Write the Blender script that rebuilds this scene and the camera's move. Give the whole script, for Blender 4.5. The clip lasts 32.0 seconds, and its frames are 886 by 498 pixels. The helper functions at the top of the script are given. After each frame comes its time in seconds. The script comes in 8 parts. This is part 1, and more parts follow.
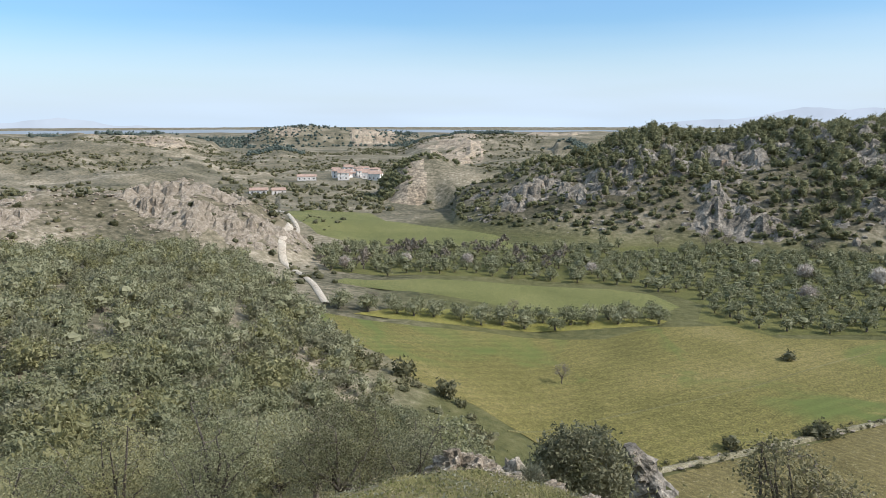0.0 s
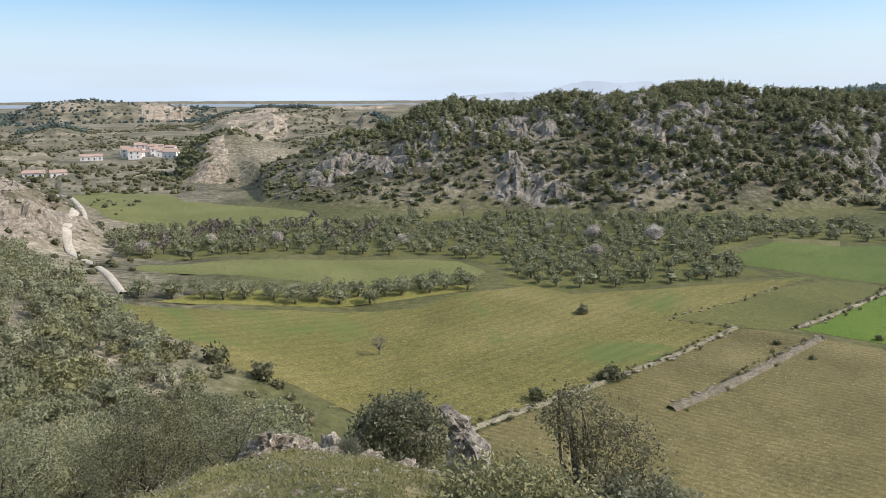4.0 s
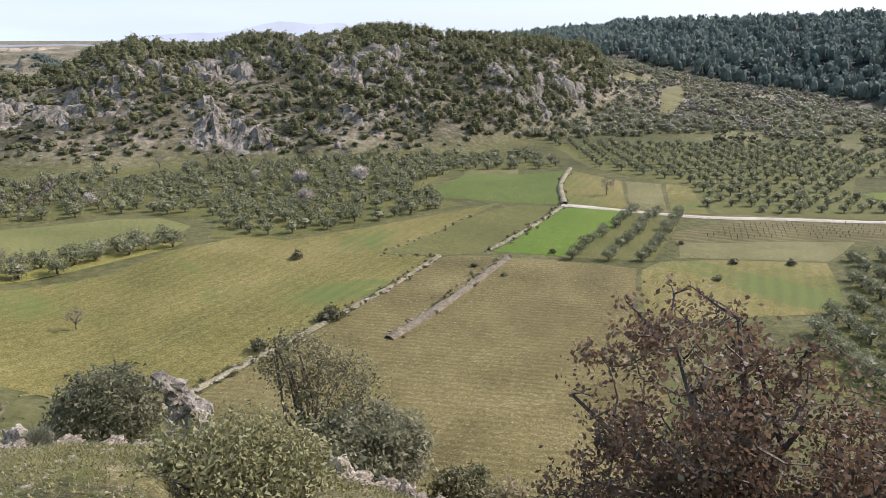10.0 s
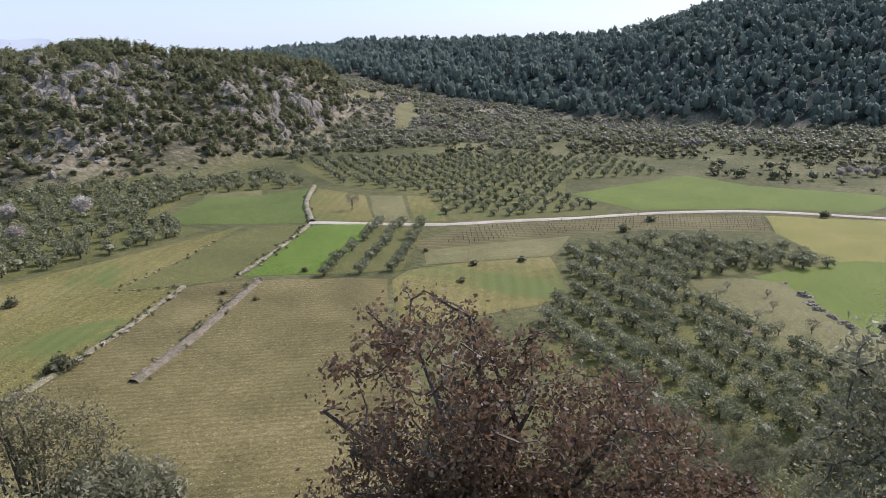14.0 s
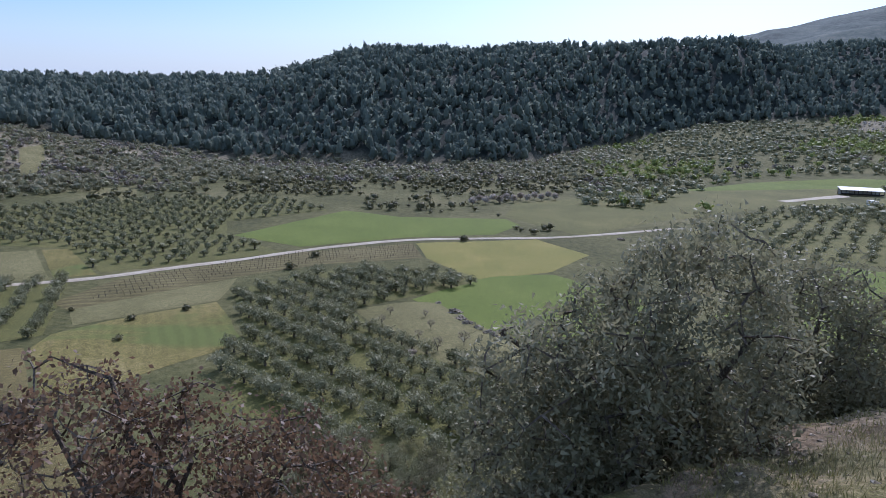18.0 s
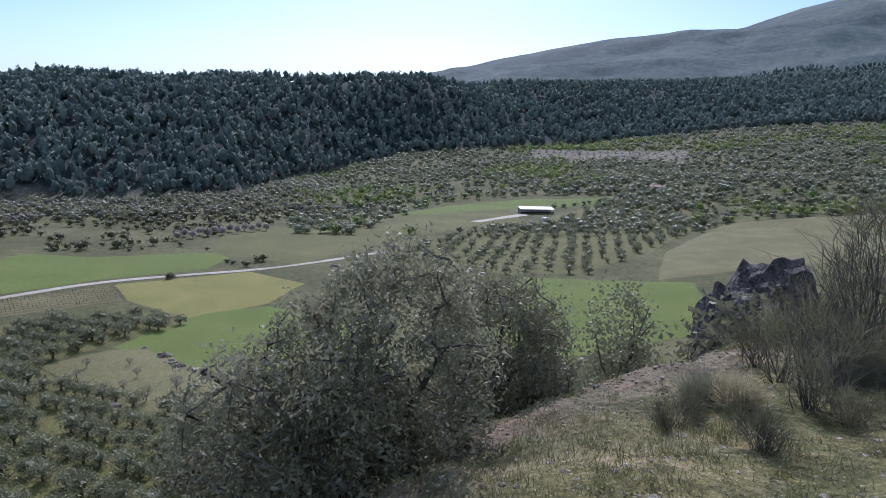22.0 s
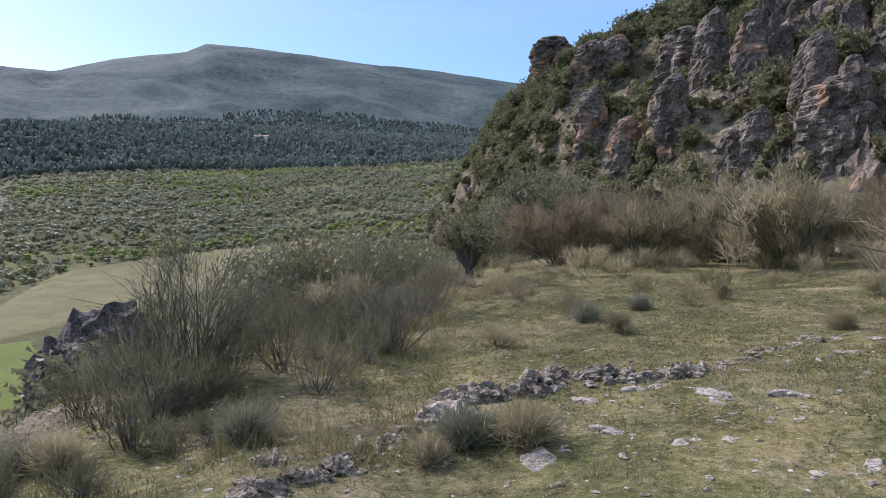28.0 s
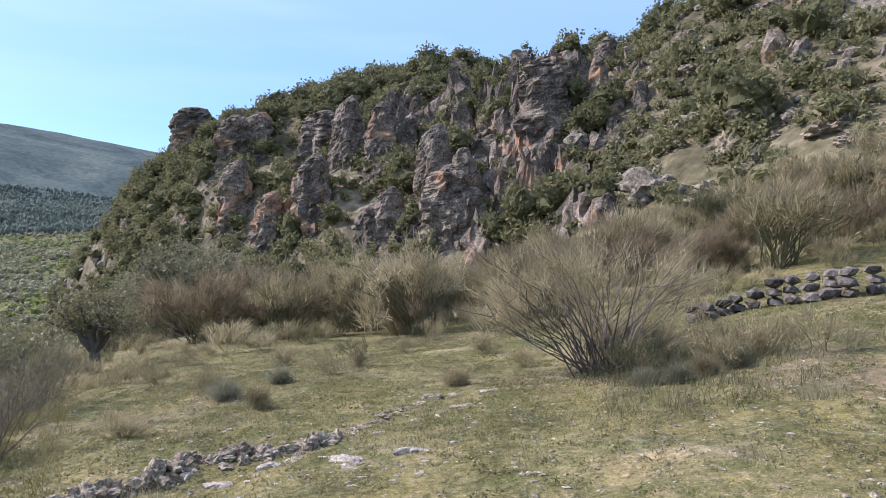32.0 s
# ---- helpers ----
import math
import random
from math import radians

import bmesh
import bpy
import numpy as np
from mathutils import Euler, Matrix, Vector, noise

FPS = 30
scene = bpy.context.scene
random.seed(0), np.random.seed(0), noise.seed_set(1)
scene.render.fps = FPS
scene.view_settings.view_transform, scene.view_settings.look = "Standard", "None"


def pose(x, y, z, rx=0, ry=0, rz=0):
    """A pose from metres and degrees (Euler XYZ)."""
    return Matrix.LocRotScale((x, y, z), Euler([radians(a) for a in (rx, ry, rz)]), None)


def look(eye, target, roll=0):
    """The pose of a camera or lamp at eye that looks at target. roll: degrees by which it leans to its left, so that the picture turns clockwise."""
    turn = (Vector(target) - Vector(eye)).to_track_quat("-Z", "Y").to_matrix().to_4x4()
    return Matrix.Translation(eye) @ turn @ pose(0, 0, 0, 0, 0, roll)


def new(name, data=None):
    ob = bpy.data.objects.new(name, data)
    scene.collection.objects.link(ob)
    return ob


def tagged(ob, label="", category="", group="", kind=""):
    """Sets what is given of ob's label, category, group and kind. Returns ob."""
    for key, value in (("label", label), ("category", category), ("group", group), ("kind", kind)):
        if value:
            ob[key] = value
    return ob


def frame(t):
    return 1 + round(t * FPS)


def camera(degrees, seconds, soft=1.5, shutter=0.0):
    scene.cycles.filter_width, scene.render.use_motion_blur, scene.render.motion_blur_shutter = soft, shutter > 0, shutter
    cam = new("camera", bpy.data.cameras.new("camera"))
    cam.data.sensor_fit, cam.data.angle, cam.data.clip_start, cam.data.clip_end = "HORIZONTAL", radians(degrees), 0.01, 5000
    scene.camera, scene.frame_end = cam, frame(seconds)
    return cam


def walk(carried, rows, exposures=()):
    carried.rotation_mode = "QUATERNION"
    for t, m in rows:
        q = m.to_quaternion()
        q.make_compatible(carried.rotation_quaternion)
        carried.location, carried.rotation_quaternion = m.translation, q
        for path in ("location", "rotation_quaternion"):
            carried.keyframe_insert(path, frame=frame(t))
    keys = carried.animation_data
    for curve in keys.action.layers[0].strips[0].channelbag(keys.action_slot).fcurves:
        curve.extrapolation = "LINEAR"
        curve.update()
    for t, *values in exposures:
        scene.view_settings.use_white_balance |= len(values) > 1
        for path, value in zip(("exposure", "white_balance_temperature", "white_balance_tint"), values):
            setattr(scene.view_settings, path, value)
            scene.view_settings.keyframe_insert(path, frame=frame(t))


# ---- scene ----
cam = camera(63.73, 32.0, soft=0.75)
# seconds, place, turn: somebody turns on the spot with the camera held out
PATH = (
    (0, -0.000, 0.300, 0, 79.90, -0.00, 0.00),
    (0.5, 0.012, 0.300, 0, 80.02, -0.07, -2.20),
    (1, 0.026, 0.299, 0, 79.87, -0.10, -4.91),
    (1.5, 0.038, 0.298, 0, 79.94, -0.08, -7.20),
    (2, 0.047, 0.296, 0, 79.71, -0.05, -9.01),
    (2.5, 0.055, 0.295, 0, 79.40, 0.02, -10.54),
    (3, 0.064, 0.293, 0, 78.79, -0.06, -12.41),
    (3.5, 0.073, 0.291, 0, 78.40, 0.06, -14.11),
    (5.5, 0.093, 0.285, 0, 75.30, -0.05, -18.11),
    (6, 0.100, 0.283, 0, 74.69, -0.22, -19.50),
    (6.5, 0.111, 0.279, 0, 74.32, -0.07, -21.63),
    (7, 0.120, 0.275, 0, 74.00, -0.25, -23.53),
    (7.5, 0.128, 0.271, 0, 73.61, -0.37, -25.26),
    (8, 0.141, 0.265, 0, 73.51, -0.55, -28.01),
    (8.5, 0.153, 0.258, 0, 73.29, -0.20, -30.72),
    (9, 0.167, 0.249, 0, 73.28, -0.37, -33.73),
    (9.5, 0.179, 0.241, 0, 73.29, -0.28, -36.60),
    (10, 0.188, 0.234, 0, 73.41, -0.25, -38.79),
    (10.5, 0.196, 0.227, 0, 73.52, -0.33, -40.74),
    (11, 0.204, 0.220, 0, 73.54, -0.31, -42.77),
    (11.5, 0.212, 0.212, 0, 73.82, -0.42, -44.98),
    (12, 0.221, 0.203, 0, 73.97, -0.42, -47.41),
    (12.5, 0.230, 0.193, 0, 74.13, -0.33, -49.92),
    (13, 0.241, 0.179, 0, 74.20, -0.34, -53.39),
    (13.5, 0.250, 0.166, 0, 74.51, -0.49, -56.30),
    (14, 0.258, 0.153, 0, 74.94, -0.54, -59.27),
    (14.5, 0.266, 0.138, 0, 75.97, -0.60, -62.61),
    (15, 0.275, 0.120, 0, 76.59, -0.65, -66.48),
    (15.5, 0.284, 0.098, 0, 77.13, -0.92, -71.00),
    (17.5, 0.298, 0.032, 0, 78.06, -1.51, -83.78),
    (18, 0.299, 0.021, 0, 78.54, -1.55, -86.02),
    (18.5, 0.300, 0.009, 0, 79.42, -1.54, -88.23),
    (19, 0.300, -0.002, 0, 79.99, -1.66, -90.36),
    (19.5, 0.300, -0.015, 0, 79.97, -1.65, -92.91),
    (20, 0.298, -0.031, 0, 80.34, -1.75, -96.02),
    (20.5, 0.296, -0.046, 0, 80.55, -1.66, -98.85),
    (21, 0.294, -0.061, 0, 80.92, -1.68, -101.73),
    (21.5, 0.290, -0.078, 0, 81.04, -1.59, -105.02),
    (22, 0.284, -0.098, 0, 81.49, -1.65, -109.00),
    (22.5, 0.275, -0.121, 0, 82.18, -1.56, -113.69),
    (23, 0.264, -0.142, 0, 82.75, -1.53, -118.21),
    (23.5, 0.253, -0.161, 0, 83.18, -1.48, -122.57),
    (24, 0.240, -0.181, 0, 84.22, -1.43, -127.01),
    (24.5, 0.225, -0.198, 0, 84.83, -1.58, -131.42),
    (25, 0.210, -0.214, 0, 84.85, -1.49, -135.52),
    (25.5, 0.196, -0.227, 0, 85.12, -1.57, -139.28),
    (27.5, 0.129, -0.271, 0, 85.77, -0.99, -154.53),
    (28, 0.106, -0.281, 0, 86.34, -1.00, -159.24),
    (28.5, 0.087, -0.287, 0, 87.41, -0.68, -163.12),
    (29, 0.066, -0.293, 0, 88.48, -0.59, -167.37),
    (29.5, 0.051, -0.296, 0, 89.15, -0.37, -170.19),
    (30, 0.036, -0.298, 0, 89.56, -0.20, -173.04),
    (30.5, 0.018, -0.299, 0, 89.88, -0.17, -176.51),
    (31, 0.001, -0.300, 0, 90.24, -0.42, -179.88),
    (31.5, -0.019, -0.299, 0, 91.01, -0.12, -183.67),
    (32, -0.036, -0.298, 0, 92.52, -0.07, -186.97),
)
# the clip's camera darkens its picture towards the sun
walk(cam, [(t, pose(*p)) for t, *p in PATH],
     [(0, 0.13, 6150, 13), (4, 0.13, 6250, 15), (6.3, 0.18, 6420, 17), (8.5, 0.38, 6370, 20), (11, 0.36, 6230, 22), (15, 0.08, 5900, 23), (18, -0.18, 5450, 25), (24, -0.08, 5430, 25), (28, 0.2, 5920, 25), (30, 0.53, 6020, 26), (32, 0.63, 6020, 25)])

# ---- daylight ----
SUN_BEARING, SUN_HEIGHT = 108.0, 40.0
world = bpy.data.worlds.new("world")
scene.world = world
world.use_nodes = True
wn = world.node_tree.nodes
sky = wn.new("ShaderNodeTexSky")
sky.sky_type, sky.sun_disc = "NISHITA", False
sky.sun_elevation, sky.sun_rotation = radians(SUN_HEIGHT), radians(SUN_BEARING)
sky.air_density, sky.dust_density, sky.ozone_density = 1.0, 1.2, 2.5
wn["Background"].inputs["Strength"].default_value = 0.15
# pale haze towards the horizon, thin cloud in it
wl = world.node_tree.links
wco = wn.new("ShaderNodeTexCoord")
wxyz = wn.new("ShaderNodeSeparateXYZ")
wl.new(wco.outputs["Generated"], wxyz.inputs[0])
wlow = wn.new("ShaderNodeValToRGB")
for k, (p, c) in zip((wlow.color_ramp.elements[0], wlow.color_ramp.elements[1], wlow.color_ramp.elements.new(0.06), wlow.color_ramp.elements.new(0.16)), ((0.0, 0.90), (0.32, 0.0), (0.05, 0.62), (0.13, 0.22))):
    k.position, k.color = p, (c, c, c, 1)
wl.new(wxyz.outputs[2], wlow.inputs[0])
wmap = wn.new("ShaderNodeMapping")
wmap.inputs["Scale"].default_value = (1.0, 1.0, 9.0)
wl.new(wco.outputs["Generated"], wmap.inputs["Vector"])
wnoise = wn.new("ShaderNodeTexNoise")
wnoise.inputs["Scale"].default_value, wnoise.inputs["Detail"].default_value = 1.5, 3
wl.new(wmap.outputs[0], wnoise.inputs["Vector"])
wthin = wn.new("ShaderNodeMapRange")
wthin.inputs["From Min"].default_value, wthin.inputs["From Max"].default_value, wthin.inputs["To Min"].default_value, wthin.inputs["To Max"].default_value = 0.5, 0.75, 1.0, 1.35
wl.new(wnoise.outputs[0], wthin.inputs["Value"])
wboth = wn.new("ShaderNodeMath")
wboth.operation, wboth.use_clamp = "MULTIPLY", True
wl.new(wlow.outputs[0], wboth.inputs[0])
wl.new(wthin.outputs[0], wboth.inputs[1])
wmix = wn.new("ShaderNodeMix")
wmix.data_type = "RGBA"
wl.new(wboth.outputs[0], wmix.inputs[0])
wsat = wn.new("ShaderNodeHueSaturation")
wsat.inputs["Saturation"].default_value = 1.6
wl.new(sky.outputs[0], wsat.inputs["Color"])
wl.new(wsat.outputs[0], wmix.inputs[6])
wmix.inputs[7].default_value = (4.3, 5.2, 6.0, 1)
wl.new(wmix.outputs[2], wn["Background"].inputs["Color"])
sun = new("sun", bpy.data.lights.new("sun", "SUN"))
sun.data.energy, sun.data.angle, sun.data.color = 4.7, radians(0.55), (1.0, 0.95, 0.88)
_s = Vector((math.sin(radians(SUN_BEARING)) * math.cos(radians(SUN_HEIGHT)), math.cos(radians(SUN_BEARING)) * math.cos(radians(SUN_HEIGHT)), math.sin(radians(SUN_HEIGHT))))
sun.matrix_world = look(_s * 50, (0, 0, 0))


# ---- materials ----
def nodes_of(name):
    m = bpy.data.materials.new(name)
    m.use_nodes = True
    m.node_tree.nodes.clear()
    return m, m.node_tree.nodes, m.node_tree.links


def ramp(nodes, stops):
    r = nodes.new("ShaderNodeValToRGB")
    e = r.color_ramp.elements
    while len(e) < len(stops):
        e.new(0.5)
    for k, (p, c) in zip(e, stops):
        k.position, k.color = p, (*c, 1)
    return r


def noise_node(nodes, links, at, scale, detail=5.0, rough=0.6, distort=0.0):
    n = nodes.new("ShaderNodeTexNoise")
    n.inputs["Scale"].default_value, n.inputs["Detail"].default_value = scale, detail
    n.inputs["Roughness"].default_value, n.inputs["Distortion"].default_value = rough, distort
    links.new(at, n.inputs["Vector"])
    return n


def mix(nodes, links, kind, f, a, b):
    n = nodes.new("ShaderNodeMix")
    n.data_type, n.blend_type = "RGBA", kind
    for k, v in ((0, f), (6, a), (7, b)):
        if isinstance(v, (int, float)):
            n.inputs[k].default_value = v
        elif isinstance(v, tuple):
            n.inputs[k].default_value = (*v, 1)
        else:
            links.new(v, n.inputs[k])
    return n.outputs[2]


def earth(name, stops, patch, grain, rough=0.95, bump=0.4, speck=None, speck_at=0.62, rows=None, local=False, stain=None):
    """Ground, rock or bark: colour stops driven by noise with patches and grain of those sizes in metres; specks of another colour; rows: (bearing, metres, depth)."""
    m, n, l = nodes_of(name)
    out, bsdf, co = n.new("ShaderNodeOutputMaterial"), n.new("ShaderNodeBsdfPrincipled"), n.new("ShaderNodeTexCoord")
    geo = n.new("ShaderNodeNewGeometry")
    at = co.outputs["Object"] if local else geo.outputs["Position"]
    big = noise_node(n, l, at, 1 / patch, 4, 0.55, 0.4)
    small = noise_node(n, l, at, 1 / grain, 6, 0.7)
    both = n.new("ShaderNodeMath")
    both.operation = "MULTIPLY_ADD"
    l.new(small.outputs[0], both.inputs[0])
    both.inputs[1].default_value = 0.55
    half = n.new("ShaderNodeMath")
    half.operation = "MULTIPLY"
    half.inputs[1].default_value = 0.45
    l.new(big.outputs[0], half.inputs[0])
    l.new(half.outputs[0], both.inputs[2])
    r = ramp(n, stops)
    l.new(both.outputs[0], r.inputs[0])
    colour = r.outputs[0]
    tiny = noise_node(n, l, at, 4.0 / grain, 4, 0.85)
    tr = ramp(n, [(0.34, (0.38, 0.38, 0.38)), (0.5, (0.95, 0.95, 0.95)), (0.66, (1.65, 1.6, 1.5))])
    l.new(tiny.outputs[0], tr.inputs[0])
    colour = mix(n, l, "MULTIPLY", 1.0, colour, tr.outputs[0])
    if speck:
        s = noise_node(n, l, at, 2.3 / grain, 3, 0.6)
        sr = ramp(n, [(speck_at, (0, 0, 0)), (speck_at + 0.06, (1, 1, 1))])
        l.new(s.outputs[0], sr.inputs[0])
        colour = mix(n, l, "MIX", sr.outputs[0], colour, speck)
    if stain:
        s = noise_node(n, l, at, 1 / stain[1], 4, 0.65, 0.8)
        sr = ramp(n, [(stain[2], (0, 0, 0)), (stain[2] + 0.09, (0.8, 0.8, 0.8))])
        l.new(s.outputs[0], sr.inputs[0])
        colour = mix(n, l, "MIX", sr.outputs[0], colour, stain[0])
    if rows:
        turn = n.new("ShaderNodeMapping")
        turn.inputs["Rotation"].default_value = (0, 0, radians(rows[0]))
        l.new(at, turn.inputs["Vector"])
        w = n.new("ShaderNodeTexWave")
        w.inputs["Scale"].default_value = 0.314 / rows[1]
        w.inputs["Distortion"].default_value, w.inputs["Detail"].default_value, w.inputs["Detail Scale"].default_value = 2.5, 3, 0.6
        l.new(turn.outputs[0], w.inputs["Vector"])
        wr = ramp(n, [(0.25, (1 - rows[2],) * 3), (0.7, (1, 1, 1))])
        l.new(w.outputs["Fac"], wr.inputs[0])
        colour = mix(n, l, "MULTIPLY", 1.0, colour, wr.outputs[0])
    l.new(colour, bsdf.inputs["Base Color"])
    bsdf.inputs["Roughness"].default_value = rough
    bsdf.inputs["Specular IOR Level"].default_value = 0.2
    b = n.new("ShaderNodeBump")
    b.inputs["Strength"].default_value, b.inputs["Distance"].default_value = bump, grain * 0.35
    l.new(both.outputs[0], b.inputs["Height"])
    l.new(b.outputs[0], bsdf.inputs["Normal"])
    l.new(bsdf.outputs[0], out.inputs[0])
    return m


def foliage(name, stops, clump=2.5, rough=0.6, through_light=0.25, gloss=0.3):
    """Leaves: colour from leaf to leaf, plant to plant and in patches."""
    m, n, l = nodes_of(name)
    out, bsdf, geo = n.new("ShaderNodeOutputMaterial"), n.new("ShaderNodeBsdfPrincipled"), n.new("ShaderNodeNewGeometry")
    info = n.new("ShaderNodeObjectInfo")
    patch = noise_node(n, l, geo.outputs["Position"], 1 / clump, 3, 0.6)
    spread = n.new("ShaderNodeMapRange")
    spread.inputs["From Min"].default_value, spread.inputs["From Max"].default_value = 0.32, 0.68
    l.new(patch.outputs[0], spread.inputs["Value"])
    total = None
    for source, share in ((geo.outputs["Random Per Island"], 0.36), (spread.outputs[0], 0.40), (info.outputs["Random"], 0.34)):
        step = n.new("ShaderNodeMath")
        step.operation = "MULTIPLY_ADD"
        l.new(source, step.inputs[0])
        step.inputs[1].default_value = share
        if total is None:
            step.inputs[2].default_value = -0.05
        else:
            l.new(total, step.inputs[2])
        total = step.outputs[0]
    r = ramp(n, stops)
    l.new(total, r.inputs[0])
    l.new(r.outputs[0], bsdf.inputs["Base Color"])
    bsdf.inputs["Roughness"].default_value = rough
    bsdf.inputs["Specular IOR Level"].default_value = gloss
    t = n.new("ShaderNodeBsdfTranslucent")
    l.new(r.outputs[0], t.inputs["Color"])
    s = n.new("ShaderNodeMixShader")
    s.inputs[0].default_value = through_light
    l.new(bsdf.outputs[0], s.inputs[1])
    l.new(t.outputs[0], s.inputs[2])
    l.new(s.outputs[0], out.inputs[0])
    return m


OLIVE_LEAF = foliage("olive_leaf", [(0.0, (0.105, 0.110, 0.050)), (0.4, (0.192, 0.194, 0.100)), (0.8, (0.265, 0.258, 0.148)), (1, (0.36, 0.345, 0.215))], 3.0, through_light=0.27)
ALMOND_BLOOM = foliage("almond_bloom", [(0, (0.27, 0.22, 0.17)), (0.5, (0.48, 0.42, 0.35)), (1, (0.70, 0.65, 0.56))], 2.0)
ALMOND_TWIG = foliage("almond_twig", [(0, (0.11, 0.09, 0.07)), (0.6, (0.19, 0.16, 0.12)), (1, (0.30, 0.26, 0.22))], 2.0, through_light=0.1)
YOUNG_LEAF = foliage("young_leaf", [(0, (0.10, 0.125, 0.035)), (0.5, (0.19, 0.225, 0.06)), (1, (0.31, 0.35, 0.11))], 3.0, through_light=0.4)
# needles of the far woods: lightened and blued to stand for haze
PINE_LEAF = foliage("pine_needles", [(0, (0.075, 0.098, 0.084)), (0.45, (0.140, 0.172, 0.142)), (0.85, (0.215, 0.250, 0.200)), (1, (0.29, 0.315, 0.25))], 6.0, 0.7, 0.52, 0.15)
OAK_LEAF = foliage("holm_oak_leaf", [(0, (0.085, 0.084, 0.045)), (0.4, (0.175, 0.170, 0.096)), (0.75, (0.25, 0.24, 0.145)), (1, (0.37, 0.35, 0.235))], 0.7, 0.55, 0.4, 0.25)
SLOPE_LEAF = foliage("slope_oak_leaf", [(0, (0.095, 0.094, 0.040)), (0.4, (0.205, 0.196, 0.085)), (0.75, (0.30, 0.275, 0.130)), (1, (0.42, 0.38, 0.21))], 2.4, 0.55, 0.3, 0.3)
DRY_LEAF = foliage("dry_oak_leaf", [(0, (0.080, 0.050, 0.034)), (0.28, (0.150, 0.098, 0.060)), (0.45, (0.205, 0.122, 0.072)), (0.6, (0.205, 0.165, 0.098)), (0.78, (0.255, 0.248, 0.130)), (1, (0.50, 0.47, 0.31))], 0.4, 0.5, 0.45, 0.35)
SCRUB_LEAF = foliage("scrub_leaf", [(0, (0.066, 0.068, 0.032)), (0.5, (0.150, 0.141, 0.068)), (1, (0.285, 0.255, 0.135))], 1.5, through_light=0.35)
BROOM_STEM = foliage("broom_stem", [(0, (0.105, 0.090, 0.048)), (0.4, (0.245, 0.210, 0.115)), (0.75, (0.41, 0.35, 0.205)), (1, (0.58, 0.50, 0.33))], 1.3, 0.7, 0.45)
GRASS_BLADE = foliage("grass_blade", [(0, (0.078, 0.080, 0.027)), (0.4, (0.150, 0.148, 0.050)), (0.7, (0.238, 0.212, 0.090)), (1, (0.437, 0.365, 0.22))], 0.8, 0.7, 0.3, 0.2)
BROOM_DARK = foliage("dark_broom_stem", [(0, (0.075, 0.075, 0.038)), (0.5, (0.142, 0.138, 0.072)), (1, (0.26, 0.24, 0.135))], 0.8, 0.7, 0.35)
BROOM_RED = foliage("red_brown_broom_stem", [(0, (0.085, 0.066, 0.040)), (0.45, (0.185, 0.145, 0.086)), (0.8, (0.29, 0.235, 0.145)), (1, (0.42, 0.345, 0.22))], 1.1, 0.7, 0.4)
SAGE_LEAF = foliage("sage_leaf", [(0, (0.10, 0.102, 0.062)), (0.5, (0.19, 0.188, 0.12)), (1, (0.32, 0.31, 0.21))], 0.3, through_light=0.4)
BARK = earth("bark", [(0.3, (0.05, 0.042, 0.034)), (0.5, (0.11, 0.092, 0.074)), (0.7, (0.20, 0.175, 0.145))], 0.6, 0.06, bump=0.7)
ROCK = earth("limestone", [(0.30, (0.066, 0.053, 0.036)), (0.44, (0.165, 0.135, 0.098)), (0.55, (0.270, 0.230, 0.176)), (0.70, (0.440, 0.385, 0.305))], 0.9, 0.16, 0.95, 0.8, (0.46, 0.41, 0.33), 0.62)
SLAB = earth("slab_limestone", [(0.32, (0.145, 0.123, 0.098)), (0.46, (0.255, 0.225, 0.183)), (0.58, (0.357, 0.319, 0.264)), (0.70, (0.459, 0.416, 0.348))], 0.5, 0.12, 0.95, 0.5)
ROCK_DARK = earth("dark_limestone", [(0.30, (0.030, 0.026, 0.024)), (0.43, (0.066, 0.058, 0.052)), (0.54, (0.115, 0.102, 0.09)), (0.62, (0.175, 0.155, 0.135)), (0.72, (0.30, 0.27, 0.235))], 2.0, 0.4, 0.9, 1.0, (0.24, 0.14, 0.085), 0.68)
FIELD_GRASS = earth("young_crop", [(0.36, (0.094, 0.085, 0.023)), (0.46, (0.136, 0.121, 0.035)), (0.55, (0.172, 0.146, 0.048)), (0.66, (0.225, 0.186, 0.078))], 22, 0.8, bump=0.2, speck=(0.32, 0.29, 0.18), speck_at=0.70, rows=(63, 2.4, 0.09), stain=((0.095, 0.122, 0.030), 34, 0.52))
FIELD_GREEN = earth("green_crop", [(0.35, (0.064, 0.088, 0.018)), (0.5, (0.088, 0.112, 0.025)), (0.65, (0.12, 0.14, 0.036))], 22, 0.7, bump=0.2)
FIELD_BRIGHT = earth("bright_green_crop", [(0.35, (0.070, 0.112, 0.014)), (0.5, (0.094, 0.140, 0.019)), (0.65, (0.125, 0.165, 0.028))], 16, 0.7, bump=0.2)
FIELD_LIME = earth("lime_green_crop", [(0.33, (0.080, 0.109, 0.018)), (0.5, (0.105, 0.135, 0.023)), (0.68, (0.135, 0.161, 0.033))], 18, 0.7, bump=0.2)
FIELD_DULL = earth("dull_green_crop", [(0.35, (0.070, 0.074, 0.021)), (0.5, (0.104, 0.103, 0.031)), (0.65, (0.145, 0.131, 0.045))], 20, 0.8, bump=0.2)
FIELD_SOWN = earth("sown_crop", [(0.35, (0.094, 0.101, 0.030)), (0.5, (0.130, 0.133, 0.043)), (0.65, (0.172, 0.165, 0.060))], 20, 0.8, bump=0.2)
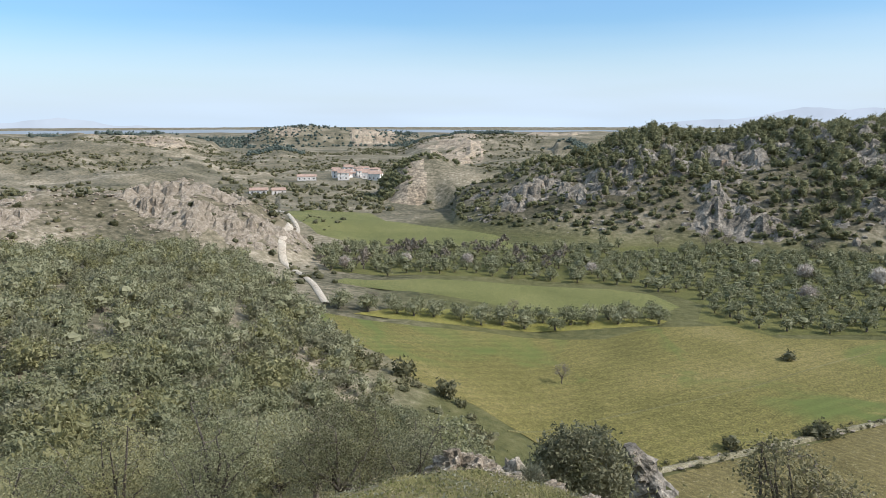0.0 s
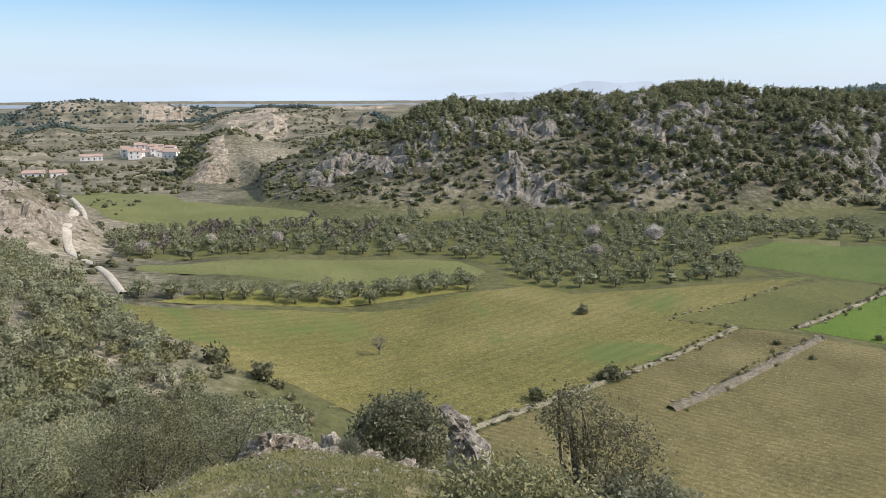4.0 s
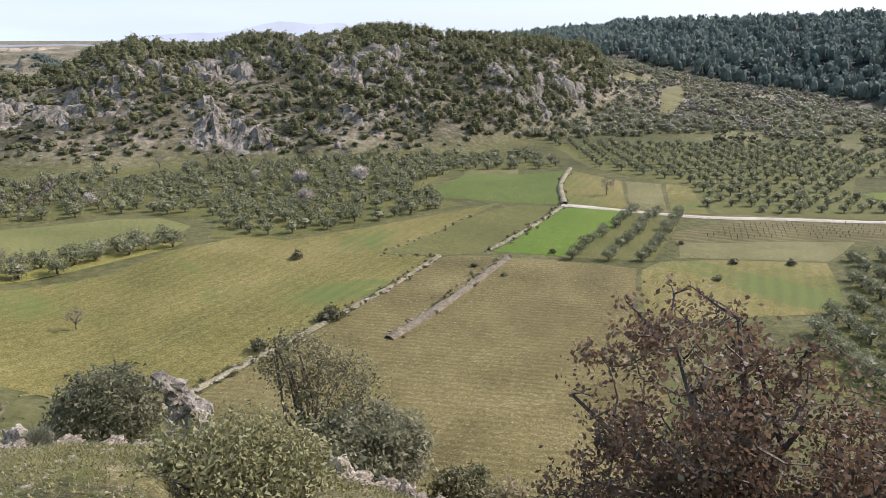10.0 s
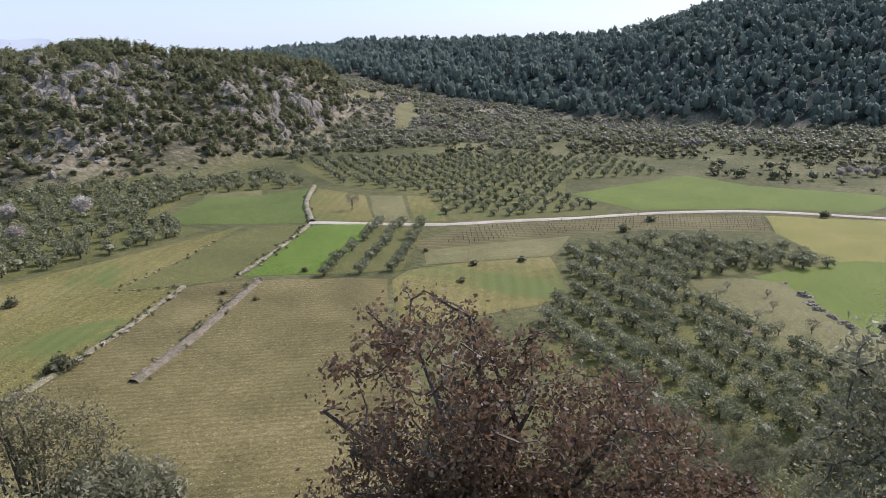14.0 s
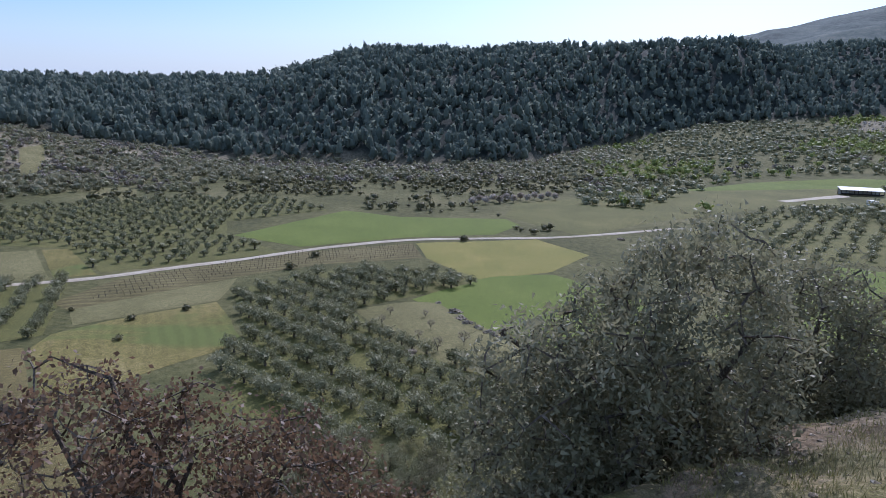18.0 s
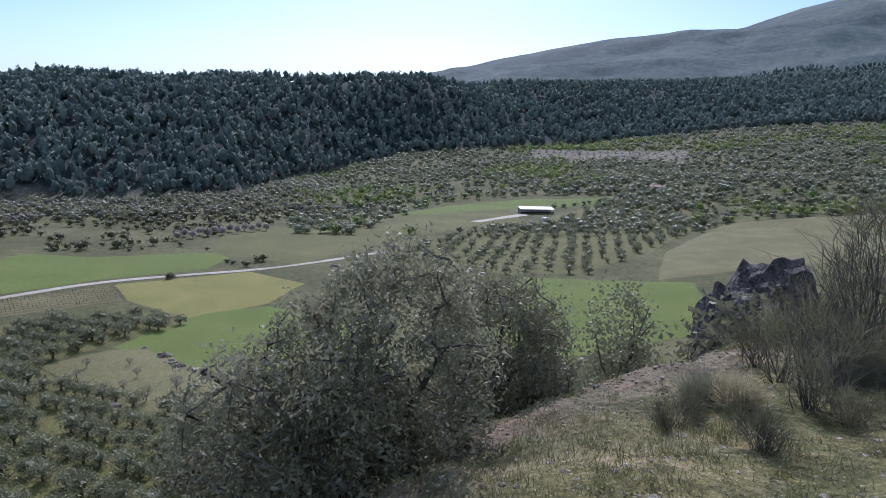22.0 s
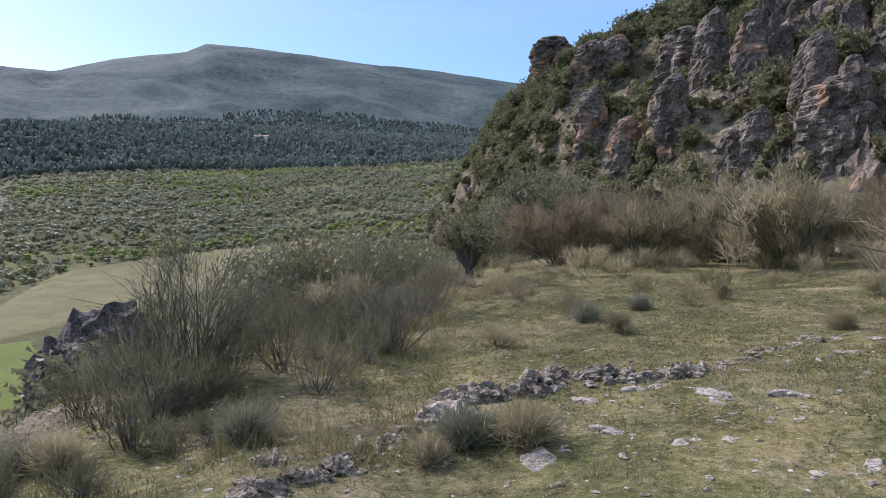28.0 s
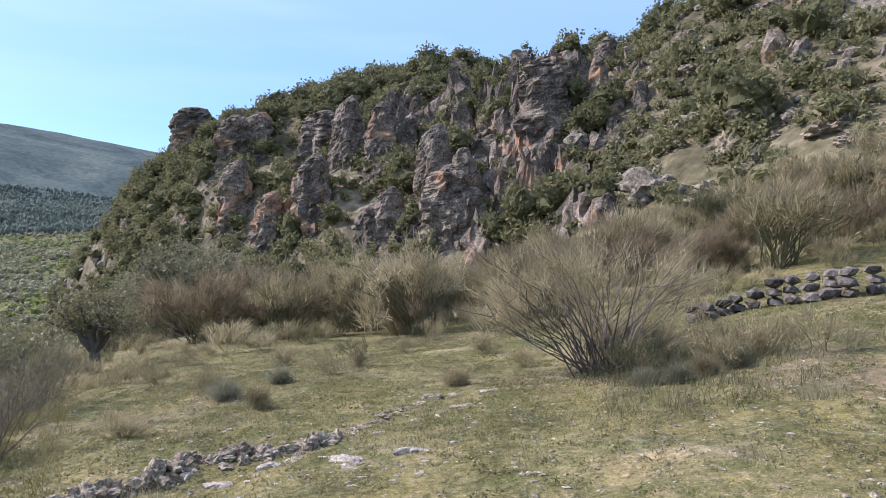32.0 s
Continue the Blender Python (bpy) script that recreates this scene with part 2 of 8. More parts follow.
FIELD_STUBBLE = earth("stubble", [(0.34, (0.072, 0.057, 0.020)), (0.44, (0.113, 0.094, 0.034)), (0.53, (0.150, 0.124, 0.047)), (0.61, (0.190, 0.154, 0.065)), (0.72, (0.275, 0.225, 0.125))], 14, 0.55, bump=0.5, rows=(-40, 1.1, 0.15), speck=(0.36, 0.31, 0.20), speck_at=0.63)
FIELD_TAN = earth("fallow_meadow", [(0.35, (0.095, 0.089, 0.033)), (0.5, (0.138, 0.127, 0.052)), (0.65, (0.19, 0.172, 0.078))], 14, 0.7, bump=0.3)
FIELD_YELLOW = earth("flowering_field", [(0.33, (0.128, 0.132, 0.030)), (0.5, (0.178, 0.166, 0.043)), (0.66, (0.230, 0.196, 0.060))], 12, 0.9, bump=0.3, speck=(0.42, 0.33, 0.03), speck_at=0.65)
FIELD_VINE = earth("vineyard_soil", [(0.35, (0.088, 0.076, 0.028)), (0.5, (0.128, 0.110, 0.044)), (0.65, (0.18, 0.155, 0.070))], 14, 0.8, bump=0.4, rows=(-28, 2.4, 0.25))
FIELD_PALE = earth("pale_terrace", [(0.35, (0.10, 0.088, 0.05)), (0.5, (0.155, 0.137, 0.082)), (0.65, (0.23, 0.20, 0.135))], 12, 1.2, bump=0.4, rows=(20, 7.0, 0.3))
DIRT = earth("pale_track", [(0.33, (0.30, 0.255, 0.19)), (0.5, (0.40, 0.35, 0.275)), (0.68, (0.50, 0.45, 0.37))], 6, 0.5, bump=0.3)
BANK = earth("dry_bank", [(0.33, (0.11, 0.098, 0.055)), (0.48, (0.19, 0.168, 0.10)), (0.6, (0.29, 0.26, 0.175)), (0.72, (0.40, 0.36, 0.27))], 2.0, 0.5, bump=0.8)
SOIL = earth("turned_soil", [(0.33, (0.085, 0.068, 0.045)), (0.48, (0.15, 0.125, 0.085)), (0.6, (0.22, 0.19, 0.135)), (0.72, (0.32, 0.285, 0.215))], 1.5, 0.4, bump=0.9)
WHITE_WALL = earth("whitewash", [(0.3, (0.62, 0.58, 0.52)), (0.7, (0.78, 0.75, 0.70))], 2, 0.3, bump=0.1)
ROOF_TILE = earth("roof_tile", [(0.3, (0.30, 0.20, 0.15)), (0.7, (0.44, 0.32, 0.25))], 2, 0.3, bump=0.3)
SHEET_METAL = earth("sheet_roof", [(0.3, (0.55, 0.55, 0.55)), (0.7, (0.72, 0.72, 0.72))], 3, 0.5, 0.5, 0.1)
DARK_WOOD = earth("dark_void", [(0.3, (0.03, 0.026, 0.022)), (0.7, (0.06, 0.052, 0.045))], 1, 0.2)


def ground_material():
    m, n, l = nodes_of("ground_cover")
    out, bsdf, geo = n.new("ShaderNodeOutputMaterial"), n.new("ShaderNodeBsdfPrincipled"), n.new("ShaderNodeNewGeometry")
    at = geo.outputs["Position"]
    cover = n.new("ShaderNodeAttribute")
    cover.attribute_name = "cover"
    sep = n.new("ShaderNodeSeparateColor")
    l.new(cover.outputs["Color"], sep.inputs[0])
    soil = n.new("ShaderNodeAttribute")
    soil.attribute_name = "soil"
    dist = n.new("ShaderNodeAttribute")
    dist.attribute_name = "span"
    fine, mid, big = noise_node(n, l, at, 9, 6, 0.75), noise_node(n, l, at, 0.55, 5, 0.65), noise_node(n, l, at, 0.035, 5, 0.6)
    tiny = noise_node(n, l, at, 34, 4, 0.75)
    # turf with bare soil and straw
    turf = ramp(n, [(0.36, (0.036, 0.031, 0.016)), (0.43, (0.082, 0.074, 0.029)), (0.50, (0.128, 0.118, 0.046)), (0.57, (0.180, 0.153, 0.078)), (0.66, (0.30, 0.245, 0.16))])
    sward = ramp(n, [(0.40, (0.66, 0.74, 0.60)), (0.5, (1.0, 1.0, 1.0)), (0.62, (1.18, 1.12, 1.06))])
    l.new(noise_node(n, l, at, 0.95, 5, 0.7, 0.8).outputs[0], sward.inputs[0])
    blend = n.new("ShaderNodeMath")
    blend.operation = "MULTIPLY_ADD"
    l.new(fine.outputs[0], blend.inputs[0])
    blend.inputs[1].default_value = 0.5
    h = n.new("ShaderNodeMath")
    h.operation = "MULTIPLY"
    h.inputs[1].default_value = 0.5
    l.new(mid.outputs[0], h.inputs[0])
    l.new(h.outputs[0], blend.inputs[2])
    l.new(blend.outputs[0], turf.inputs[0])
    straw = ramp(n, [(0.57, (0, 0, 0)), (0.70, (0.9, 0.9, 0.9))])
    l.new(tiny.outputs[0], straw.inputs[0])
    near = mix(n, l, "MIX", straw.outputs[0], turf.outputs[0], (0.36, 0.32, 0.2))
    bare = ramp(n, [(0.37, (0.050, 0.037, 0.024)), (0.46, (0.115, 0.089, 0.059)), (0.55, (0.17, 0.134, 0.091)), (0.67, (0.28, 0.23, 0.163))])
    l.new(blend.outputs[0], bare.inputs[0])
    near = mix(n, l, "MIX", soil.outputs["Fac"], near, bare.outputs[0])
    crumb = noise_node(n, l, at, 75, 3, 0.8)
    cr = ramp(n, [(0.32, (0.40, 0.40, 0.40)), (0.5, (0.95, 0.95, 0.95)), (0.68, (1.55, 1.5, 1.4))])
    l.new(crumb.outputs[0], cr.inputs[0])
    near = mix(n, l, "MULTIPLY", 1.0, mix(n, l, "MULTIPLY", 1.0, near, cr.outputs[0]), sward.outputs[0])
    # broad country: scrub, dry slopes
    wide = ramp(n, [(0.38, (0.052, 0.050, 0.030)), (0.45, (0.105, 0.095, 0.058)), (0.51, (0.165, 0.142, 0.092)), (0.58, (0.26, 0.22, 0.15)), (0.66, (0.42, 0.365, 0.27))])
    blend2 = n.new("ShaderNodeMath")
    blend2.operation = "MULTIPLY_ADD"
    l.new(mid.outputs[0], blend2.inputs[0])
    blend2.inputs[1].default_value = 0.5
    h2 = n.new("ShaderNodeMath")
    h2.operation = "MULTIPLY"
    h2.inputs[1].default_value = 0.5
    l.new(big.outputs[0], h2.inputs[0])
    l.new(h2.outputs[0], blend2.inputs[2])
    l.new(blend2.outputs[0], wide.inputs[0])
    base = mix(n, l, "MIX", sep.outputs[2], near, wide.outputs[0])
    # rock where it is steep
    rk = ramp(n, [(0.36, (0.036, 0.034, 0.020)), (0.44, (0.064, 0.058, 0.034)), (0.51, (0.105, 0.091, 0.056)), (0.58, (0.175, 0.147, 0.095)), (0.68, (0.30, 0.255, 0.18))])
    l.new(blend2.outputs[0], rk.inputs[0])
    nz = n.new("ShaderNodeSeparateXYZ")
    l.new(geo.outputs["Normal"], nz.inputs[0])
    steep = n.new("ShaderNodeMapRange")
    steep.inputs["From Min"].default_value, steep.inputs["From Max"].default_value = 0.93, 0.72
    l.new(nz.outputs[2], steep.inputs["Value"])
    rocky = n.new("ShaderNodeMath")
    rocky.operation = "MULTIPLY"
    floor_ = n.new("ShaderNodeMath")
    floor_.operation = "MULTIPLY_ADD"
    floor_.inputs[1].default_value, floor_.inputs[2].default_value = 0.25, 0.75
    l.new(steep.outputs[0], floor_.inputs[0])
    l.new(floor_.outputs[0], rocky.inputs[0])
    l.new(sep.outputs[0], rocky.inputs[1])
    base = mix(n, l, "MIX", rocky.outputs[0], base, rk.outputs[0])
    green = ramp(n, [(0.37, (0.052, 0.054, 0.020)), (0.5, (0.092, 0.090, 0.034)), (0.63, (0.148, 0.134, 0.062))])
    l.new(blend2.outputs[0], green.inputs[0])
    base = mix(n, l, "MIX", dist.outputs["Fac"], base, green.outputs[0])
    # forest floor: near-black, shade between the pines put into its colour
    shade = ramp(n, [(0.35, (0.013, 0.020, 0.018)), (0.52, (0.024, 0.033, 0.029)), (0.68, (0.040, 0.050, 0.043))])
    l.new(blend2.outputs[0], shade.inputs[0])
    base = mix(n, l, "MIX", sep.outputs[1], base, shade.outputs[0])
    # the wooded mountain: pine stands, clearings, pale farmland; bluish haze put into their colour
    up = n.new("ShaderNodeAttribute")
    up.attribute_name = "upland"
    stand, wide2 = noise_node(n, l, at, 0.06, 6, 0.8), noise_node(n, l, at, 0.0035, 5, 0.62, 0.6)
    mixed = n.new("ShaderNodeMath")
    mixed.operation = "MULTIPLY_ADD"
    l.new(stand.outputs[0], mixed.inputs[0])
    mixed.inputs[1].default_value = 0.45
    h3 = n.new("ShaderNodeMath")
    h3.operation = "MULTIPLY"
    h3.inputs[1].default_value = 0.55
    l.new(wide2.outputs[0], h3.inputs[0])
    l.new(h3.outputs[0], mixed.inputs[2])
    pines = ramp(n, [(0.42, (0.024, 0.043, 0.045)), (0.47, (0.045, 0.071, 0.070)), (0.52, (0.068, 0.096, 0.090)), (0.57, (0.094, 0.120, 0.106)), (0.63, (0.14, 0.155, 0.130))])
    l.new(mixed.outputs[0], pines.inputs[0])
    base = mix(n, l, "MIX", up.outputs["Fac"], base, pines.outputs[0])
    l.new(base, bsdf.inputs["Base Color"])
    bsdf.inputs["Roughness"].default_value, bsdf.inputs["Specular IOR Level"].default_value = 0.95, 0.15
    b = n.new("ShaderNodeBump")
    b.inputs["Strength"].default_value, b.inputs["Distance"].default_value = 0.6, 0.06
    l.new(blend.outputs[0], b.inputs["Height"])
    b2 = n.new("ShaderNodeBump")
    b2.inputs["Strength"].default_value, b2.inputs["Distance"].default_value = 0.7, 0.6
    l.new(mid.outputs[0], b2.inputs["Height"])
    l.new(b.outputs[0], b2.inputs["Normal"])
    l.new(b2.outputs[0], bsdf.inputs["Normal"])
    l.new(bsdf.outputs[0], out.inputs[0])
    return m


CLIFF_PINE = foliage("cliff_pine_needles", [(0, (0.085, 0.088, 0.042)), (0.45, (0.155, 0.155, 0.075)), (0.85, (0.235, 0.228, 0.115)), (1, (0.33, 0.31, 0.17))], 3.0, 0.7, 0.42, 0.15)
CLAY = earth("pale_clay", [(0.32, (0.16, 0.125, 0.085)), (0.45, (0.25, 0.20, 0.14)), (0.56, (0.34, 0.28, 0.20)), (0.7, (0.45, 0.38, 0.29))], 40, 8, bump=0.8)
CLIFF_ROCK = earth("cliff_limestone", [(0.34, (0.038, 0.032, 0.026)), (0.43, (0.080, 0.067, 0.053)), (0.52, (0.142, 0.118, 0.093)), (0.60, (0.22, 0.185, 0.146)), (0.70, (0.37, 0.315, 0.25))], 3.5, 0.9, 0.9, 1.0, stain=((0.34, 0.20, 0.115), 7.0, 0.56))
HILL_ROCK = earth("hill_limestone", [(0.32, (0.055, 0.048, 0.038)), (0.44, (0.130, 0.114, 0.090)), (0.54, (0.205, 0.182, 0.146)), (0.66, (0.315, 0.283, 0.230))], 7.0, 1.6, 0.9, 1.0, stain=((0.28, 0.19, 0.12), 14.0, 0.63))
GROUND = ground_material()

# ---- landform: z as a function of place; the eye stands at z = 0 ----
def table(rows, az, col):
    """A value of a landform line at the bearings az (degrees clockwise from +y), going round the circle."""
    a = np.array([r[0] for r in rows], float)
    v = np.array([r[col] for r in rows], float)
    return np.interp(az, np.r_[a[-1] - 360, a, a[0] + 360], np.r_[v[-1], v, v[0]])


def lattice(ix, iy, seed):
    h = (ix * 374761393 + iy * 668265263 + seed * 974634777) & 0x7FFFFFFF
    h = ((h ^ (h >> 13)) * 1274126177) & 0x7FFFFFFF
    return ((h ^ (h >> 16)) & 0xFFFF) / 32767.5 - 1.0


def vnoise(x, y, size, seed=0):
    """Smooth value noise in -1..1 with cells of that size."""
    x, y = np.asarray(x, float) / size, np.asarray(y, float) / size
    ix, iy = np.floor(x).astype(np.int64), np.floor(y).astype(np.int64)
    fx, fy = x - ix, y - iy
    fx, fy = fx * fx * (3 - 2 * fx), fy * fy * (3 - 2 * fy)
    a, b = lattice(ix, iy, seed), lattice(ix + 1, iy, seed)
    c, d = lattice(ix, iy + 1, seed), lattice(ix + 1, iy + 1, seed)
    return (a * (1 - fx) + b * fx) * (1 - fy) + (c * (1 - fx) + d * fx) * fy


def fbm(x, y, size, octaves=4, seed=0):
    out, amp = 0.0, 0.5
    for k in range(octaves):
        out = out + amp * vnoise(x, y, size / 2 ** k, seed + 7 * k)
        amp *= 0.5
    return out


def ridged(x, y, size, octaves=4, seed=0):
    out, amp = 0.0, 0.5
    for k in range(octaves):
        out = out + amp * (1 - 2 * np.abs(vnoise(x, y, size / 2 ** k, seed + 11 * k)))
        amp *= 0.5
    return out


# bearing, range, height of the edge of the shelf on which the camera stands
SHELF = [(-50, 3.0, -2.9), (-24, 4.2, -3.0), (-16, 6.2, -3.45), (-10, 6.8, -3.7), (-3, 7.8, -3.95), (3, 8.3, -4.1), (10, 7.9, -4.15), (15.5, 7.4, -4.15), (19, 5.6, -3.9), (25, 5.4, -3.8), (28, 6.2, -3.95), (38, 5.3, -3.75), (50, 4.4, -3.35), (65, 4, -3.0), (90, 4, -2.6),
         (105, 5, -2.4), (113, 6.4, -2.5), (125, 8, -2.4), (137, 11, -2.6), (141, 13, -2.65), (144.4, 17, -2.45), (150, 20, -2.8), (153, 24, -3.1), (160, 34, -3.6),
         (168, 44, -3.0), (180, 50, -2.2), (190, 48, -0.8), (200, 45, 1.2), (215, 40, 4), (240, 35, 6), (270, 25, 2), (295, 10, -2)]
# foot of its slope
FOOT = [(-50, 45, -22), (-30, 45, -23), (-20, 50, -26), (-10, 60, -31), (0, 66, -36.5), (8, 68, -40), (30, 52, -40), (60, 50, -40),
        (80, 55, -40), (100, 70, -40), (120, 85, -39), (135, 95, -38), (145, 100, -36), (155, 110, -30), (162, 130, -20), (170, 140, -8),
        (185, 120, 5), (220, 110, 12), (260, 110, 0), (295, 70, -20)]
# far edge of the level valley floor
VALE = [(-50, 180, -30), (-30, 182, -28), (-20, 188, -31), (-12, 190, -37), (-5, 210, -40.3), (5, 300, -40), (40, 280, -40), (50, 290, -39), (60, 330, -39.5), (70, 400, -40),
        (95, 430, -40), (105, 440, -39), (115, 430, -37), (125, 380, -36), (135, 340, -34), (145, 320, -32), (160, 310, -23), (175, 300, 0),
        (220, 300, 20), (260, 300, 0), (295, 280, -25)]
# beyond it, up the valley or out to the plain
BEYOND = [(-50, 900, -44), (-20, 700, -46), (0, 700, -44), (20, 800, -30), (45, 600, -20), (52, 480, -17), (60, 490, -32), (70, 480, -40),
          (85, 470, -40.5), (94, 520, -39), (100, 640, -32), (106, 740, -14), (120, 850, 0), (127, 880, 15), (135, 900, 30), (145, 900, 34),
          (159, 900, 52), (200, 900, 80), (250, 900, 30), (290, 900, -20)]
# each hill: bearing, range and height of the foot, range and height of the crest
ROCK_HILL = [(-52, 180, -34, 225, -24), (-40, 178, -30, 225, -20), (-32, 180, -27, 225, -20.5), (-28, 185, -28, 232, -20), (-23, 188, -30, 232, -21),
             (-20, 188, -31, 232, -19), (-15, 188, -34, 226, -24), (-12.5, 190, -36, 220, -31), (-10.5, 190, -39, 215, -36), (-8, 190, -44, 215, -44)]
PINE_HILL = [(-1, 280, -48, 360, -48), (1, 270, -41, 350, -34), (4, 250, -40.5, 345, -28), (7, 245, -40.5, 350, -21), (11, 240, -40.5, 360, -16), (13, 240, -40.5, 365, -9),
             (16, 240, -40.5, 370, -4), (18, 240, -40.5, 372, -5), (22, 240, -40.5, 372, -8), (26, 238, -40.5, 375, -4), (31, 238, -40.5, 375, 0.4),
             (34, 240, -40.5, 378, 0.5), (39, 250, -40.5, 385, -4.5), (43, 270, -40, 395, -3), (47, 300, -39, 420, -4), (50, 330, -38, 440, -8), (53, 360, -38, 440, -30)]
FOREST_HILL = [(40, 560, -25, 900, -8), (47, 520, -21, 900, 0), (50, 500, -17, 900, 2), (54, 490, -26, 890, 10), (60, 480, -35, 870, 12),
               (65, 470, -40, 850, 14), (71, 465, -41, 800, 19.5), (76, 465, -41.5, 780, 32.5), (80, 465, -41.5, 780, 47), (88, 465, -41, 800, 50.5),
               (92, 480, -40, 800, 59), (96, 560, -38, 830, 61), (101, 640, -32, 860, 66), (107, 740, -14, 930, 77), (112, 790, -6, 1100, 80),
               (120, 850, 0, 1300, 105), (127, 880, 15, 1350, 112), (135, 900, 32, 1400, 122), (145, 900, 34, 1450, 130), (155, 900, 46, 1500, 128), (165, 900, 56, 1550, 120), (185, 900, 60, 1600, 60)]
MOUNTAIN = [(98, 1300, 20, 3000, 195), (104, 1300, 60, 3000, 225), (109, 1350, 85, 3000, 264), (114.3, 1350, 92, 3000, 331), (117.8, 1350, 95, 3000, 371),
            (121.8, 1400, 100, 3000, 405), (127.5, 1400, 108, 3000, 434), (130.8, 1400, 110, 3000, 436), (132.3, 1400, 112, 3000, 465), (134.6, 1400, 115, 3000, 502), (136.5, 1420, 118, 3000, 524), (139.5, 1450, 120, 3000, 548), (141, 1450, 120, 3000, 586),
            (144, 1450, 122, 3000, 584), (149, 1450, 125, 3000, 566), (156.6, 1500, 125, 3000, 541), (159.8, 1500, 125, 3000, 520), (165.2, 1500, 120, 3000, 482), (180, 1500, 90, 3000, 380), (200, 1500, 40, 3000, 200), (220, 1500, 0, 3000, 0)]
CLIFF_HILL = [(155, 210, -40, 250, -40), (158, 170, -22, 215, -12), (160, 150, -12, 190, 2), (163, 125, -6, 160, 15), (166, 110, -3, 150, 19.5), (169, 95, -1, 148, 24.5),
              (173, 88, 0, 150, 28.5), (179, 80, 2, 150, 38.2), (185, 76, 3, 148, 38.7), (191, 72, 3, 146, 36.7), (195, 68, 4, 142, 34.7), (201, 62, 5, 140, 37.5),
              (205, 58, 5.5, 140, 42.5), (215, 52, 6.5, 140, 50.5), (235, 50, 8, 140, 48.5), (260, 50, 4, 150, 30.5), (285, 60, -5, 160, 6.5), (310, 120, -30, 200, -20)]
MESA = [(-60, 900, -46, 1300, -24), (-40, 900, -46, 1250, -22), (-24, 1000, -34, 1200, -23), (-21, 1000, -36, 1200, -20), (-17.8, 1020, -44, 1200, -34), (-16.5, 1150, -54, 1300, -52), (-15.6, 1280, -52, 1480, -46), (-15, 1280, -52, 1480, -27),
        (-13.8, 1260, -52, 1480, -14), (-10.5, 1240, -52, 1480, -6.5), (-6.3, 1250, -50, 1480, -15.5), (-3.3, 1270, -48, 1480, -22), (0, 1300, -44, 1480, -26), (8, 1300, -40, 1500, -22), (12, 1300, -40, 1500, -18), (20, 1300, -40, 1500, -25), (40, 1300, -40, 1500, -30)]
# scrubby slope west of the village, hill with pines on top, bare ridge with clay gullies, wooded bluff
WEST_SLOPE = [(-60, 330, -42, 900, -20), (-27, 330, -43, 900, -22), (-22, 330, -44, 860, -27), (-17.5, 335, -46, 720, -35), (-14, 345, -47, 620, -39), (-12, 370, -48, 540, -45), (-10, 400, -60, 540, -60)]
MID_HILL = [(-19, 720, -60, 940, -60), (-17, 720, -50, 950, -52), (-14.7, 690, -49, 950, -37), (-12.7, 680, -49, 950, -34), (-11.3, 680, -49, 950, -38), (-9.4, 690, -50, 950, -53), (-7.5, 700, -60, 950, -64)]
CLAY_RIDGE = [(-6, 860, -60, 1150, -60), (-5, 850, -50, 1150, -51), (-3, 800, -47, 1150, -38), (-1.5, 760, -45, 1150, -27), (1.2, 740, -44, 1150, -18.5), (4.7, 740, -42, 1150, -17.5), (7, 750, -40, 1150, -19.5), (12, 760, -38, 1150, -17.5), (16, 760, -38, 1150, -20)]
BLUFF = [(7.3, 820, -60, 890, -60), (8.0, 810, -36, 890, -29), (8.8, 810, -34, 890, -21), (10, 810, -33, 890, -22), (11.5, 820, -33, 890, -30), (12.6, 830, -60, 890, -60)]
KNOLL = [(-7.5, 400, -60, 430, -60), (-6, 385, -44, 430, -41.5), (-4.25, 378, -42, 430, -32), (-2.9, 372, -41, 430, -23.5), (-1.6, 370, -41, 430, -20), (-0.6, 368, -41, 430, -20), (0.7, 355, -41, 430, -23.5), (2, 345, -41, 430, -25.5), (3.4, 338, -41, 430, -27.5), (5.6, 335, -41, 430, -30), (8, 335, -44, 430, -50)]


def rise(rows, az, r, lo, hi, power=1.0, back=0.25):
    """Height of one hill: from its foot up to its crest, then falling away behind."""
    rf, zf, rc, zc = (table(rows, az, k) for k in (1, 2, 3, 4))
    u = np.clip((r - rf) / (rc - rf), 0, 1) ** power
    z = zf + (zc - zf) * np.sin(u * np.pi / 2) ** 1.15
    z = np.where(r < rf, zf - (rf - r) * 0.8, z)
    z = np.where(r > rc, zc - (r - rc) * back, z)
    inside = np.clip(np.minimum(az - lo, hi - az) / 2.0, 0, 1)
    return np.where(inside > 0, z - (1 - inside) * 60, -999.0)


def bearing(x, y, start=-60.0):
    return (np.degrees(np.arctan2(x, y)) - start) % 360 + start


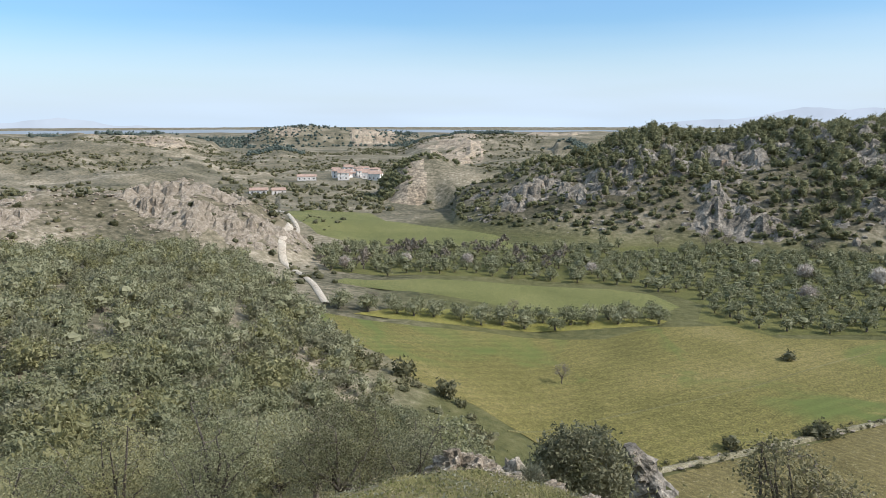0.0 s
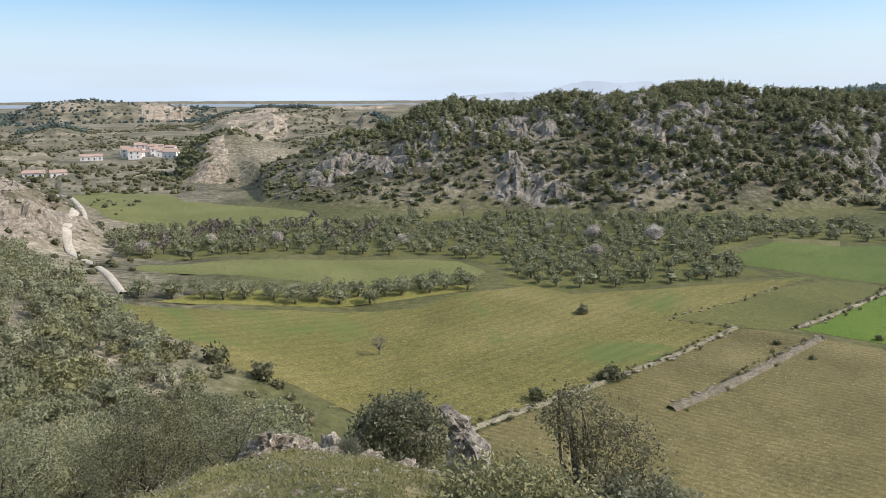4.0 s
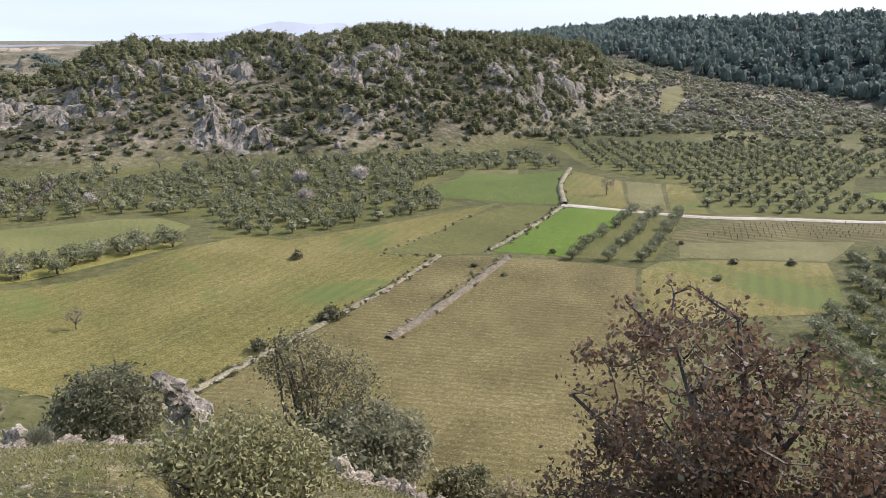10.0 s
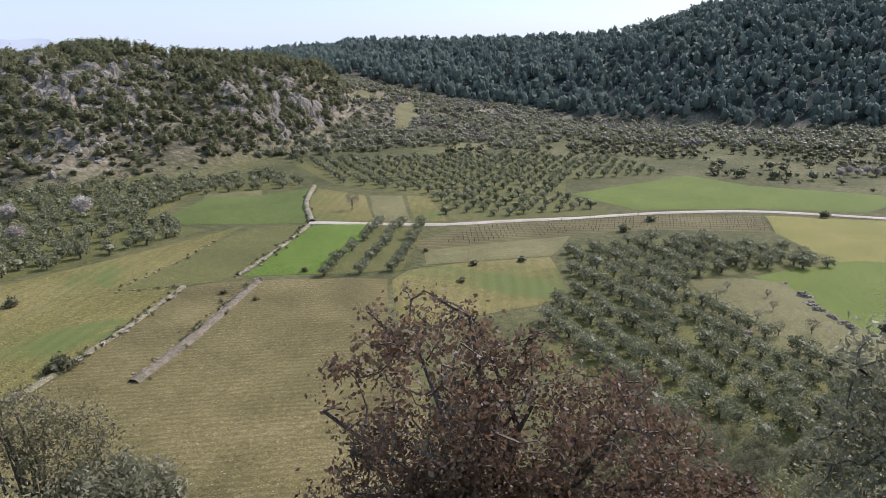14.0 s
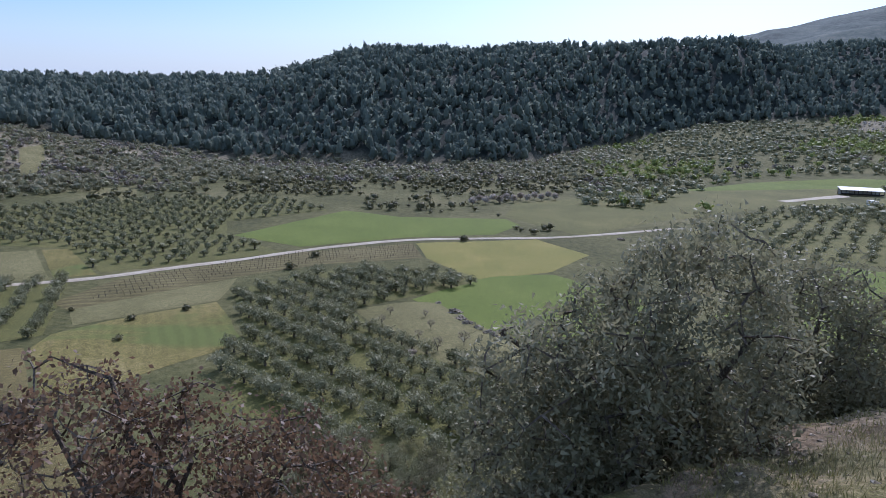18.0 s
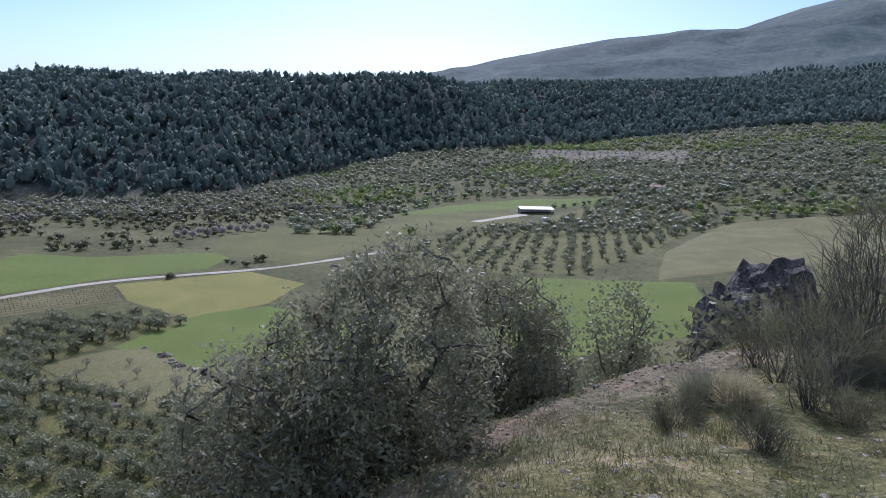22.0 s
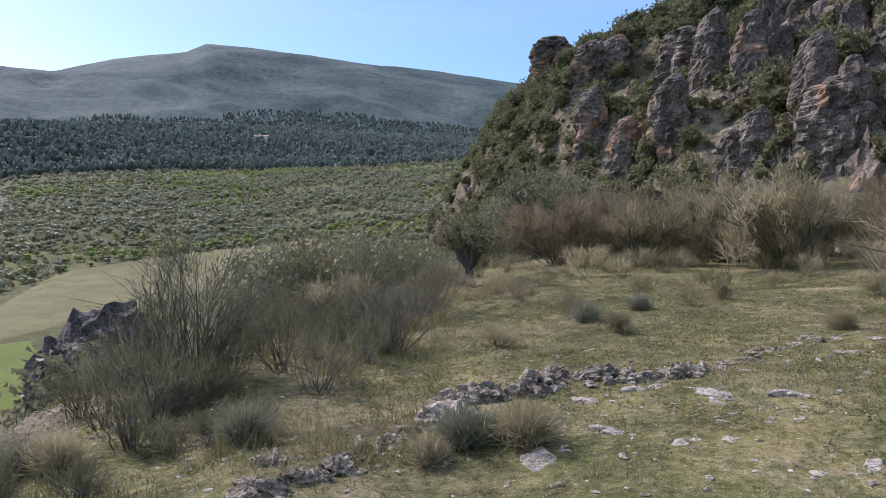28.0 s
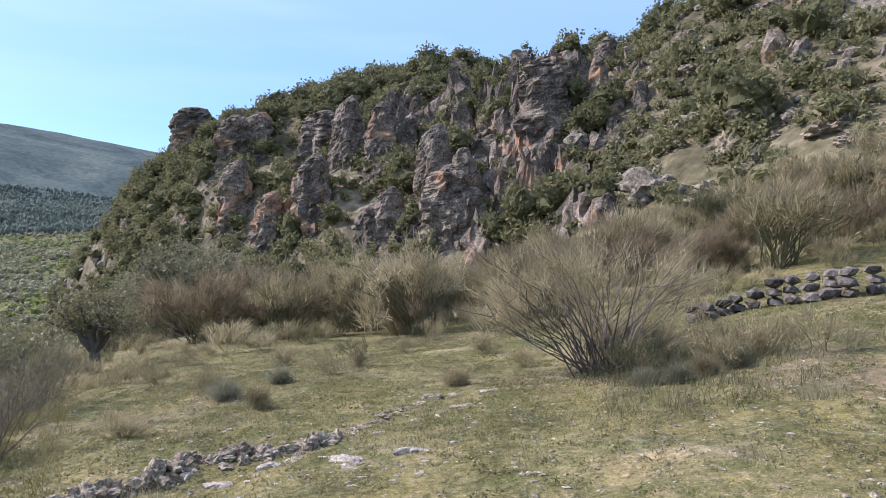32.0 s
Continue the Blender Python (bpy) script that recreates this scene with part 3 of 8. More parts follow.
def land(x, y, fine=True):
    """Ground height, and weights of the covers rock, forest, mountain."""
    x, y = np.asarray(x, float), np.asarray(y, float)
    az, r = bearing(x, y), np.hypot(x, y) + 1e-6
    rs, zs, rf, zf = table(SHELF, az, 1), table(SHELF, az, 2), table(FOOT, az, 1), table(FOOT, az, 2)
    rv, zv, rb, zb = table(VALE, az, 1), table(VALE, az, 2), table(BEYOND, az, 1), table(BEYOND, az, 2)
    u = np.clip(r / rs, 0, 1)
    z = -1.65 + (zs + 1.65) * (0.35 * u + 0.65 * u ** 2.2)
    u = np.clip((r - rs) / (rf - rs), 0, 1)
    z = np.where(r > rs, zs + (zf - zs) * (1 - (1 - u) ** 1.08), z)
    u = np.clip((r - rf) / (rv - rf), 0, 1)
    z = np.where(r > rf, zf + (zv - zf) * u, z)
    u = np.clip((r - rv) / (rb - rv), 0, 1)
    z = np.where(r > rv, zv + (zb - zv) * u, z)
    z = np.where(r > rb, zb + (-34 - zb) * np.clip((r - rb) / (3600 - rb), 0, 1), z)
    base = z
    hills = np.stack([rise(ROCK_HILL, az, r, -52, -7), rise(PINE_HILL, az, r, -1, 54), rise(FOREST_HILL, az, r, 40, 186, 1.1, 0.1),
                      rise(MOUNTAIN, az, r, 98, 222, 1.25, 0.3), rise(CLIFF_HILL, az, r, 155, 299, 1.0, 0.15),
                      rise(MESA, az, r, -59, 42, 1.3, 0.02), rise(KNOLL, az, r, -7, 8, 1.0, 0.3), rise(WEST_SLOPE, az, r, -60, -9, 0.8, 0.35),
                      rise(MID_HILL, az, r, -19, -7, 0.9, 0.25), rise(CLAY_RIDGE, az, r, -6, 17, 1.1, 0.12), rise(BLUFF, az, r, 7, 13, 0.8, 0.5)])
    which, top = hills.argmax(0), hills.max(0)
    up = np.clip((top - base) / 6, 0, 1)
    z = np.maximum(base, top)
    rock = np.where(np.isin(which, (0, 1, 4)), up, np.where(which == 10, 0.8 * up, 0.0))
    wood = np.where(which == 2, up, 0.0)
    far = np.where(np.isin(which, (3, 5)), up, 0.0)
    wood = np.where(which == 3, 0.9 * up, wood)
    if fine:
        cliff, pine = np.where(which == 4, up, 0.0), np.where(which == 1, up, 0.0)
        z = z + cliff * (5.0 * ridged(x, y, 34, 4, 3) + 1.6 * fbm(x, y, 9, 3, 5))
        z = z + pine * (5.5 * ridged(x, y, 60, 4, 9) + 1.4 * fbm(x, y, 12, 3, 6)) * np.clip((z + 40) / 12, 0, 1)
        z = z + np.where(which == 0, up, 0.0) * (2.4 * ridged(x, y, 26, 4, 21) + 0.8 * fbm(x, y, 7, 3, 2))
        z = z + np.where(which == 6, up, 0.0) * 3.0 * ridged(x, y, 50, 3, 22)
        z = z + np.where(which == 2, up, 0.0) * 7.0 * fbm(x, y, 120, 3, 31)
        z = z + np.where(which == 3, up, 0.0) * (46 * ridged(x, y, 620, 5, 41) - 16) * np.clip((3000 - r) / 800, 0.1, 1)
        z = z + np.where(which == 5, up, 0.0) * 10 * ridged(x, y, 120, 4, 51) * np.clip((1480 - r) / 300, 0.05, 1)
        z = z + np.where(which == 7, up, 0.0) * (8.5 * ridged(x, y, 80, 4, 56) + 4 * fbm(x, y, 200, 3, 55) - 2.0) * np.clip((r - 330) / 80, 0, 1)
        z = z + np.where(which == 8, up, 0.0) * 5.0 * ridged(x, y, 90, 4, 57)
        z = z + np.where(which == 9, up, 0.0) * 7.0 * ridged(x, y, 110, 4, 58) * np.clip((1150 - r) / 200, 0.1, 1)
        rolling = np.clip((r - 300) / 120, 0, 1) * np.clip((1250 - r) / 200, 0, 1) * np.clip((10 - az) / 10, 0, 1) * (1 - up)
        z = z + rolling * np.where((az > -13) & (az < -2), 0.35, 1.0) * (8 * fbm(x, y, 230, 3, 55) + 4.0 * ridged(x, y, 75, 4, 56))
        slope = np.clip((r - rs) / 6, 0, 1) * np.clip((rf - r) / 20, 0, 1)
        z = z + slope * 0.9 * fbm(x, y, 9, 3, 61)
        near = np.clip((rs + 4 - r) / 4, 0, 1) * np.clip((r - 1.2) / 2, 0, 1)
        z = z + near * (0.10 * fbm(x, y, 2.6, 4, 71) + 0.07 * fbm(x, y, 0.6, 2, 72))
        lip = np.clip((az - 100) / 5, 0, 1) * np.clip((140 - az) / 8, 0, 1) * np.clip(1.2 - np.abs(r - rs + 0.2) / 2.0, 0, 1)
        z = z + lip * (0.24 * fbm(x, y, 1.1, 3, 73) + 0.10 * np.abs(vnoise(x, y, 0.35, 74)))
        vale = np.clip((r - rf) / 20, 0, 1) * (1 - up) * np.clip((r - rv) / 60, 0, 1)
        z = z + vale * 3.0 * fbm(x, y, 70, 3, 81)
    return z, rock, wood, far


def height(x, y):
    return float(land(np.array([x]), np.array([y]))[0][0])


def polar(az, r):
    a = np.radians(az)
    return r * np.sin(a), r * np.cos(a)


# ---- mesh helpers ----
def mesh_of(name, verts, tris, mats, index=None, smooth=False):
    me = bpy.data.meshes.new(name)
    verts, tris = np.asarray(verts, np.float32), np.asarray(tris, np.int32)
    k = tris.shape[1]
    me.vertices.add(len(verts))
    me.vertices.foreach_set("co", verts.ravel())
    me.loops.add(tris.size)
    me.loops.foreach_set("vertex_index", tris.ravel())
    me.polygons.add(len(tris))
    me.polygons.foreach_set("loop_start", np.arange(0, tris.size, k, dtype=np.int32))
    for m in mats:
        me.materials.append(m)
    if index is not None:
        me.polygons.foreach_set("material_index", np.asarray(index, np.int32))
    me.polygons.foreach_set("use_smooth", np.full(len(tris), smooth))
    me.update(calc_edges=True)
    return me


def joined(pieces):
    """One (verts, tris) out of several."""
    vs, ts, n = [], [], 0
    for v, t in pieces:
        vs.append(v)
        ts.append(np.asarray(t) + n)
        n += len(v)
    return np.concatenate(vs), np.concatenate(ts)


def strewn(base, places):
    """Copies of (verts, tris), one at each (x, y, z, scale, turn, stretch)."""
    v, t = base
    p = np.asarray(places, float)
    c, s = np.cos(p[:, 4])[:, None], np.sin(p[:, 4])[:, None]
    x = (v[:, 0] * c - v[:, 1] * s) * p[:, 3:4] + p[:, 0:1]
    y = (v[:, 0] * s + v[:, 1] * c) * p[:, 3:4] + p[:, 1:2]
    z = v[:, 2][None] * p[:, 3:4] * p[:, 5:6] + p[:, 2:3]
    verts = np.stack([x, y, z], 2).reshape(-1, 3)
    tris = (t[None] + (np.arange(len(p)) * len(v))[:, None, None]).reshape(-1, t.shape[1])
    return verts, tris


def thing(name, label, category, at=(0, 0, 0), turn=0.0, size=1.0, group="", kind=""):
    ob = new(name)
    ob.empty_display_size = 0.2
    ob.matrix_basis = Matrix.LocRotScale(at, Euler((0, 0, turn)), (size, size, size))
    return tagged(ob, label, category, group, kind)


def part(name, me, parent, label="", kind=""):
    ob = new(name, me)
    ob.parent = parent
    return tagged(ob, label, kind=kind)


def solo(name, me, label, category, group="", kind="", at=(0, 0, 0)):
    ob = new(name, me)
    ob.location = at
    return tagged(ob, label, category, group, kind)


# ---- the ground: one sheet from underfoot to the horizon ----
def ground_sheet():
    seen = np.r_[np.arange(-42, 14, 0.2), np.arange(14, 226, 0.45)]
    az = np.r_[seen, np.arange(226, 318, 2.0)]
    rings, r = [0.002, 0.12, 0.25], 0.25
    while r < 4900:
        r += max(0.16, (0.023 if r < 260 else 0.013) * r)
        rings.append(r)
    rings = np.array(rings)
    a, rr = np.meshgrid(az, rings)
    x, y = polar(a, rr)
    z, rock, wood, far = land(x, y)
    na, nr = len(az), len(rings)
    verts = np.stack([x, y, z], 2).reshape(-1, 3)
    i, j = np.meshgrid(np.arange(nr - 1), np.arange(na), indexing="ij")
    k = (j + 1) % na
    quads = np.stack([i * na + j, (i + 1) * na + j, (i + 1) * na + k, i * na + k], 2).reshape(-1, 4)[:, ::-1]
    me = mesh_of("ground", verts, quads, [GROUND], smooth=True)
    wide = np.clip((rr - 30) / 60, 0, 1)
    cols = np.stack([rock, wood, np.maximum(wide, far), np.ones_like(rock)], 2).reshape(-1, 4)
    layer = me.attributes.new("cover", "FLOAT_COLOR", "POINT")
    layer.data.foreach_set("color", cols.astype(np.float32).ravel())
    rf, rv = table(FOOT, a, 1), table(VALE, a, 1)
    rv = np.where((a > 95) & (a < 165), 960, rv)
    vale = np.clip((rr - rf + 4) / 8, 0, 1) * np.clip((rv + 80 - rr) / 80, 0, 1) * (1 - rock) * (1 - wood) * np.clip((a + 8) / 8, 0, 1)
    layer = me.attributes.new("span", "FLOAT", "POINT")
    layer.data.foreach_set("value", vale.astype(np.float32).ravel())
    lip = np.clip((a - 100) / 5, 0, 1) * np.clip((140 - a) / 8, 0, 1) * np.clip(1.1 - np.abs(rr - table(SHELF, a, 1) + 0.3) / 1.9, 0, 1)
    worn = np.clip((a + 16) / 6, 0, 1) * np.clip((48 - a) / 6, 0, 1) * np.clip(1 - np.abs(rr - table(SHELF, a, 1)) / 1.1, 0, 1) * 0.8
    trod = np.clip(1.6 * fbm(x, y, 2.6, 4, 77) - 0.2, 0, 0.7) * (rr < 40)
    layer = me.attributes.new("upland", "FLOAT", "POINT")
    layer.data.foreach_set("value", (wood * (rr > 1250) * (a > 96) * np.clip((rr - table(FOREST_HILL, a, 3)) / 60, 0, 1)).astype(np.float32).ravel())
    layer = me.attributes.new("soil", "FLOAT", "POINT")
    layer.data.foreach_set("value", np.maximum(np.maximum(lip, worn), trod).astype(np.float32).ravel())
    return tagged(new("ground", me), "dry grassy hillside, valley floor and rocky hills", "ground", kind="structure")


ground_sheet()


# ---- fields, tracks and banks, laid on the valley floor ----
def wobbled(points, step=6.0, sway=0.5, closed=True):
    """Points along a line or outline, a step apart, with small sideways sway."""
    p = np.array(points, float)
    q = np.roll(p, -1, 0) if closed else p[1:]
    out = []
    for a, b in zip(p, q):
        n = max(1, int(np.hypot(*(b - a)) / step))
        for k in range(n):
            out.append(a + (b - a) * k / n)
    if not closed:
        out.append(p[-1])
    out = np.array(out)
    out[:, 0] += sway * vnoise(out[:, 0], out[:, 1], 9, 5)
    out[:, 1] += sway * vnoise(out[:, 0], out[:, 1], 9, 6)
    return out


def field(name, outline, material, label, lift=0.10):
    bm = bmesh.new()
    bm.faces.new([bm.verts.new((x, y, 0)) for x, y in wobbled(outline)])
    bmesh.ops.triangulate(bm, faces=bm.faces[:])
    for _ in range(5):
        long = [e for e in bm.edges if e.calc_length() > 7 and not e.is_boundary]
        if not long:
            break
        bmesh.ops.subdivide_edges(bm, edges=long, cuts=1)
        bmesh.ops.triangulate(bm, faces=bm.faces[:])
    xy = np.array([v.co[:2] for v in bm.verts])
    lift += 0.05
    z = land(xy[:, 0], xy[:, 1])[0] + lift
    for v, h in zip(bm.verts, z):
        v.co.z = h - (lift - 0.035 if v.is_boundary else 0)
    for f in bm.faces:
        if f.normal.z < 0:
            f.normal_flip()
    me = bpy.data.meshes.new(name)
    bm.to_mesh(me)
    bm.free()
    me.materials.append(material)
    for p in me.polygons:
        p.use_smooth = True
    return tagged(new(name, me), label, "field", kind="structure")


def track(name, line, width, material, label, lift=0.22, crown=0.05, category="track"):
    """A way or bank along a line: a strip five points across."""
    p = wobbled(line, 2.5, 0.35, closed=False)
    w = np.pad(p, ((4, 4), (0, 0)), mode="reflect", reflect_type="odd")
    p = sum(w[k:k + len(p)] for k in range(9)) / 9
    d = np.gradient(p, axis=0)
    d /= np.hypot(d[:, 0], d[:, 1])[:, None] + 1e-9
    side = np.stack([d[:, 1], -d[:, 0]], 1)
    w = width * (1 + 0.18 * vnoise(p[:, 0], p[:, 1], 7, 8))[:, None]
    rows = []
    for f, up in ((-0.5, 0), (-0.3, 0.8), (0, 1), (0.3, 0.8), (0.5, 0)):
        q = p + side * w * f
        rows.append(np.c_[q, land(q[:, 0], q[:, 1])[0] + lift * (0.3 if up == 0 else 1) + up * crown * (1 + 0.5 * vnoise(q[:, 0], q[:, 1], 1.7, 4))])
    v = np.stack(rows, 1).reshape(-1, 3)
    n = len(p)
    i, j = np.meshgrid(np.arange(n - 1), np.arange(4), indexing="ij")
    quads = np.stack([i * 5 + j, i * 5 + j + 1, (i + 1) * 5 + j + 1, (i + 1) * 5 + j], 2).reshape(-1, 4)
    return tagged(new(name, mesh_of(name, v, quads, [material], smooth=True)), label, category, kind="structure")


field("flower_margin", [(-17, 131.5), (10, 131), (43, 137.5), (46, 141), (43, 143), (13, 144), (-10, 142)], FIELD_YELLOW, "strip of yellow flowers under the olive row", 0.07)
field("upper_field", [(-74, 318), (-60, 336), (-34, 330), (-24, 295), (-5, 279), (19, 252), (25, 222), (-5, 231), (-30, 236), (-44, 250), (-58, 280)], FIELD_SOWN, "green sown field beyond the olive grove")
field("middle_field", [(-26, 163), (-24, 170), (-4, 174), (22, 172), (40, 169), (49, 163), (52, 152), (43, 144), (13, 149), (-4, 157)], FIELD_SOWN, "narrow green sown field between two groves")
field("grove_floor", [(-36, 205), (-29, 179), (22, 179), (48, 172), (58, 154), (52, 141), (62, 131), (94, 131), (112, 132), (112, 150), (140, 170), (168, 150), (180, 172), (150, 202), (118, 207), (80, 224), (50, 228), (28, 220), (0, 226), (-30, 229)], FIELD_DULL, "grassy ground under the olive grove", 0.04)
field("small_field", [(54, 224), (62, 230), (78, 226), (72, 216), (56, 215)], FIELD_DULL, "small green clearing at the foot of the hill")
field("big_field", [(-28, 128), (-8, 128), (15, 128), (30, 128), (42, 136), (58, 138), (63, 129), (73, 128), (94, 128), (120, 127), (106, 121), (73, 109), (81, 101), (56, 89), (39, 82), (20, 76), (12, 84), (4, 92), (-4, 97), (-9, 106), (-18, 112)], FIELD_GRASS, "wide field of young yellow-green crop with stones", 0.05)
field("sown_strip", [(73, 109), (106, 121), (122, 123), (128, 114), (91, 98), (87, 98), (81, 102)], FIELD_DULL, "sown strip of dull green crop")
field("stubble_field", [(91, 92), (85, 99), (80, 101), (62, 92), (48, 85), (31, 79), (22, 74), (26, 56), (30, 47), (42, 38), (52, 34), (66, 40), (83, 58), (104, 73)], FIELD_STUBBLE, "brown-green stubble field with ploughed lines")
field("bright_field", [(128, 113), (141, 102), (122, 93.5), (100, 84.5), (91, 97)], FIELD_BRIGHT, "bright green field of young cereal", 0.14)
field("green_field", [(114, 148), (142, 164), (150, 151), (168, 145), (147, 131), (130, 116), (124, 124), (114, 140)], FIELD_GREEN, "deep green sown field by the grove")
field("pale_strip", [(143, 168), (157, 157), (151, 151), (139, 162)], FIELD_TAN, "pale fallow strip", 0.16)
field("orchard_strip", [(139, 101), (146, 91), (110, 74), (98, 86), (114, 91)], FIELD_DULL, "green strip planted with rows of olives")
field("yellow_strip", [(167, 144), (166, 125), (140, 103), (131, 115), (148, 131)], FIELD_GRASS, "yellow-green strip beside the track", 0.14)
field("fallow_strip", [(167, 124), (172, 116), (145, 95.5), (141, 103)], FIELD_TAN, "pale fallow strip beside the track", 0.12)
field("grass_strip", [(173, 115), (176, 109), (151, 88), (146, 95)], FIELD_GRASS, "narrow yellow-green strip", 0.14)
field("orchard_ground", [(175, 144), (176, 110), (153, 88), (184, 55), (203, 77), (228, 87), (262, 60), (290, 90), (270, 130), (205, 190)], FIELD_DULL, "grassy ground under rows of olive trees", 0.08)
field("far_green_field", [(205, 76), (262, 54), (252, 32), (256, -6), (244, -11), (224, -2), (212, 26), (192, 52)], FIELD_LIME, "green cereal field beyond the track")
field("meadow", [(134, 26), (141, 16), (143, 8), (126, 0), (112, -12), (97, -8), (104, 5), (116, 14)], FIELD_TAN, "pale fallow meadow with saplings", 0.16)
field("lower_green_field", [(143, 15), (167, 0), (171, -16), (150, -34), (126, -30), (113, -14), (125, 0)], FIELD_LIME, "green field below the rocks", 0.12)
field("flower_field", [(204, 21), (218, -15), (196, -28), (174, -16), (162, 2), (184, 16)], FIELD_YELLOW, "field dotted with yellow flowers", 0.13)
field("vineyard", [(149, 81), (185, 50), (203, 22), (184, 17), (172, 41), (156, 57), (124, 78), (128, 84)], FIELD_VINE, "vineyard of low bare vines in rows")
field("fallow_field", [(124, 78), (155, 57), (136, 54), (121, 67), (116, 72)], FIELD_TAN, "pale fallow field with scattered shrubs", 0.12)
field("grass_field", [(120, 67), (135, 54), (112, 40), (84, 57), (104, 72), (111, 73)], FIELD_GRASS, "yellow-green field behind the oak")
field("grove_ground", [(144, 54), (165, 39), (171, 4), (158, 2), (134, 27), (113, 13), (98, -8), (80, 0), (84, 34), (112, 40)], FIELD_DULL, "grassy ground in the olive grove", 0.06)
field("shed_field", [(240, -20), (262, -6), (300, -10), (362, -88), (378, -176), (306, -146), (304, -120), (260, -60), (226, -30)], FIELD_DULL, "wide green pasture by the shed")
field("shed_crop", [(360, -88), (408, -146), (414, -196), (384, -248), (366, -228), (378, -173)], FIELD_LIME, "bright green crop behind the shed", 0.2)
field("green_band", [(186, -90), (163, -132), (140, -118), (118, -98), (112, -62), (138, -44), (160, -70)], FIELD_LIME, "bright green field below the shelf", 0.16)
field("shed_grove_ground", [(190, -86), (240, -66), (290, -110), (312, -156), (345, -186), (383, -250), (352, -298), (290, -244), (218, -156), (186, -110)], FIELD_DULL, "grassy ground under the olives by the shed", 0.1)
field("brown_field", [(214, -160), (275, -237), (243, -296), (204, -342), (168, -300), (172, -236), (174, -166), (170, -125)], FIELD_TAN, "pale brown fallow field on the slope", 0.25)
field("terrace_field", [polar(a_, r_) for a_, r_ in ((116, 700), (116, 800), (122, 775), (128, 705), (128, 625), (122, 690))], FIELD_PALE, "pale terraced field under the forest", 0.8)
# clearings of the upper valley: bearing and range of their corners
UPPER = [((130, 420), (130, 490), (136, 480), (136, 415)), ((140, 520), (140, 590), (147, 580), (147, 515)), ((149, 430), (149, 500), (155, 500), (156, 430)), ((143, 700), (143, 780), (151, 790), (151, 700)), ((133, 630), (133, 700), (141, 700), (141, 630))]
CLEARINGS = [((55.6, 430), (57.2, 474), (56.9, 363), (55.4, 363)), ((59.7, 336), (62.9, 347), (62.7, 301), (59.6, 296)), ((49.8, 393), (52.9, 467), (55.5, 456), (52.6, 426))]
for corners in CLEARINGS:
    field("hill_clearing", [polar(a_, r_) for a_, r_ in corners], FIELD_TAN, "grassy clearing in the scrub under the forest", 0.5)
track("valley_track", [(130, 115), (138, 101), (146, 87), (160, 76), (171, 64), (189, 49), (208, 26), (216, 1), (220, -18), (226, -30), (244, -62)], 2.4, DIRT, "pale dirt track through the valley")
track("field_path", [(168, 146), (150, 134), (141, 126), (131, 115)], 1.6, BANK, "stony field bank beside the track", 0.3, 0.4)
track("hill_track", [(-78, 330), (-63, 291), (-52, 254), (-46, 215), (-45, 193), (-40, 178), (-31, 164), (-27, 150), (-23, 136)], 1.9, DIRT, "pale dirt track round the rocky hill", 0.35)
track("field_bank", [(20, 75), (31, 80), (39, 82.5), (48, 86.5), (62, 92), (81, 101.5)], 1.15, BANK, "stony grass bank between two fields", 0.12, 0.22)
track("plough_ridge", [(51, 75), (65, 80), (78, 86.5), (91, 92.5)], 1.7, SOIL, "raised ridge of turned soil in the stubble", 0.12, 0.5)
track("strip_bank", [(128, 113.5), (110, 105.5), (91, 98)], 0.9, BANK, "stony bank beside the bright field", 0.15, 0.2)
track("crop_line", [(8, 86), (20, 90.5), (31, 97), (44, 101), (58, 111), (75, 120)], 0.4, FIELD_TAN, "faint stony line across the crop", 0.09, 0.06)
track("shed_yard", [(322, -128), (336, -150), (346, -166)], 7.0, DIRT, "bare dirt yard before the shed", 0.25)


# ---- rock ----
def rock_shape(seed, tall=1.0, rough=0.42, level=2, sharp=1.0):
    """A jagged stone about one metre across, its foot at z = -0.35."""
    bm = bmesh.new()
    bmesh.ops.create_icosphere(bm, subdivisions=level, radius=0.5)
    off = Vector((seed * 7.3, seed * 3.1, seed * 1.7))
    for v in bm.verts:
        p = v.co.copy()
        k = noise.noise(p * 2.2 + off) + 0.6 * abs(noise.noise(p * 4.6 + off)) * sharp + (0.45 * noise.noise(p * 9 + off) + 0.3 * noise.cell(p * 6 + off)) * (1 if level > 2 else 0.6) + (0.35 * abs(noise.noise(p * 17 + off)) + 0.25 * noise.noise(p * 31 + off) if level > 3 else 0)
        cut = noise.cell(p * 2.6 + off) * 0.22
        v.co = p * (1 + rough * k + cut)
        v.co.z *= tall
    co = np.array([v.co[:] for v in bm.verts])
    tri = np.array([[v.index for v in f.verts] for f in bm.faces])
    bm.free()
    co[:, 2] += 0.15 * tall
    return co, tri


STONES = [rock_shape(s, 0.75) for s in range(1, 7)]
BLOCKS = [rock_shape(s, 1.5, 0.62, 3, 1.8) for s in range(51, 57)]
FAR_CRAGS = [rock_shape(s, 1.0, 0.55, 1, 1.6) for s in range(41, 49)]
SMALL_STONES = [rock_shape(s, 0.6, 0.4, 1) for s in range(31, 35)]


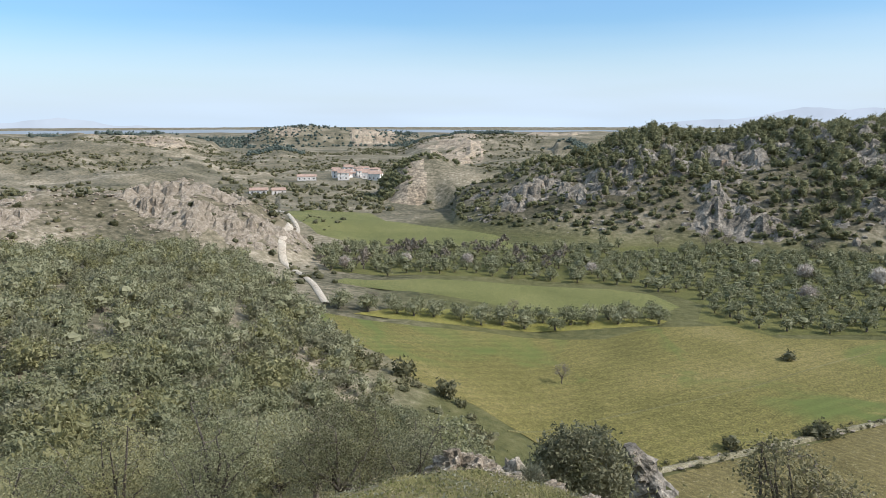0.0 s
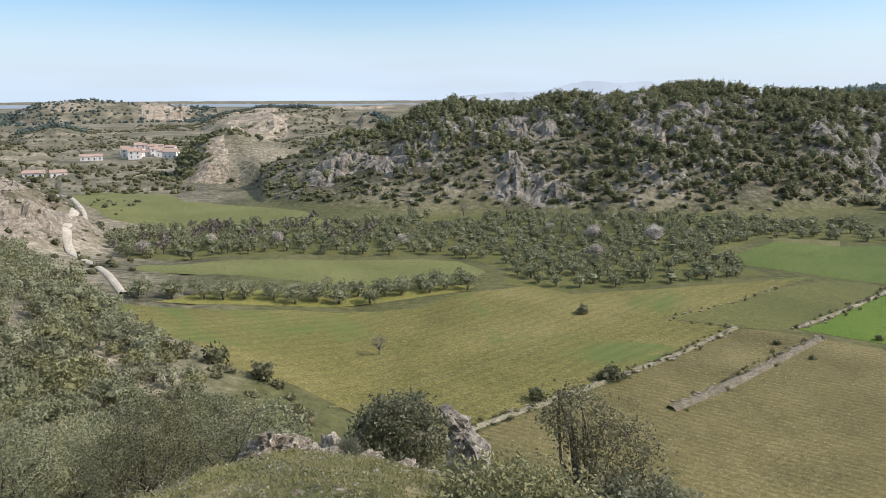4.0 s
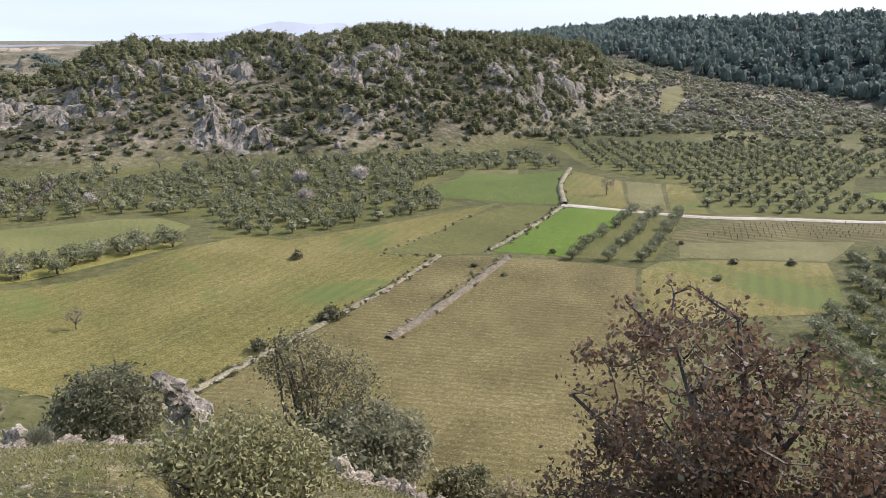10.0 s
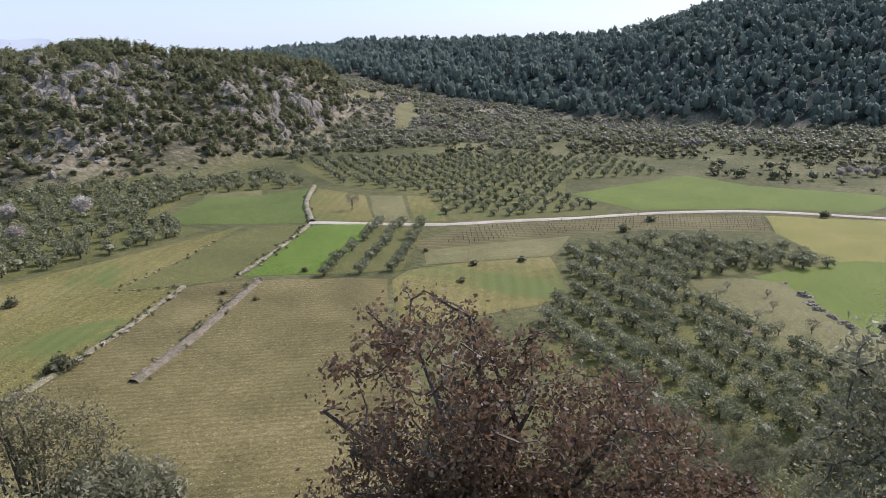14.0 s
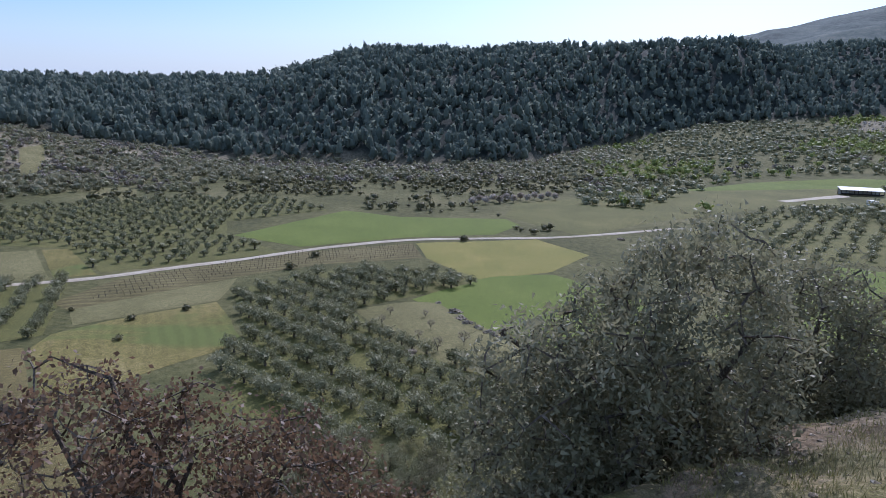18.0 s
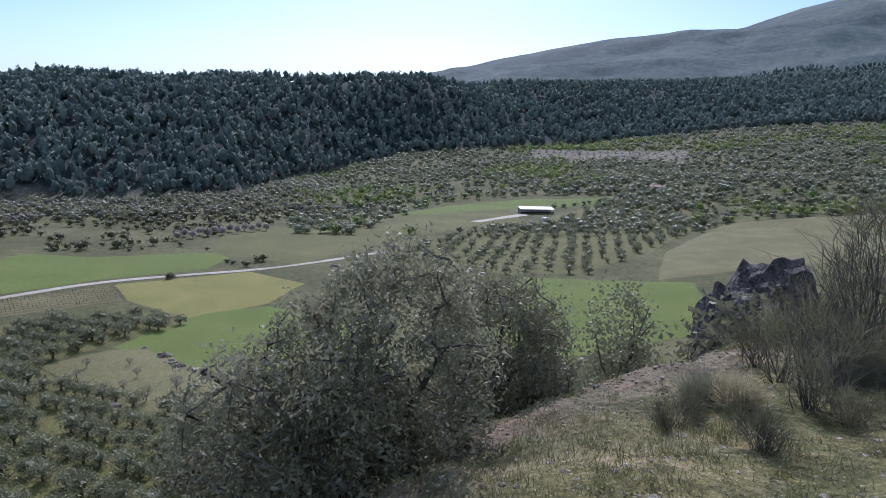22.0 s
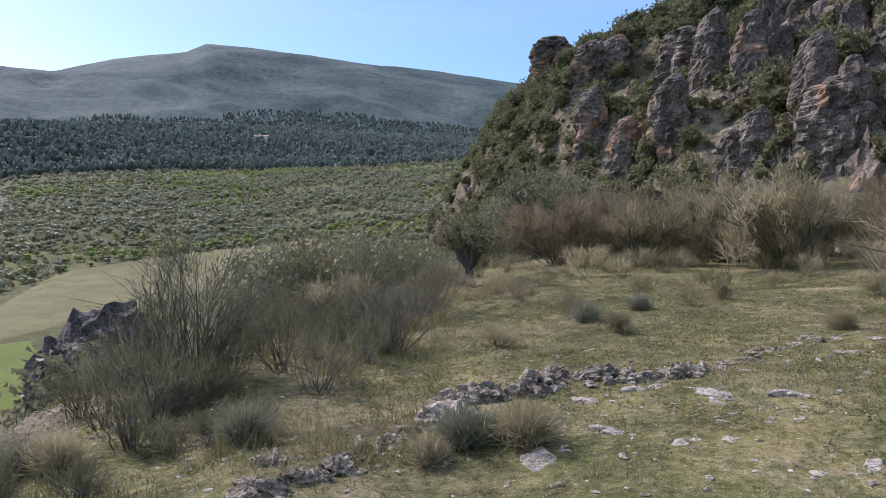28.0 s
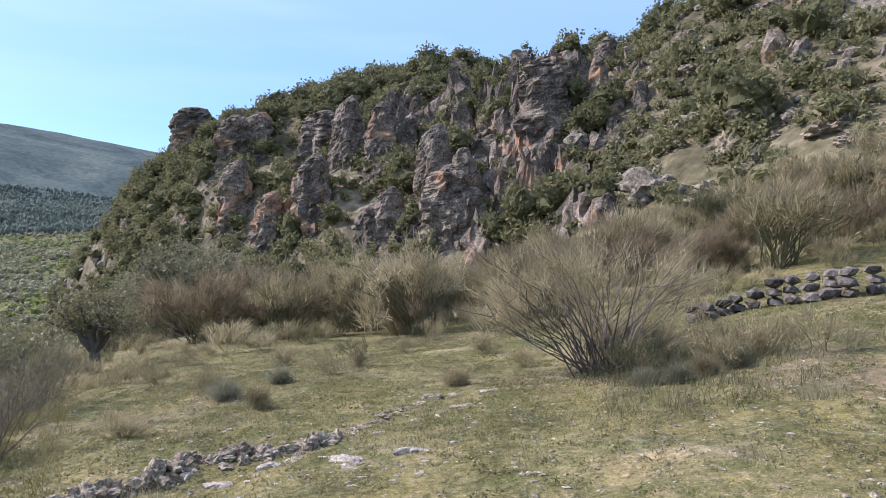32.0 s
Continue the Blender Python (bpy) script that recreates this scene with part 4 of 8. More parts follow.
def column(points, radii, seed, rings=26, seg=18, rough=0.3, grain=1.0):
    """A weathered rock column along points."""
    p, rr = np.array(points, float), np.array(radii, float)
    u = np.linspace(0, 1, len(p))
    w = np.linspace(0, 1, rings)
    c = np.stack([np.interp(w, u, p[:, k]) for k in range(3)], 1)
    rad = np.interp(w, u, rr)
    v = []
    for i in range(rings):
        for j in range(seg):
            a = 2 * math.pi * j / seg
            d = Vector((math.cos(a), math.sin(a), 0))
            q = (Vector(c[i]) + d * rad[i]) / grain
            q.z *= 0.45
            k = noise.noise(q * 1.3 + Vector((seed, 0, 0))) + 0.8 * abs(noise.noise(q * 2.9)) + 0.5 * abs(noise.noise(q * 7)) + 0.3 * noise.cell(Vector((q.x * 2.2 + seed, q.y * 2.2, q.z * 1.3)))
            v.append(Vector(c[i]) + d * rad[i] * (1 + rough * k) + Vector((0, 0, 0.06 * grain * noise.noise(q * 5))))
    v.append(Vector(c[-1]) + Vector((0, 0, rad[-1] * 0.35)))
    i, j = np.meshgrid(np.arange(rings - 1), np.arange(seg), indexing="ij")
    k = (j + 1) % seg
    q0, q1, q2, q3 = i * seg + j, i * seg + k, (i + 1) * seg + k, (i + 1) * seg + j
    t = np.concatenate([np.stack([q0, q1, q2], -1).reshape(-1, 3), np.stack([q0, q2, q3], -1).reshape(-1, 3)])
    top = (rings - 1) * seg
    cap = np.array([(top + s, top + (s + 1) % seg, rings * seg) for s in range(seg)])
    return np.array([q[:] for q in v]), np.concatenate([t, cap])


def rock_column(name, label, line, radii, seed, mat, rough=0.3, grain=1.0, group="", rings=26, seg=18):
    """line: (bearing, range, height over the eye) from the ground up."""
    pts = [(*polar(a, r), z) for a, r, z in line]
    o = np.array(pts[0])
    return solo(name, mesh_of(name, *column(np.array(pts) - o, radii, seed, rings, seg, rough, grain), [mat]), label, "rock", group, at=tuple(o))


def rock_field(name, shapes, places, material, label, category="rocks"):
    rr = np.random.RandomState(len(places) + 3)
    pick = rr.randint(0, len(shapes), len(places))
    v, t = joined([strewn(shapes[k], places[pick == k]) for k in range(len(shapes)) if (pick == k).any()])
    return solo(name, mesh_of(name, v, t, [material]), label, category, kind="stuff")


# ---- plants ----
def blob(rx, rz, rough=0.25, seed=0, rings=5, seg=8):
    """A lumpy closed crown core."""
    rng = np.random.RandomState(seed)
    v = [(0, 0, -rz)]
    for i in range(1, rings):
        t = math.pi * i / rings
        for j in range(seg):
            a = 2 * math.pi * (j + 0.5 * (i % 2)) / seg
            k = 1 + rough * rng.uniform(-1, 1)
            v.append((rx * k * math.sin(t) * math.cos(a), rx * k * math.sin(t) * math.sin(a), -rz * k * math.cos(t)))
    v.append((0, 0, rz))
    f = []
    for j in range(seg):
        f.append((0, 1 + (j + 1) % seg, 1 + j))
        for i in range(rings - 2):
            a, b = 1 + i * seg + j, 1 + i * seg + (j + 1) % seg
            f += [(a, b, b + seg), (a, b + seg, a + seg)]
        k = 1 + (rings - 2) * seg
        f.append((k + j, k + (j + 1) % seg, len(v) - 1))
    return np.array(v, float), np.array(f)


def leaves(centres, size, rng, long=1.8, fold=0.0, quad=False):
    """A leaf at each centre, turned at random."""
    n = len(centres)
    d = rng.normal(size=(n, 3))
    d /= np.linalg.norm(d, axis=1)[:, None]
    e = np.cross(d, rng.normal(size=(n, 3)))
    e /= np.linalg.norm(e, axis=1)[:, None]
    s = size * rng.uniform(0.6, 1.3, (n, 1))
    a, b = d * s * long * 0.5, e * s * 0.5
    if quad:
        v = np.stack([centres - a, centres - a * 0.1 + b, centres + a, centres - a * 0.1 - b], 1).reshape(-1, 3)
        k = np.arange(n) * 4
        t = np.concatenate([np.stack([k, k + 1, k + 2], 1), np.stack([k, k + 2, k + 3], 1)])
    else:
        v = np.stack([centres - a + b, centres - a - b, centres + a], 1).reshape(-1, 3)
        k = np.arange(n) * 3
        t = np.stack([k, k + 1, k + 2], 1)
    return v, t


def tube(points, radii, seg=5):
    """A tapering limb along points."""
    p = np.array(points, float)
    d = np.gradient(p, axis=0)
    d /= np.linalg.norm(d, axis=1)[:, None] + 1e-9
    ref = np.array([0.31, 0.17, 0.93]) if abs(d[0, 2]) < 0.8 else np.array([1.0, 0.2, 0.1])
    u = np.cross(d, ref)
    u /= np.linalg.norm(u, axis=1)[:, None]
    w = np.cross(d, u)
    a = np.arange(seg) * 2 * math.pi / seg
    r = np.array(radii, float)[:, None, None]
    v = (p[:, None] + r * (u[:, None] * np.cos(a)[None, :, None] + w[:, None] * np.sin(a)[None, :, None])).reshape(-1, 3)
    n = len(p)
    i, j = np.meshgrid(np.arange(n - 1), np.arange(seg), indexing="ij")
    k = (j + 1) % seg
    q0, q1, q2, q3 = i * seg + j, i * seg + k, (i + 1) * seg + k, (i + 1) * seg + j
    t = np.concatenate([np.stack([q0, q1, q2], -1).reshape(-1, 3), np.stack([q0, q2, q3], -1).reshape(-1, 3)])
    return v, t


def crown(rx, rz, clumps, per, leaf, seed, core=0.72, base=0.0, long=1.8, rings=5, seg=8):
    """A crown of leafy clumps with gaps round a darker core. Its middle is at rz + base."""
    rng = np.random.RandomState(seed)
    pts = []
    for _ in range(clumps):
        d = rng.normal(size=3)
        d /= np.linalg.norm(d)
        d[2] = d[2] * 0.9 + 0.1
        c = d * np.array([rx, rx, rz]) * rng.uniform(0.62, 0.92)
        q = rng.normal(size=(per, 3)) * np.array([rx, rx, rz]) * 0.17
        pts.append(c + q)
    v, t = leaves(np.concatenate(pts), leaf, rng, long)
    v[:, 2] += rz + base
    if core:
        b = blob(rx * core, rz * core, 0.3, seed + 5, rings, seg)
        b[0][:, 2] += rz + base
        v, t = joined([b, (v, t)])
    return v, t


def trunk(h, r, seed, limbs=3, spread=0.8):
    rng = np.random.RandomState(seed)
    out = [tube([(0, 0, -0.25), (0.05, 0.02, h * 0.5), (rng.uniform(-.15, .15), rng.uniform(-.15, .15), h)], (r * 1.25, r, r * 0.75), 6)]
    for k in range(limbs):
        a = 2 * math.pi * (k + rng.uniform(0, 0.5)) / limbs
        out.append(tube([(0, 0, h * 0.8), (spread * 0.5 * math.cos(a), spread * 0.5 * math.sin(a), h * 1.3), (spread * math.cos(a), spread * math.sin(a), h * 1.9)], (r * 0.7, r * 0.45, r * 0.2), 4))
    return joined(out)


def inside(poly, x, y):
    p = np.array(poly, float)
    hit = np.zeros(len(x), bool)
    for (x0, y0), (x1, y1) in zip(p, np.roll(p, -1, 0)):
        cross = (y0 > y) != (y1 > y)
        hit ^= cross & (x < (x1 - x0) * (y - y0) / (y1 - y0 + 1e-12) + x0)
    return hit


def rows_in(poly, turn, gap_x, gap_y, rng, jitter=0.6, keep=0.95):
    """Planting points in rows over an outline."""
    p = np.array(poly, float)
    c, span = p.mean(0), np.ptp(p, axis=0).max()
    i, j = np.meshgrid(np.arange(-span, span, gap_x), np.arange(-span, span, gap_y))
    a = radians(turn)
    x = c[0] + i.ravel() * math.cos(a) - j.ravel() * math.sin(a) + rng.uniform(-jitter, jitter, i.size)
    y = c[1] + i.ravel() * math.sin(a) + j.ravel() * math.cos(a) + rng.uniform(-jitter, jitter, i.size)
    ok = inside(poly, x, y) & (rng.uniform(size=i.size) < keep)
    return np.stack([x[ok], y[ok]], 1)


def scattered(az0, az1, r0, r1, count, rng, weight=None):
    """Points over a sector, as many to the square metre everywhere, thinned by a weight."""
    az = rng.uniform(az0, az1, count)
    r = np.sqrt(rng.uniform(r0 * r0, r1 * r1, count))
    x, y = polar(az, r)
    if weight is not None:
        ok = rng.uniform(size=count) < weight(x, y, az, r)
        x, y = x[ok], y[ok]
    return np.stack([x, y], 1)


def spots(xy, rng, lo, hi, sink=0.1, tall=(0.85, 1.2)):
    z = land(xy[:, 0], xy[:, 1])[0] - sink
    n = len(xy)
    return np.c_[xy, z, rng.uniform(lo, hi, n), rng.uniform(0, 6.28, n), rng.uniform(*tall, n)]


OLIVE_TRUNK = [trunk(1.1, 0.2, s) for s in (1, 2)]
OLIVE_CROWN = [crown(1.85, 1.4, 32, 20, 0.19, 10 + s, 0.45, 0.35, 1.8, 5, 8) for s in range(4)]
GROVE_CROWN = [crown(1.85, 1.4, 18, 11, 0.29, 14 + s, 0.55, 0.35, 1.7, 4, 6) for s in range(4)]
PINE_CROWN = [crown(1.5, 2.2, 6, 2, 1.0, 30 + s, 0.84, 0.5, 1.3, 3, 5) for s in range(4)]
FAR_TREE = [crown(1.85, 1.4, 10, 4, 0.55, 180 + s, 0.6, 0.2, 1.4, 3, 5) for s in range(4)]
OLIVE_LITE = [crown(1.85, 1.5, 20, 14, 0.23, 80 + s, 0.45, 0.5, 1.7, 5, 7) for s in range(4)]
MID_SHRUB = [crown(1.0, 0.8, 14, 7, 0.21, 170 + s, 0.42, -0.1, 1.4, 4, 6) for s in range(4)]
LITE_SHRUB = [crown(1.0, 0.7, 6, 4, 0.46, 90 + s, 0.75, -0.15, 1.5, 3, 5) for s in range(3)]
BIG_PINE = [crown(1.75, 1.75, 24, 15, 0.27, 190 + s, 0.62, 0.3, 1.2, 6, 9) for s in range(4)]
HILL_PINE = [crown(1.7, 1.9, 13, 7, 0.40, 95 + s, 0.66, 0.4, 1.3, 4, 6) for s in range(4)]
BLOOM = [crown(1.6, 1.35, 13, 9, 0.40, 60 + s, 0.0, 1.0) for s in range(2)]


def grove(name, crowns, trunks, places, leaf, label, category):
    """A stand of far trees as one piece."""
    rng = np.random.RandomState(len(places))
    pick = rng.randint(0, len(crowns), len(places))
    ob = thing(name, label, category, kind="stuff")
    if trunks:
        v, t = joined([strewn(trunks[k % len(trunks)], places[pick == k]) for k in range(len(crowns)) if (pick == k).any()])
        part("trunks", mesh_of("trunks", v, t, [BARK]), ob, kind="stuff")
    v, t = joined([strewn(crowns[k], places[pick == k]) for k in range(len(crowns)) if (pick == k).any()])
    part("crowns", mesh_of("crowns", v, t, [leaf]), ob, kind="stuff")
    return ob


OLIVE_MESH = [(mesh_of("trunk", *OLIVE_TRUNK[k % 2], [BARK]), mesh_of("crown", *OLIVE_CROWN[k], [OLIVE_LEAF])) for k in range(4)]


def olive_things(places, label, group):
    for k, (x, y, z, s, a, st) in enumerate(places):
        ob = thing("olive_tree", label, "tree", (x, y, z), a, s, group)
        part("trunk", OLIVE_MESH[k % 4][0], ob)
        part("crown", OLIVE_MESH[k % 4][1], ob)


rng = np.random.RandomState(7)
# rows close by: single trees
row = np.array([(-19 + 62 * u, 133 + 5 * u + 3.5 * k + 2 * math.sin(9 * u)) for k in range(2) for u in np.linspace(0, 1, 15)])
row = row + rng.uniform(-1.1, 1.1, row.shape)
olive_things(spots(row, rng, 0.9, 1.25), "grey-green olive tree in the row along the crop", "olives along the crop")
strip = np.concatenate([np.stack([np.linspace(a[0], b[0], 11), np.linspace(a[1], b[1], 11)], 1) for a, b in (((139, 100), (99, 84.5)), ((142.5, 96.5), (104, 79.5)), ((145, 92), (109, 75)))])
olive_things(spots(strip + rng.uniform(-0.6, 0.6, strip.shape), rng, 0.6, 0.85), "small olive tree in a straight row", "olives in three rows")
near_grove = rows_in([(140, 52), (165, 36), (168, 6), (158, 3), (136, 24), (134, 27), (113, 12), (97, -12), (76, -6), (78, 20), (96, 40), (118, 44)], -41, 5.6, 3.0, rng, 0.5, 0.93)
olive_things(spots(near_grove, rng, 0.72, 1.1), "dense grey-green olive tree in the near grove", "olives in the near grove")
# groves farther off
grove_xy = rows_in([(-38, 205), (-30, 178), (22, 178), (48, 171), (58, 154), (56, 141), (66, 132), (94, 131), (112, 132), (112, 152), (140, 169), (168, 150), (182, 172), (150, 203), (118, 208), (80, 226), (50, 230), (28, 221), (0, 228), (-30, 231)], 20, 4.4, 4.2, rng, 1.3, 0.93)
clear = inside([(52, 222), (62, 232), (80, 227), (72, 214), (54, 213)], grove_xy[:, 0], grove_xy[:, 1])
grove_xy = grove_xy[~clear]
bloom = (vnoise(grove_xy[:, 0], grove_xy[:, 1], 14, 3) > 0.15) & (grove_xy[:, 0] < 40) & (rng.uniform(size=len(grove_xy)) < 0.45)
grove("olive_grove", GROVE_CROWN, OLIVE_TRUNK, spots(grove_xy[~bloom], rng, 0.68, 1.08), OLIVE_LEAF, "dense grove of grey-green olive trees", "grove")
grove("almond_orchard", BLOOM, OLIVE_TRUNK, spots(grove_xy[bloom], rng, 0.8, 1.15), ALMOND_TWIG, "bare greyish-pink almond trees among the olives", "orchard")
orchard = rows_in([(176, 140), (177, 112), (155, 90), (184, 58), (203, 79), (228, 88), (262, 62), (292, 92), (272, 130), (206, 188)], 52, 5.8, 5.0, rng, 0.5, 0.97)
grove("olive_orchard", GROVE_CROWN, OLIVE_TRUNK, spots(orchard, rng, 0.65, 0.95), OLIVE_LEAF, "olive orchard planted in straight rows", "orchard")
shed_grove = rows_in([(190, -86), (240, -66), (300, -118), (318, -152), (350, -186), (388, -252), (352, -300), (290, -246), (216, -152), (184, -112)], 60, 6.0, 5.6, rng, 1.2, 0.88)
yard = inside([(290, -100), (345, -125), (372, -190), (348, -205), (300, -160)], shed_grove[:, 0], shed_grove[:, 1])
shed_grove = shed_grove[~yard]
grove("shed_grove", GROVE_CROWN, OLIVE_TRUNK, spots(shed_grove, rng, 0.6, 1.05), OLIVE_LEAF, "olive grove on the slope by the shed", "grove")


rest = scattered(58, 104, 225, 420, 2200, rng, lambda x, y, az, r: np.clip(0.5 + 1.3 * vnoise(x, y, 45, 14), 0, 1))
clear = np.zeros(len(rest), bool)
for poly in ([(150, 140), (176, 105), (184, 50), (300, 50), (300, 95), (275, 135), (206, 195)], [(200, 82), (268, 56), (258, -14), (220, -6), (190, 52)], [(236, -20), (262, -4), (300, -8), (364, -86), (380, -178), (304, -150), (222, -30)]):
    clear |= inside(poly, rest[:, 0], rest[:, 1])
rest = rest[~clear]
grove("valley_scrub", FAR_TREE, None, spots(rest, rng, 0.5, 1.3, 0.3), SCRUB_LEAF, "scrub and young trees between the far fields", "scrub")


def valley_weight(x, y, az, r):
    z, rock, wood, far = land(x, y)
    return np.where((wood < 0.25) & (rock < 0.3), 0.55 + 0.45 * vnoise(x, y, 60, 12), 0)


upper = scattered(97, 162, 300, 960, 21000, rng, lambda x, y, az, r: np.where(r > 285 + 0 * az, valley_weight(x, y, az, r), 0))
block = inside([(214, -160), (275, -237), (243, -300), (204, -345), (150, -290), (160, -150)], upper[:, 0], upper[:, 1]) | inside([(290, -60), (420, -140), (430, -215), (384, -255), (350, -215), (300, -170)], upper[:, 0], upper[:, 1]) | inside([polar(a_, r_) for a_, r_ in ((116, 700), (116, 800), (122, 775), (128, 705), (128, 625), (122, 690))], upper[:, 0], upper[:, 1])
upper = upper[~block]
hedge = np.concatenate([wobbled([polar(a_, r_) for a_, r_ in corners], 4.5, 2.5) for corners in UPPER] + [wobbled([polar(a_, r_) for a_, r_ in way], 5, 4, False) for way in (((118, 420), (126, 455), (136, 500), (147, 560)), ((112, 560), (122, 590), (133, 610), (148, 640)), ((124, 760), (136, 760), (150, 830)), ((140, 380), (150, 400), (158, 420)))])
terrace = rows_in([polar(a_, r_) for a_, r_ in ((116.3, 710), (116.3, 790), (122, 768), (127.6, 705), (127.6, 635), (122, 696))], 20, 9, 11, rng, 0.8, 0.85)
grove("terrace_orchard", FAR_TREE, None, spots(terrace, rng, 0.55, 0.95, 0.2), OAK_LEAF, "rows of young trees on the pale terraced field", "orchard")
hedge = hedge + rng.normal(size=hedge.shape) * 2.0
grove("valley_hedges", FAR_TREE, None, spots(hedge, rng, 0.7, 1.5, 0.3), OAK_LEAF, "dark hedges and oaks between the upper fields", "hedges")
kind = vnoise(upper[:, 0], upper[:, 1], 90, 15) + rng.uniform(-0.5, 0.5, len(upper))
grove("valley_olives", FAR_TREE, None, spots(upper[kind < 0.2], rng, 0.9, 1.9, 0.4), OLIVE_LEAF, "olive trees and scrub filling the upper valley", "grove")
grove("valley_almonds", FAR_TREE, None, spots(upper[(kind >= 0.2) & (kind < 0.32)], rng, 0.9, 1.5, 0.5), ALMOND_TWIG, "bare almond trees on the valley terraces", "orchard")
grove("valley_poplars", FAR_TREE, None, spots(upper[kind >= 0.32], rng, 0.9, 1.8, 0.4, (0.9, 1.3)), YOUNG_LEAF, "trees in fresh light green leaf along the stream", "trees")

# scrub between the groves and the forest
scrub = scattered(44, 100, 270, 570, 12500, rng, lambda x, y, az, r: np.where(r > table(VALE, az, 1) - 45 * (az > 62), valley_weight(x, y, az, r) * 0.9, 0))
block = inside([(175, 146), (176, 105), (184, 50), (300, 50), (300, 95), (275, 135), (206, 195)], scrub[:, 0], scrub[:, 1]) | inside([(205, 80), (265, 56), (258, -12), (222, -4)], scrub[:, 0], scrub[:, 1])
for corners in CLEARINGS:
    block |= inside([polar(a_, r_) for a_, r_ in corners], scrub[:, 0], scrub[:, 1])
scrub = scrub[~block]
tone = vnoise(scrub[:, 0], scrub[:, 1], 40, 16) + rng.uniform(-0.6, 0.6, len(scrub))
grove("scrub_wood", FAR_TREE, None, spots(scrub[tone < 0.25], rng, 0.6, 1.7, 0.5), OAK_LEAF, "dark scrub and oaks below the forest", "scrub")
grove("scrub_olives", FAR_TREE, None, spots(scrub[(tone >= 0.25) & (tone < 0.6)], rng, 0.6, 1.4, 0.5), OLIVE_LEAF, "grey-green olives among the scrub", "grove")
grove("scrub_almonds", FAR_TREE, None, spots(scrub[tone >= 0.6], rng, 0.7, 1.3, 0.4), ALMOND_TWIG, "bare almonds among the scrub", "orchard")


# pines of the rocky hill and the shaded forest
def pine_hill_weight(x, y, az, r):
    z, rock, wood, far = land(x, y)
    return np.where((rock > 0.4) & (r > 240) & (r < 450), np.clip(0.34 + 0.75 * vnoise(x, y, 40, 17) + (z + 26) / 44 + 0.22 * np.clip((az - 18) / 8, 0, 1) + 0.5 * np.clip((az - 40) / 8, 0, 1), 0.03, 1), 0)


hill_pines = scattered(3, 54, 240, 450, 5600, rng, pine_hill_weight)
grove("hill_pines", HILL_PINE, None, spots(hill_pines, rng, 0.7, 1.4, 0.3), CLIFF_PINE, "dark green pines scattered over the rocky hill", "pines")
hill_scrub = scattered(0, 54, 238, 440, 6500, rng, lambda x, y, az, r: np.where(land(x, y)[1] > 0.3, 0.7, 0))
grove("hill_scrub", LITE_SHRUB, None, spots(hill_scrub, rng, 0.7, 1.7, 0.2), CLIFF_PINE, "low scrub among the rocks of the hill", "scrub")
forest = scattered(42, 172, 465, 1900, 84000, rng, lambda x, y, az, r: np.where((land(x, y)[2] > 0.3) & (r < table(FOREST_HILL, az, 3) + 30 + 320 * np.clip((az - 104) / 10, 0, 1) * (0.6 + 0.8 * vnoise(x, y, 300, 19))), np.where(r < 1000, 1.0, np.where(r < table(FOREST_HILL, az, 3) + 30, 0.8, 0.4)), 0))
grove("pine_forest", PINE_CROWN, None, spots(forest, rng, 1.4, 2.4, 0.6, (0.85, 1.35)), PINE_LEAF, "dense dark pine forest covering the hill", "forest")


# pines and scrub on the cliff hill
def cliff_weight(x, y, az, r):
    z, rock, wood, far = land(x, y)
    crest = np.clip((r - 112) / 20, 0, 1)
    return np.where((rock > 0.3) & (r < 160), 0.12 + 0.88 * crest, 0)


cliff_pines = np.concatenate([scattered(160, 228, 60, 160, 1700, rng, cliff_weight), np.array([polar(199.2, 83), polar(198.6, 84), polar(200.0, 84.5), polar(199.5, 82)])])
grove("cliff_pines", BIG_PINE, None, spots(cliff_pines, rng, 0.9, 1.6, 0.3, (0.8, 1.1)), CLIFF_PINE, "rounded green pines on the cliff top", "pines")
# rocky hill and badlands
rock_scrub = scattered(-42, -8, 140, 300, 500, rng, lambda x, y, az, r: 0.7 + 0 * x)
grove("rock_hill_scrub", LITE_SHRUB, None, spots(rock_scrub, rng, 0.6, 1.5, 0.2), SCRUB_LEAF, "sparse scrub on the pale rocky hill", "scrub")
bad = scattered(-32, 8, 330, 1150, 10500, rng, lambda x, y, az, r: np.clip(0.5 + vnoise(x, y, 90, 23), 0, 1) * np.where((az > -5) & (r < 440), 0.15, 1))
grove("badland_scrub", LITE_SHRUB, None, spots(bad, rng, 0.8, 2.3, 0.3), SCRUB_LEAF, "dark scrub and olives on the eroded hills", "scrub")

# wood on the slope below the shelf: its tops stay under a line that falls to the right
def under_line(xy, tall):
    az, r = bearing(xy[:, 0], xy[:, 1]), np.hypot(xy[:, 0], xy[:, 1])
    top = land(xy[:, 0], xy[:, 1])[0] + tall
    line = np.interp(az, (-44, -30, -20, -16, -12.7, -10, -6, -3, 0, 3, 6), (8.0, 8.0, 8.6, 9.6, 12, 14.5, 18, 20.5, 23, 25, 27))
    return np.degrees(np.arctan2(-top, r)) > line


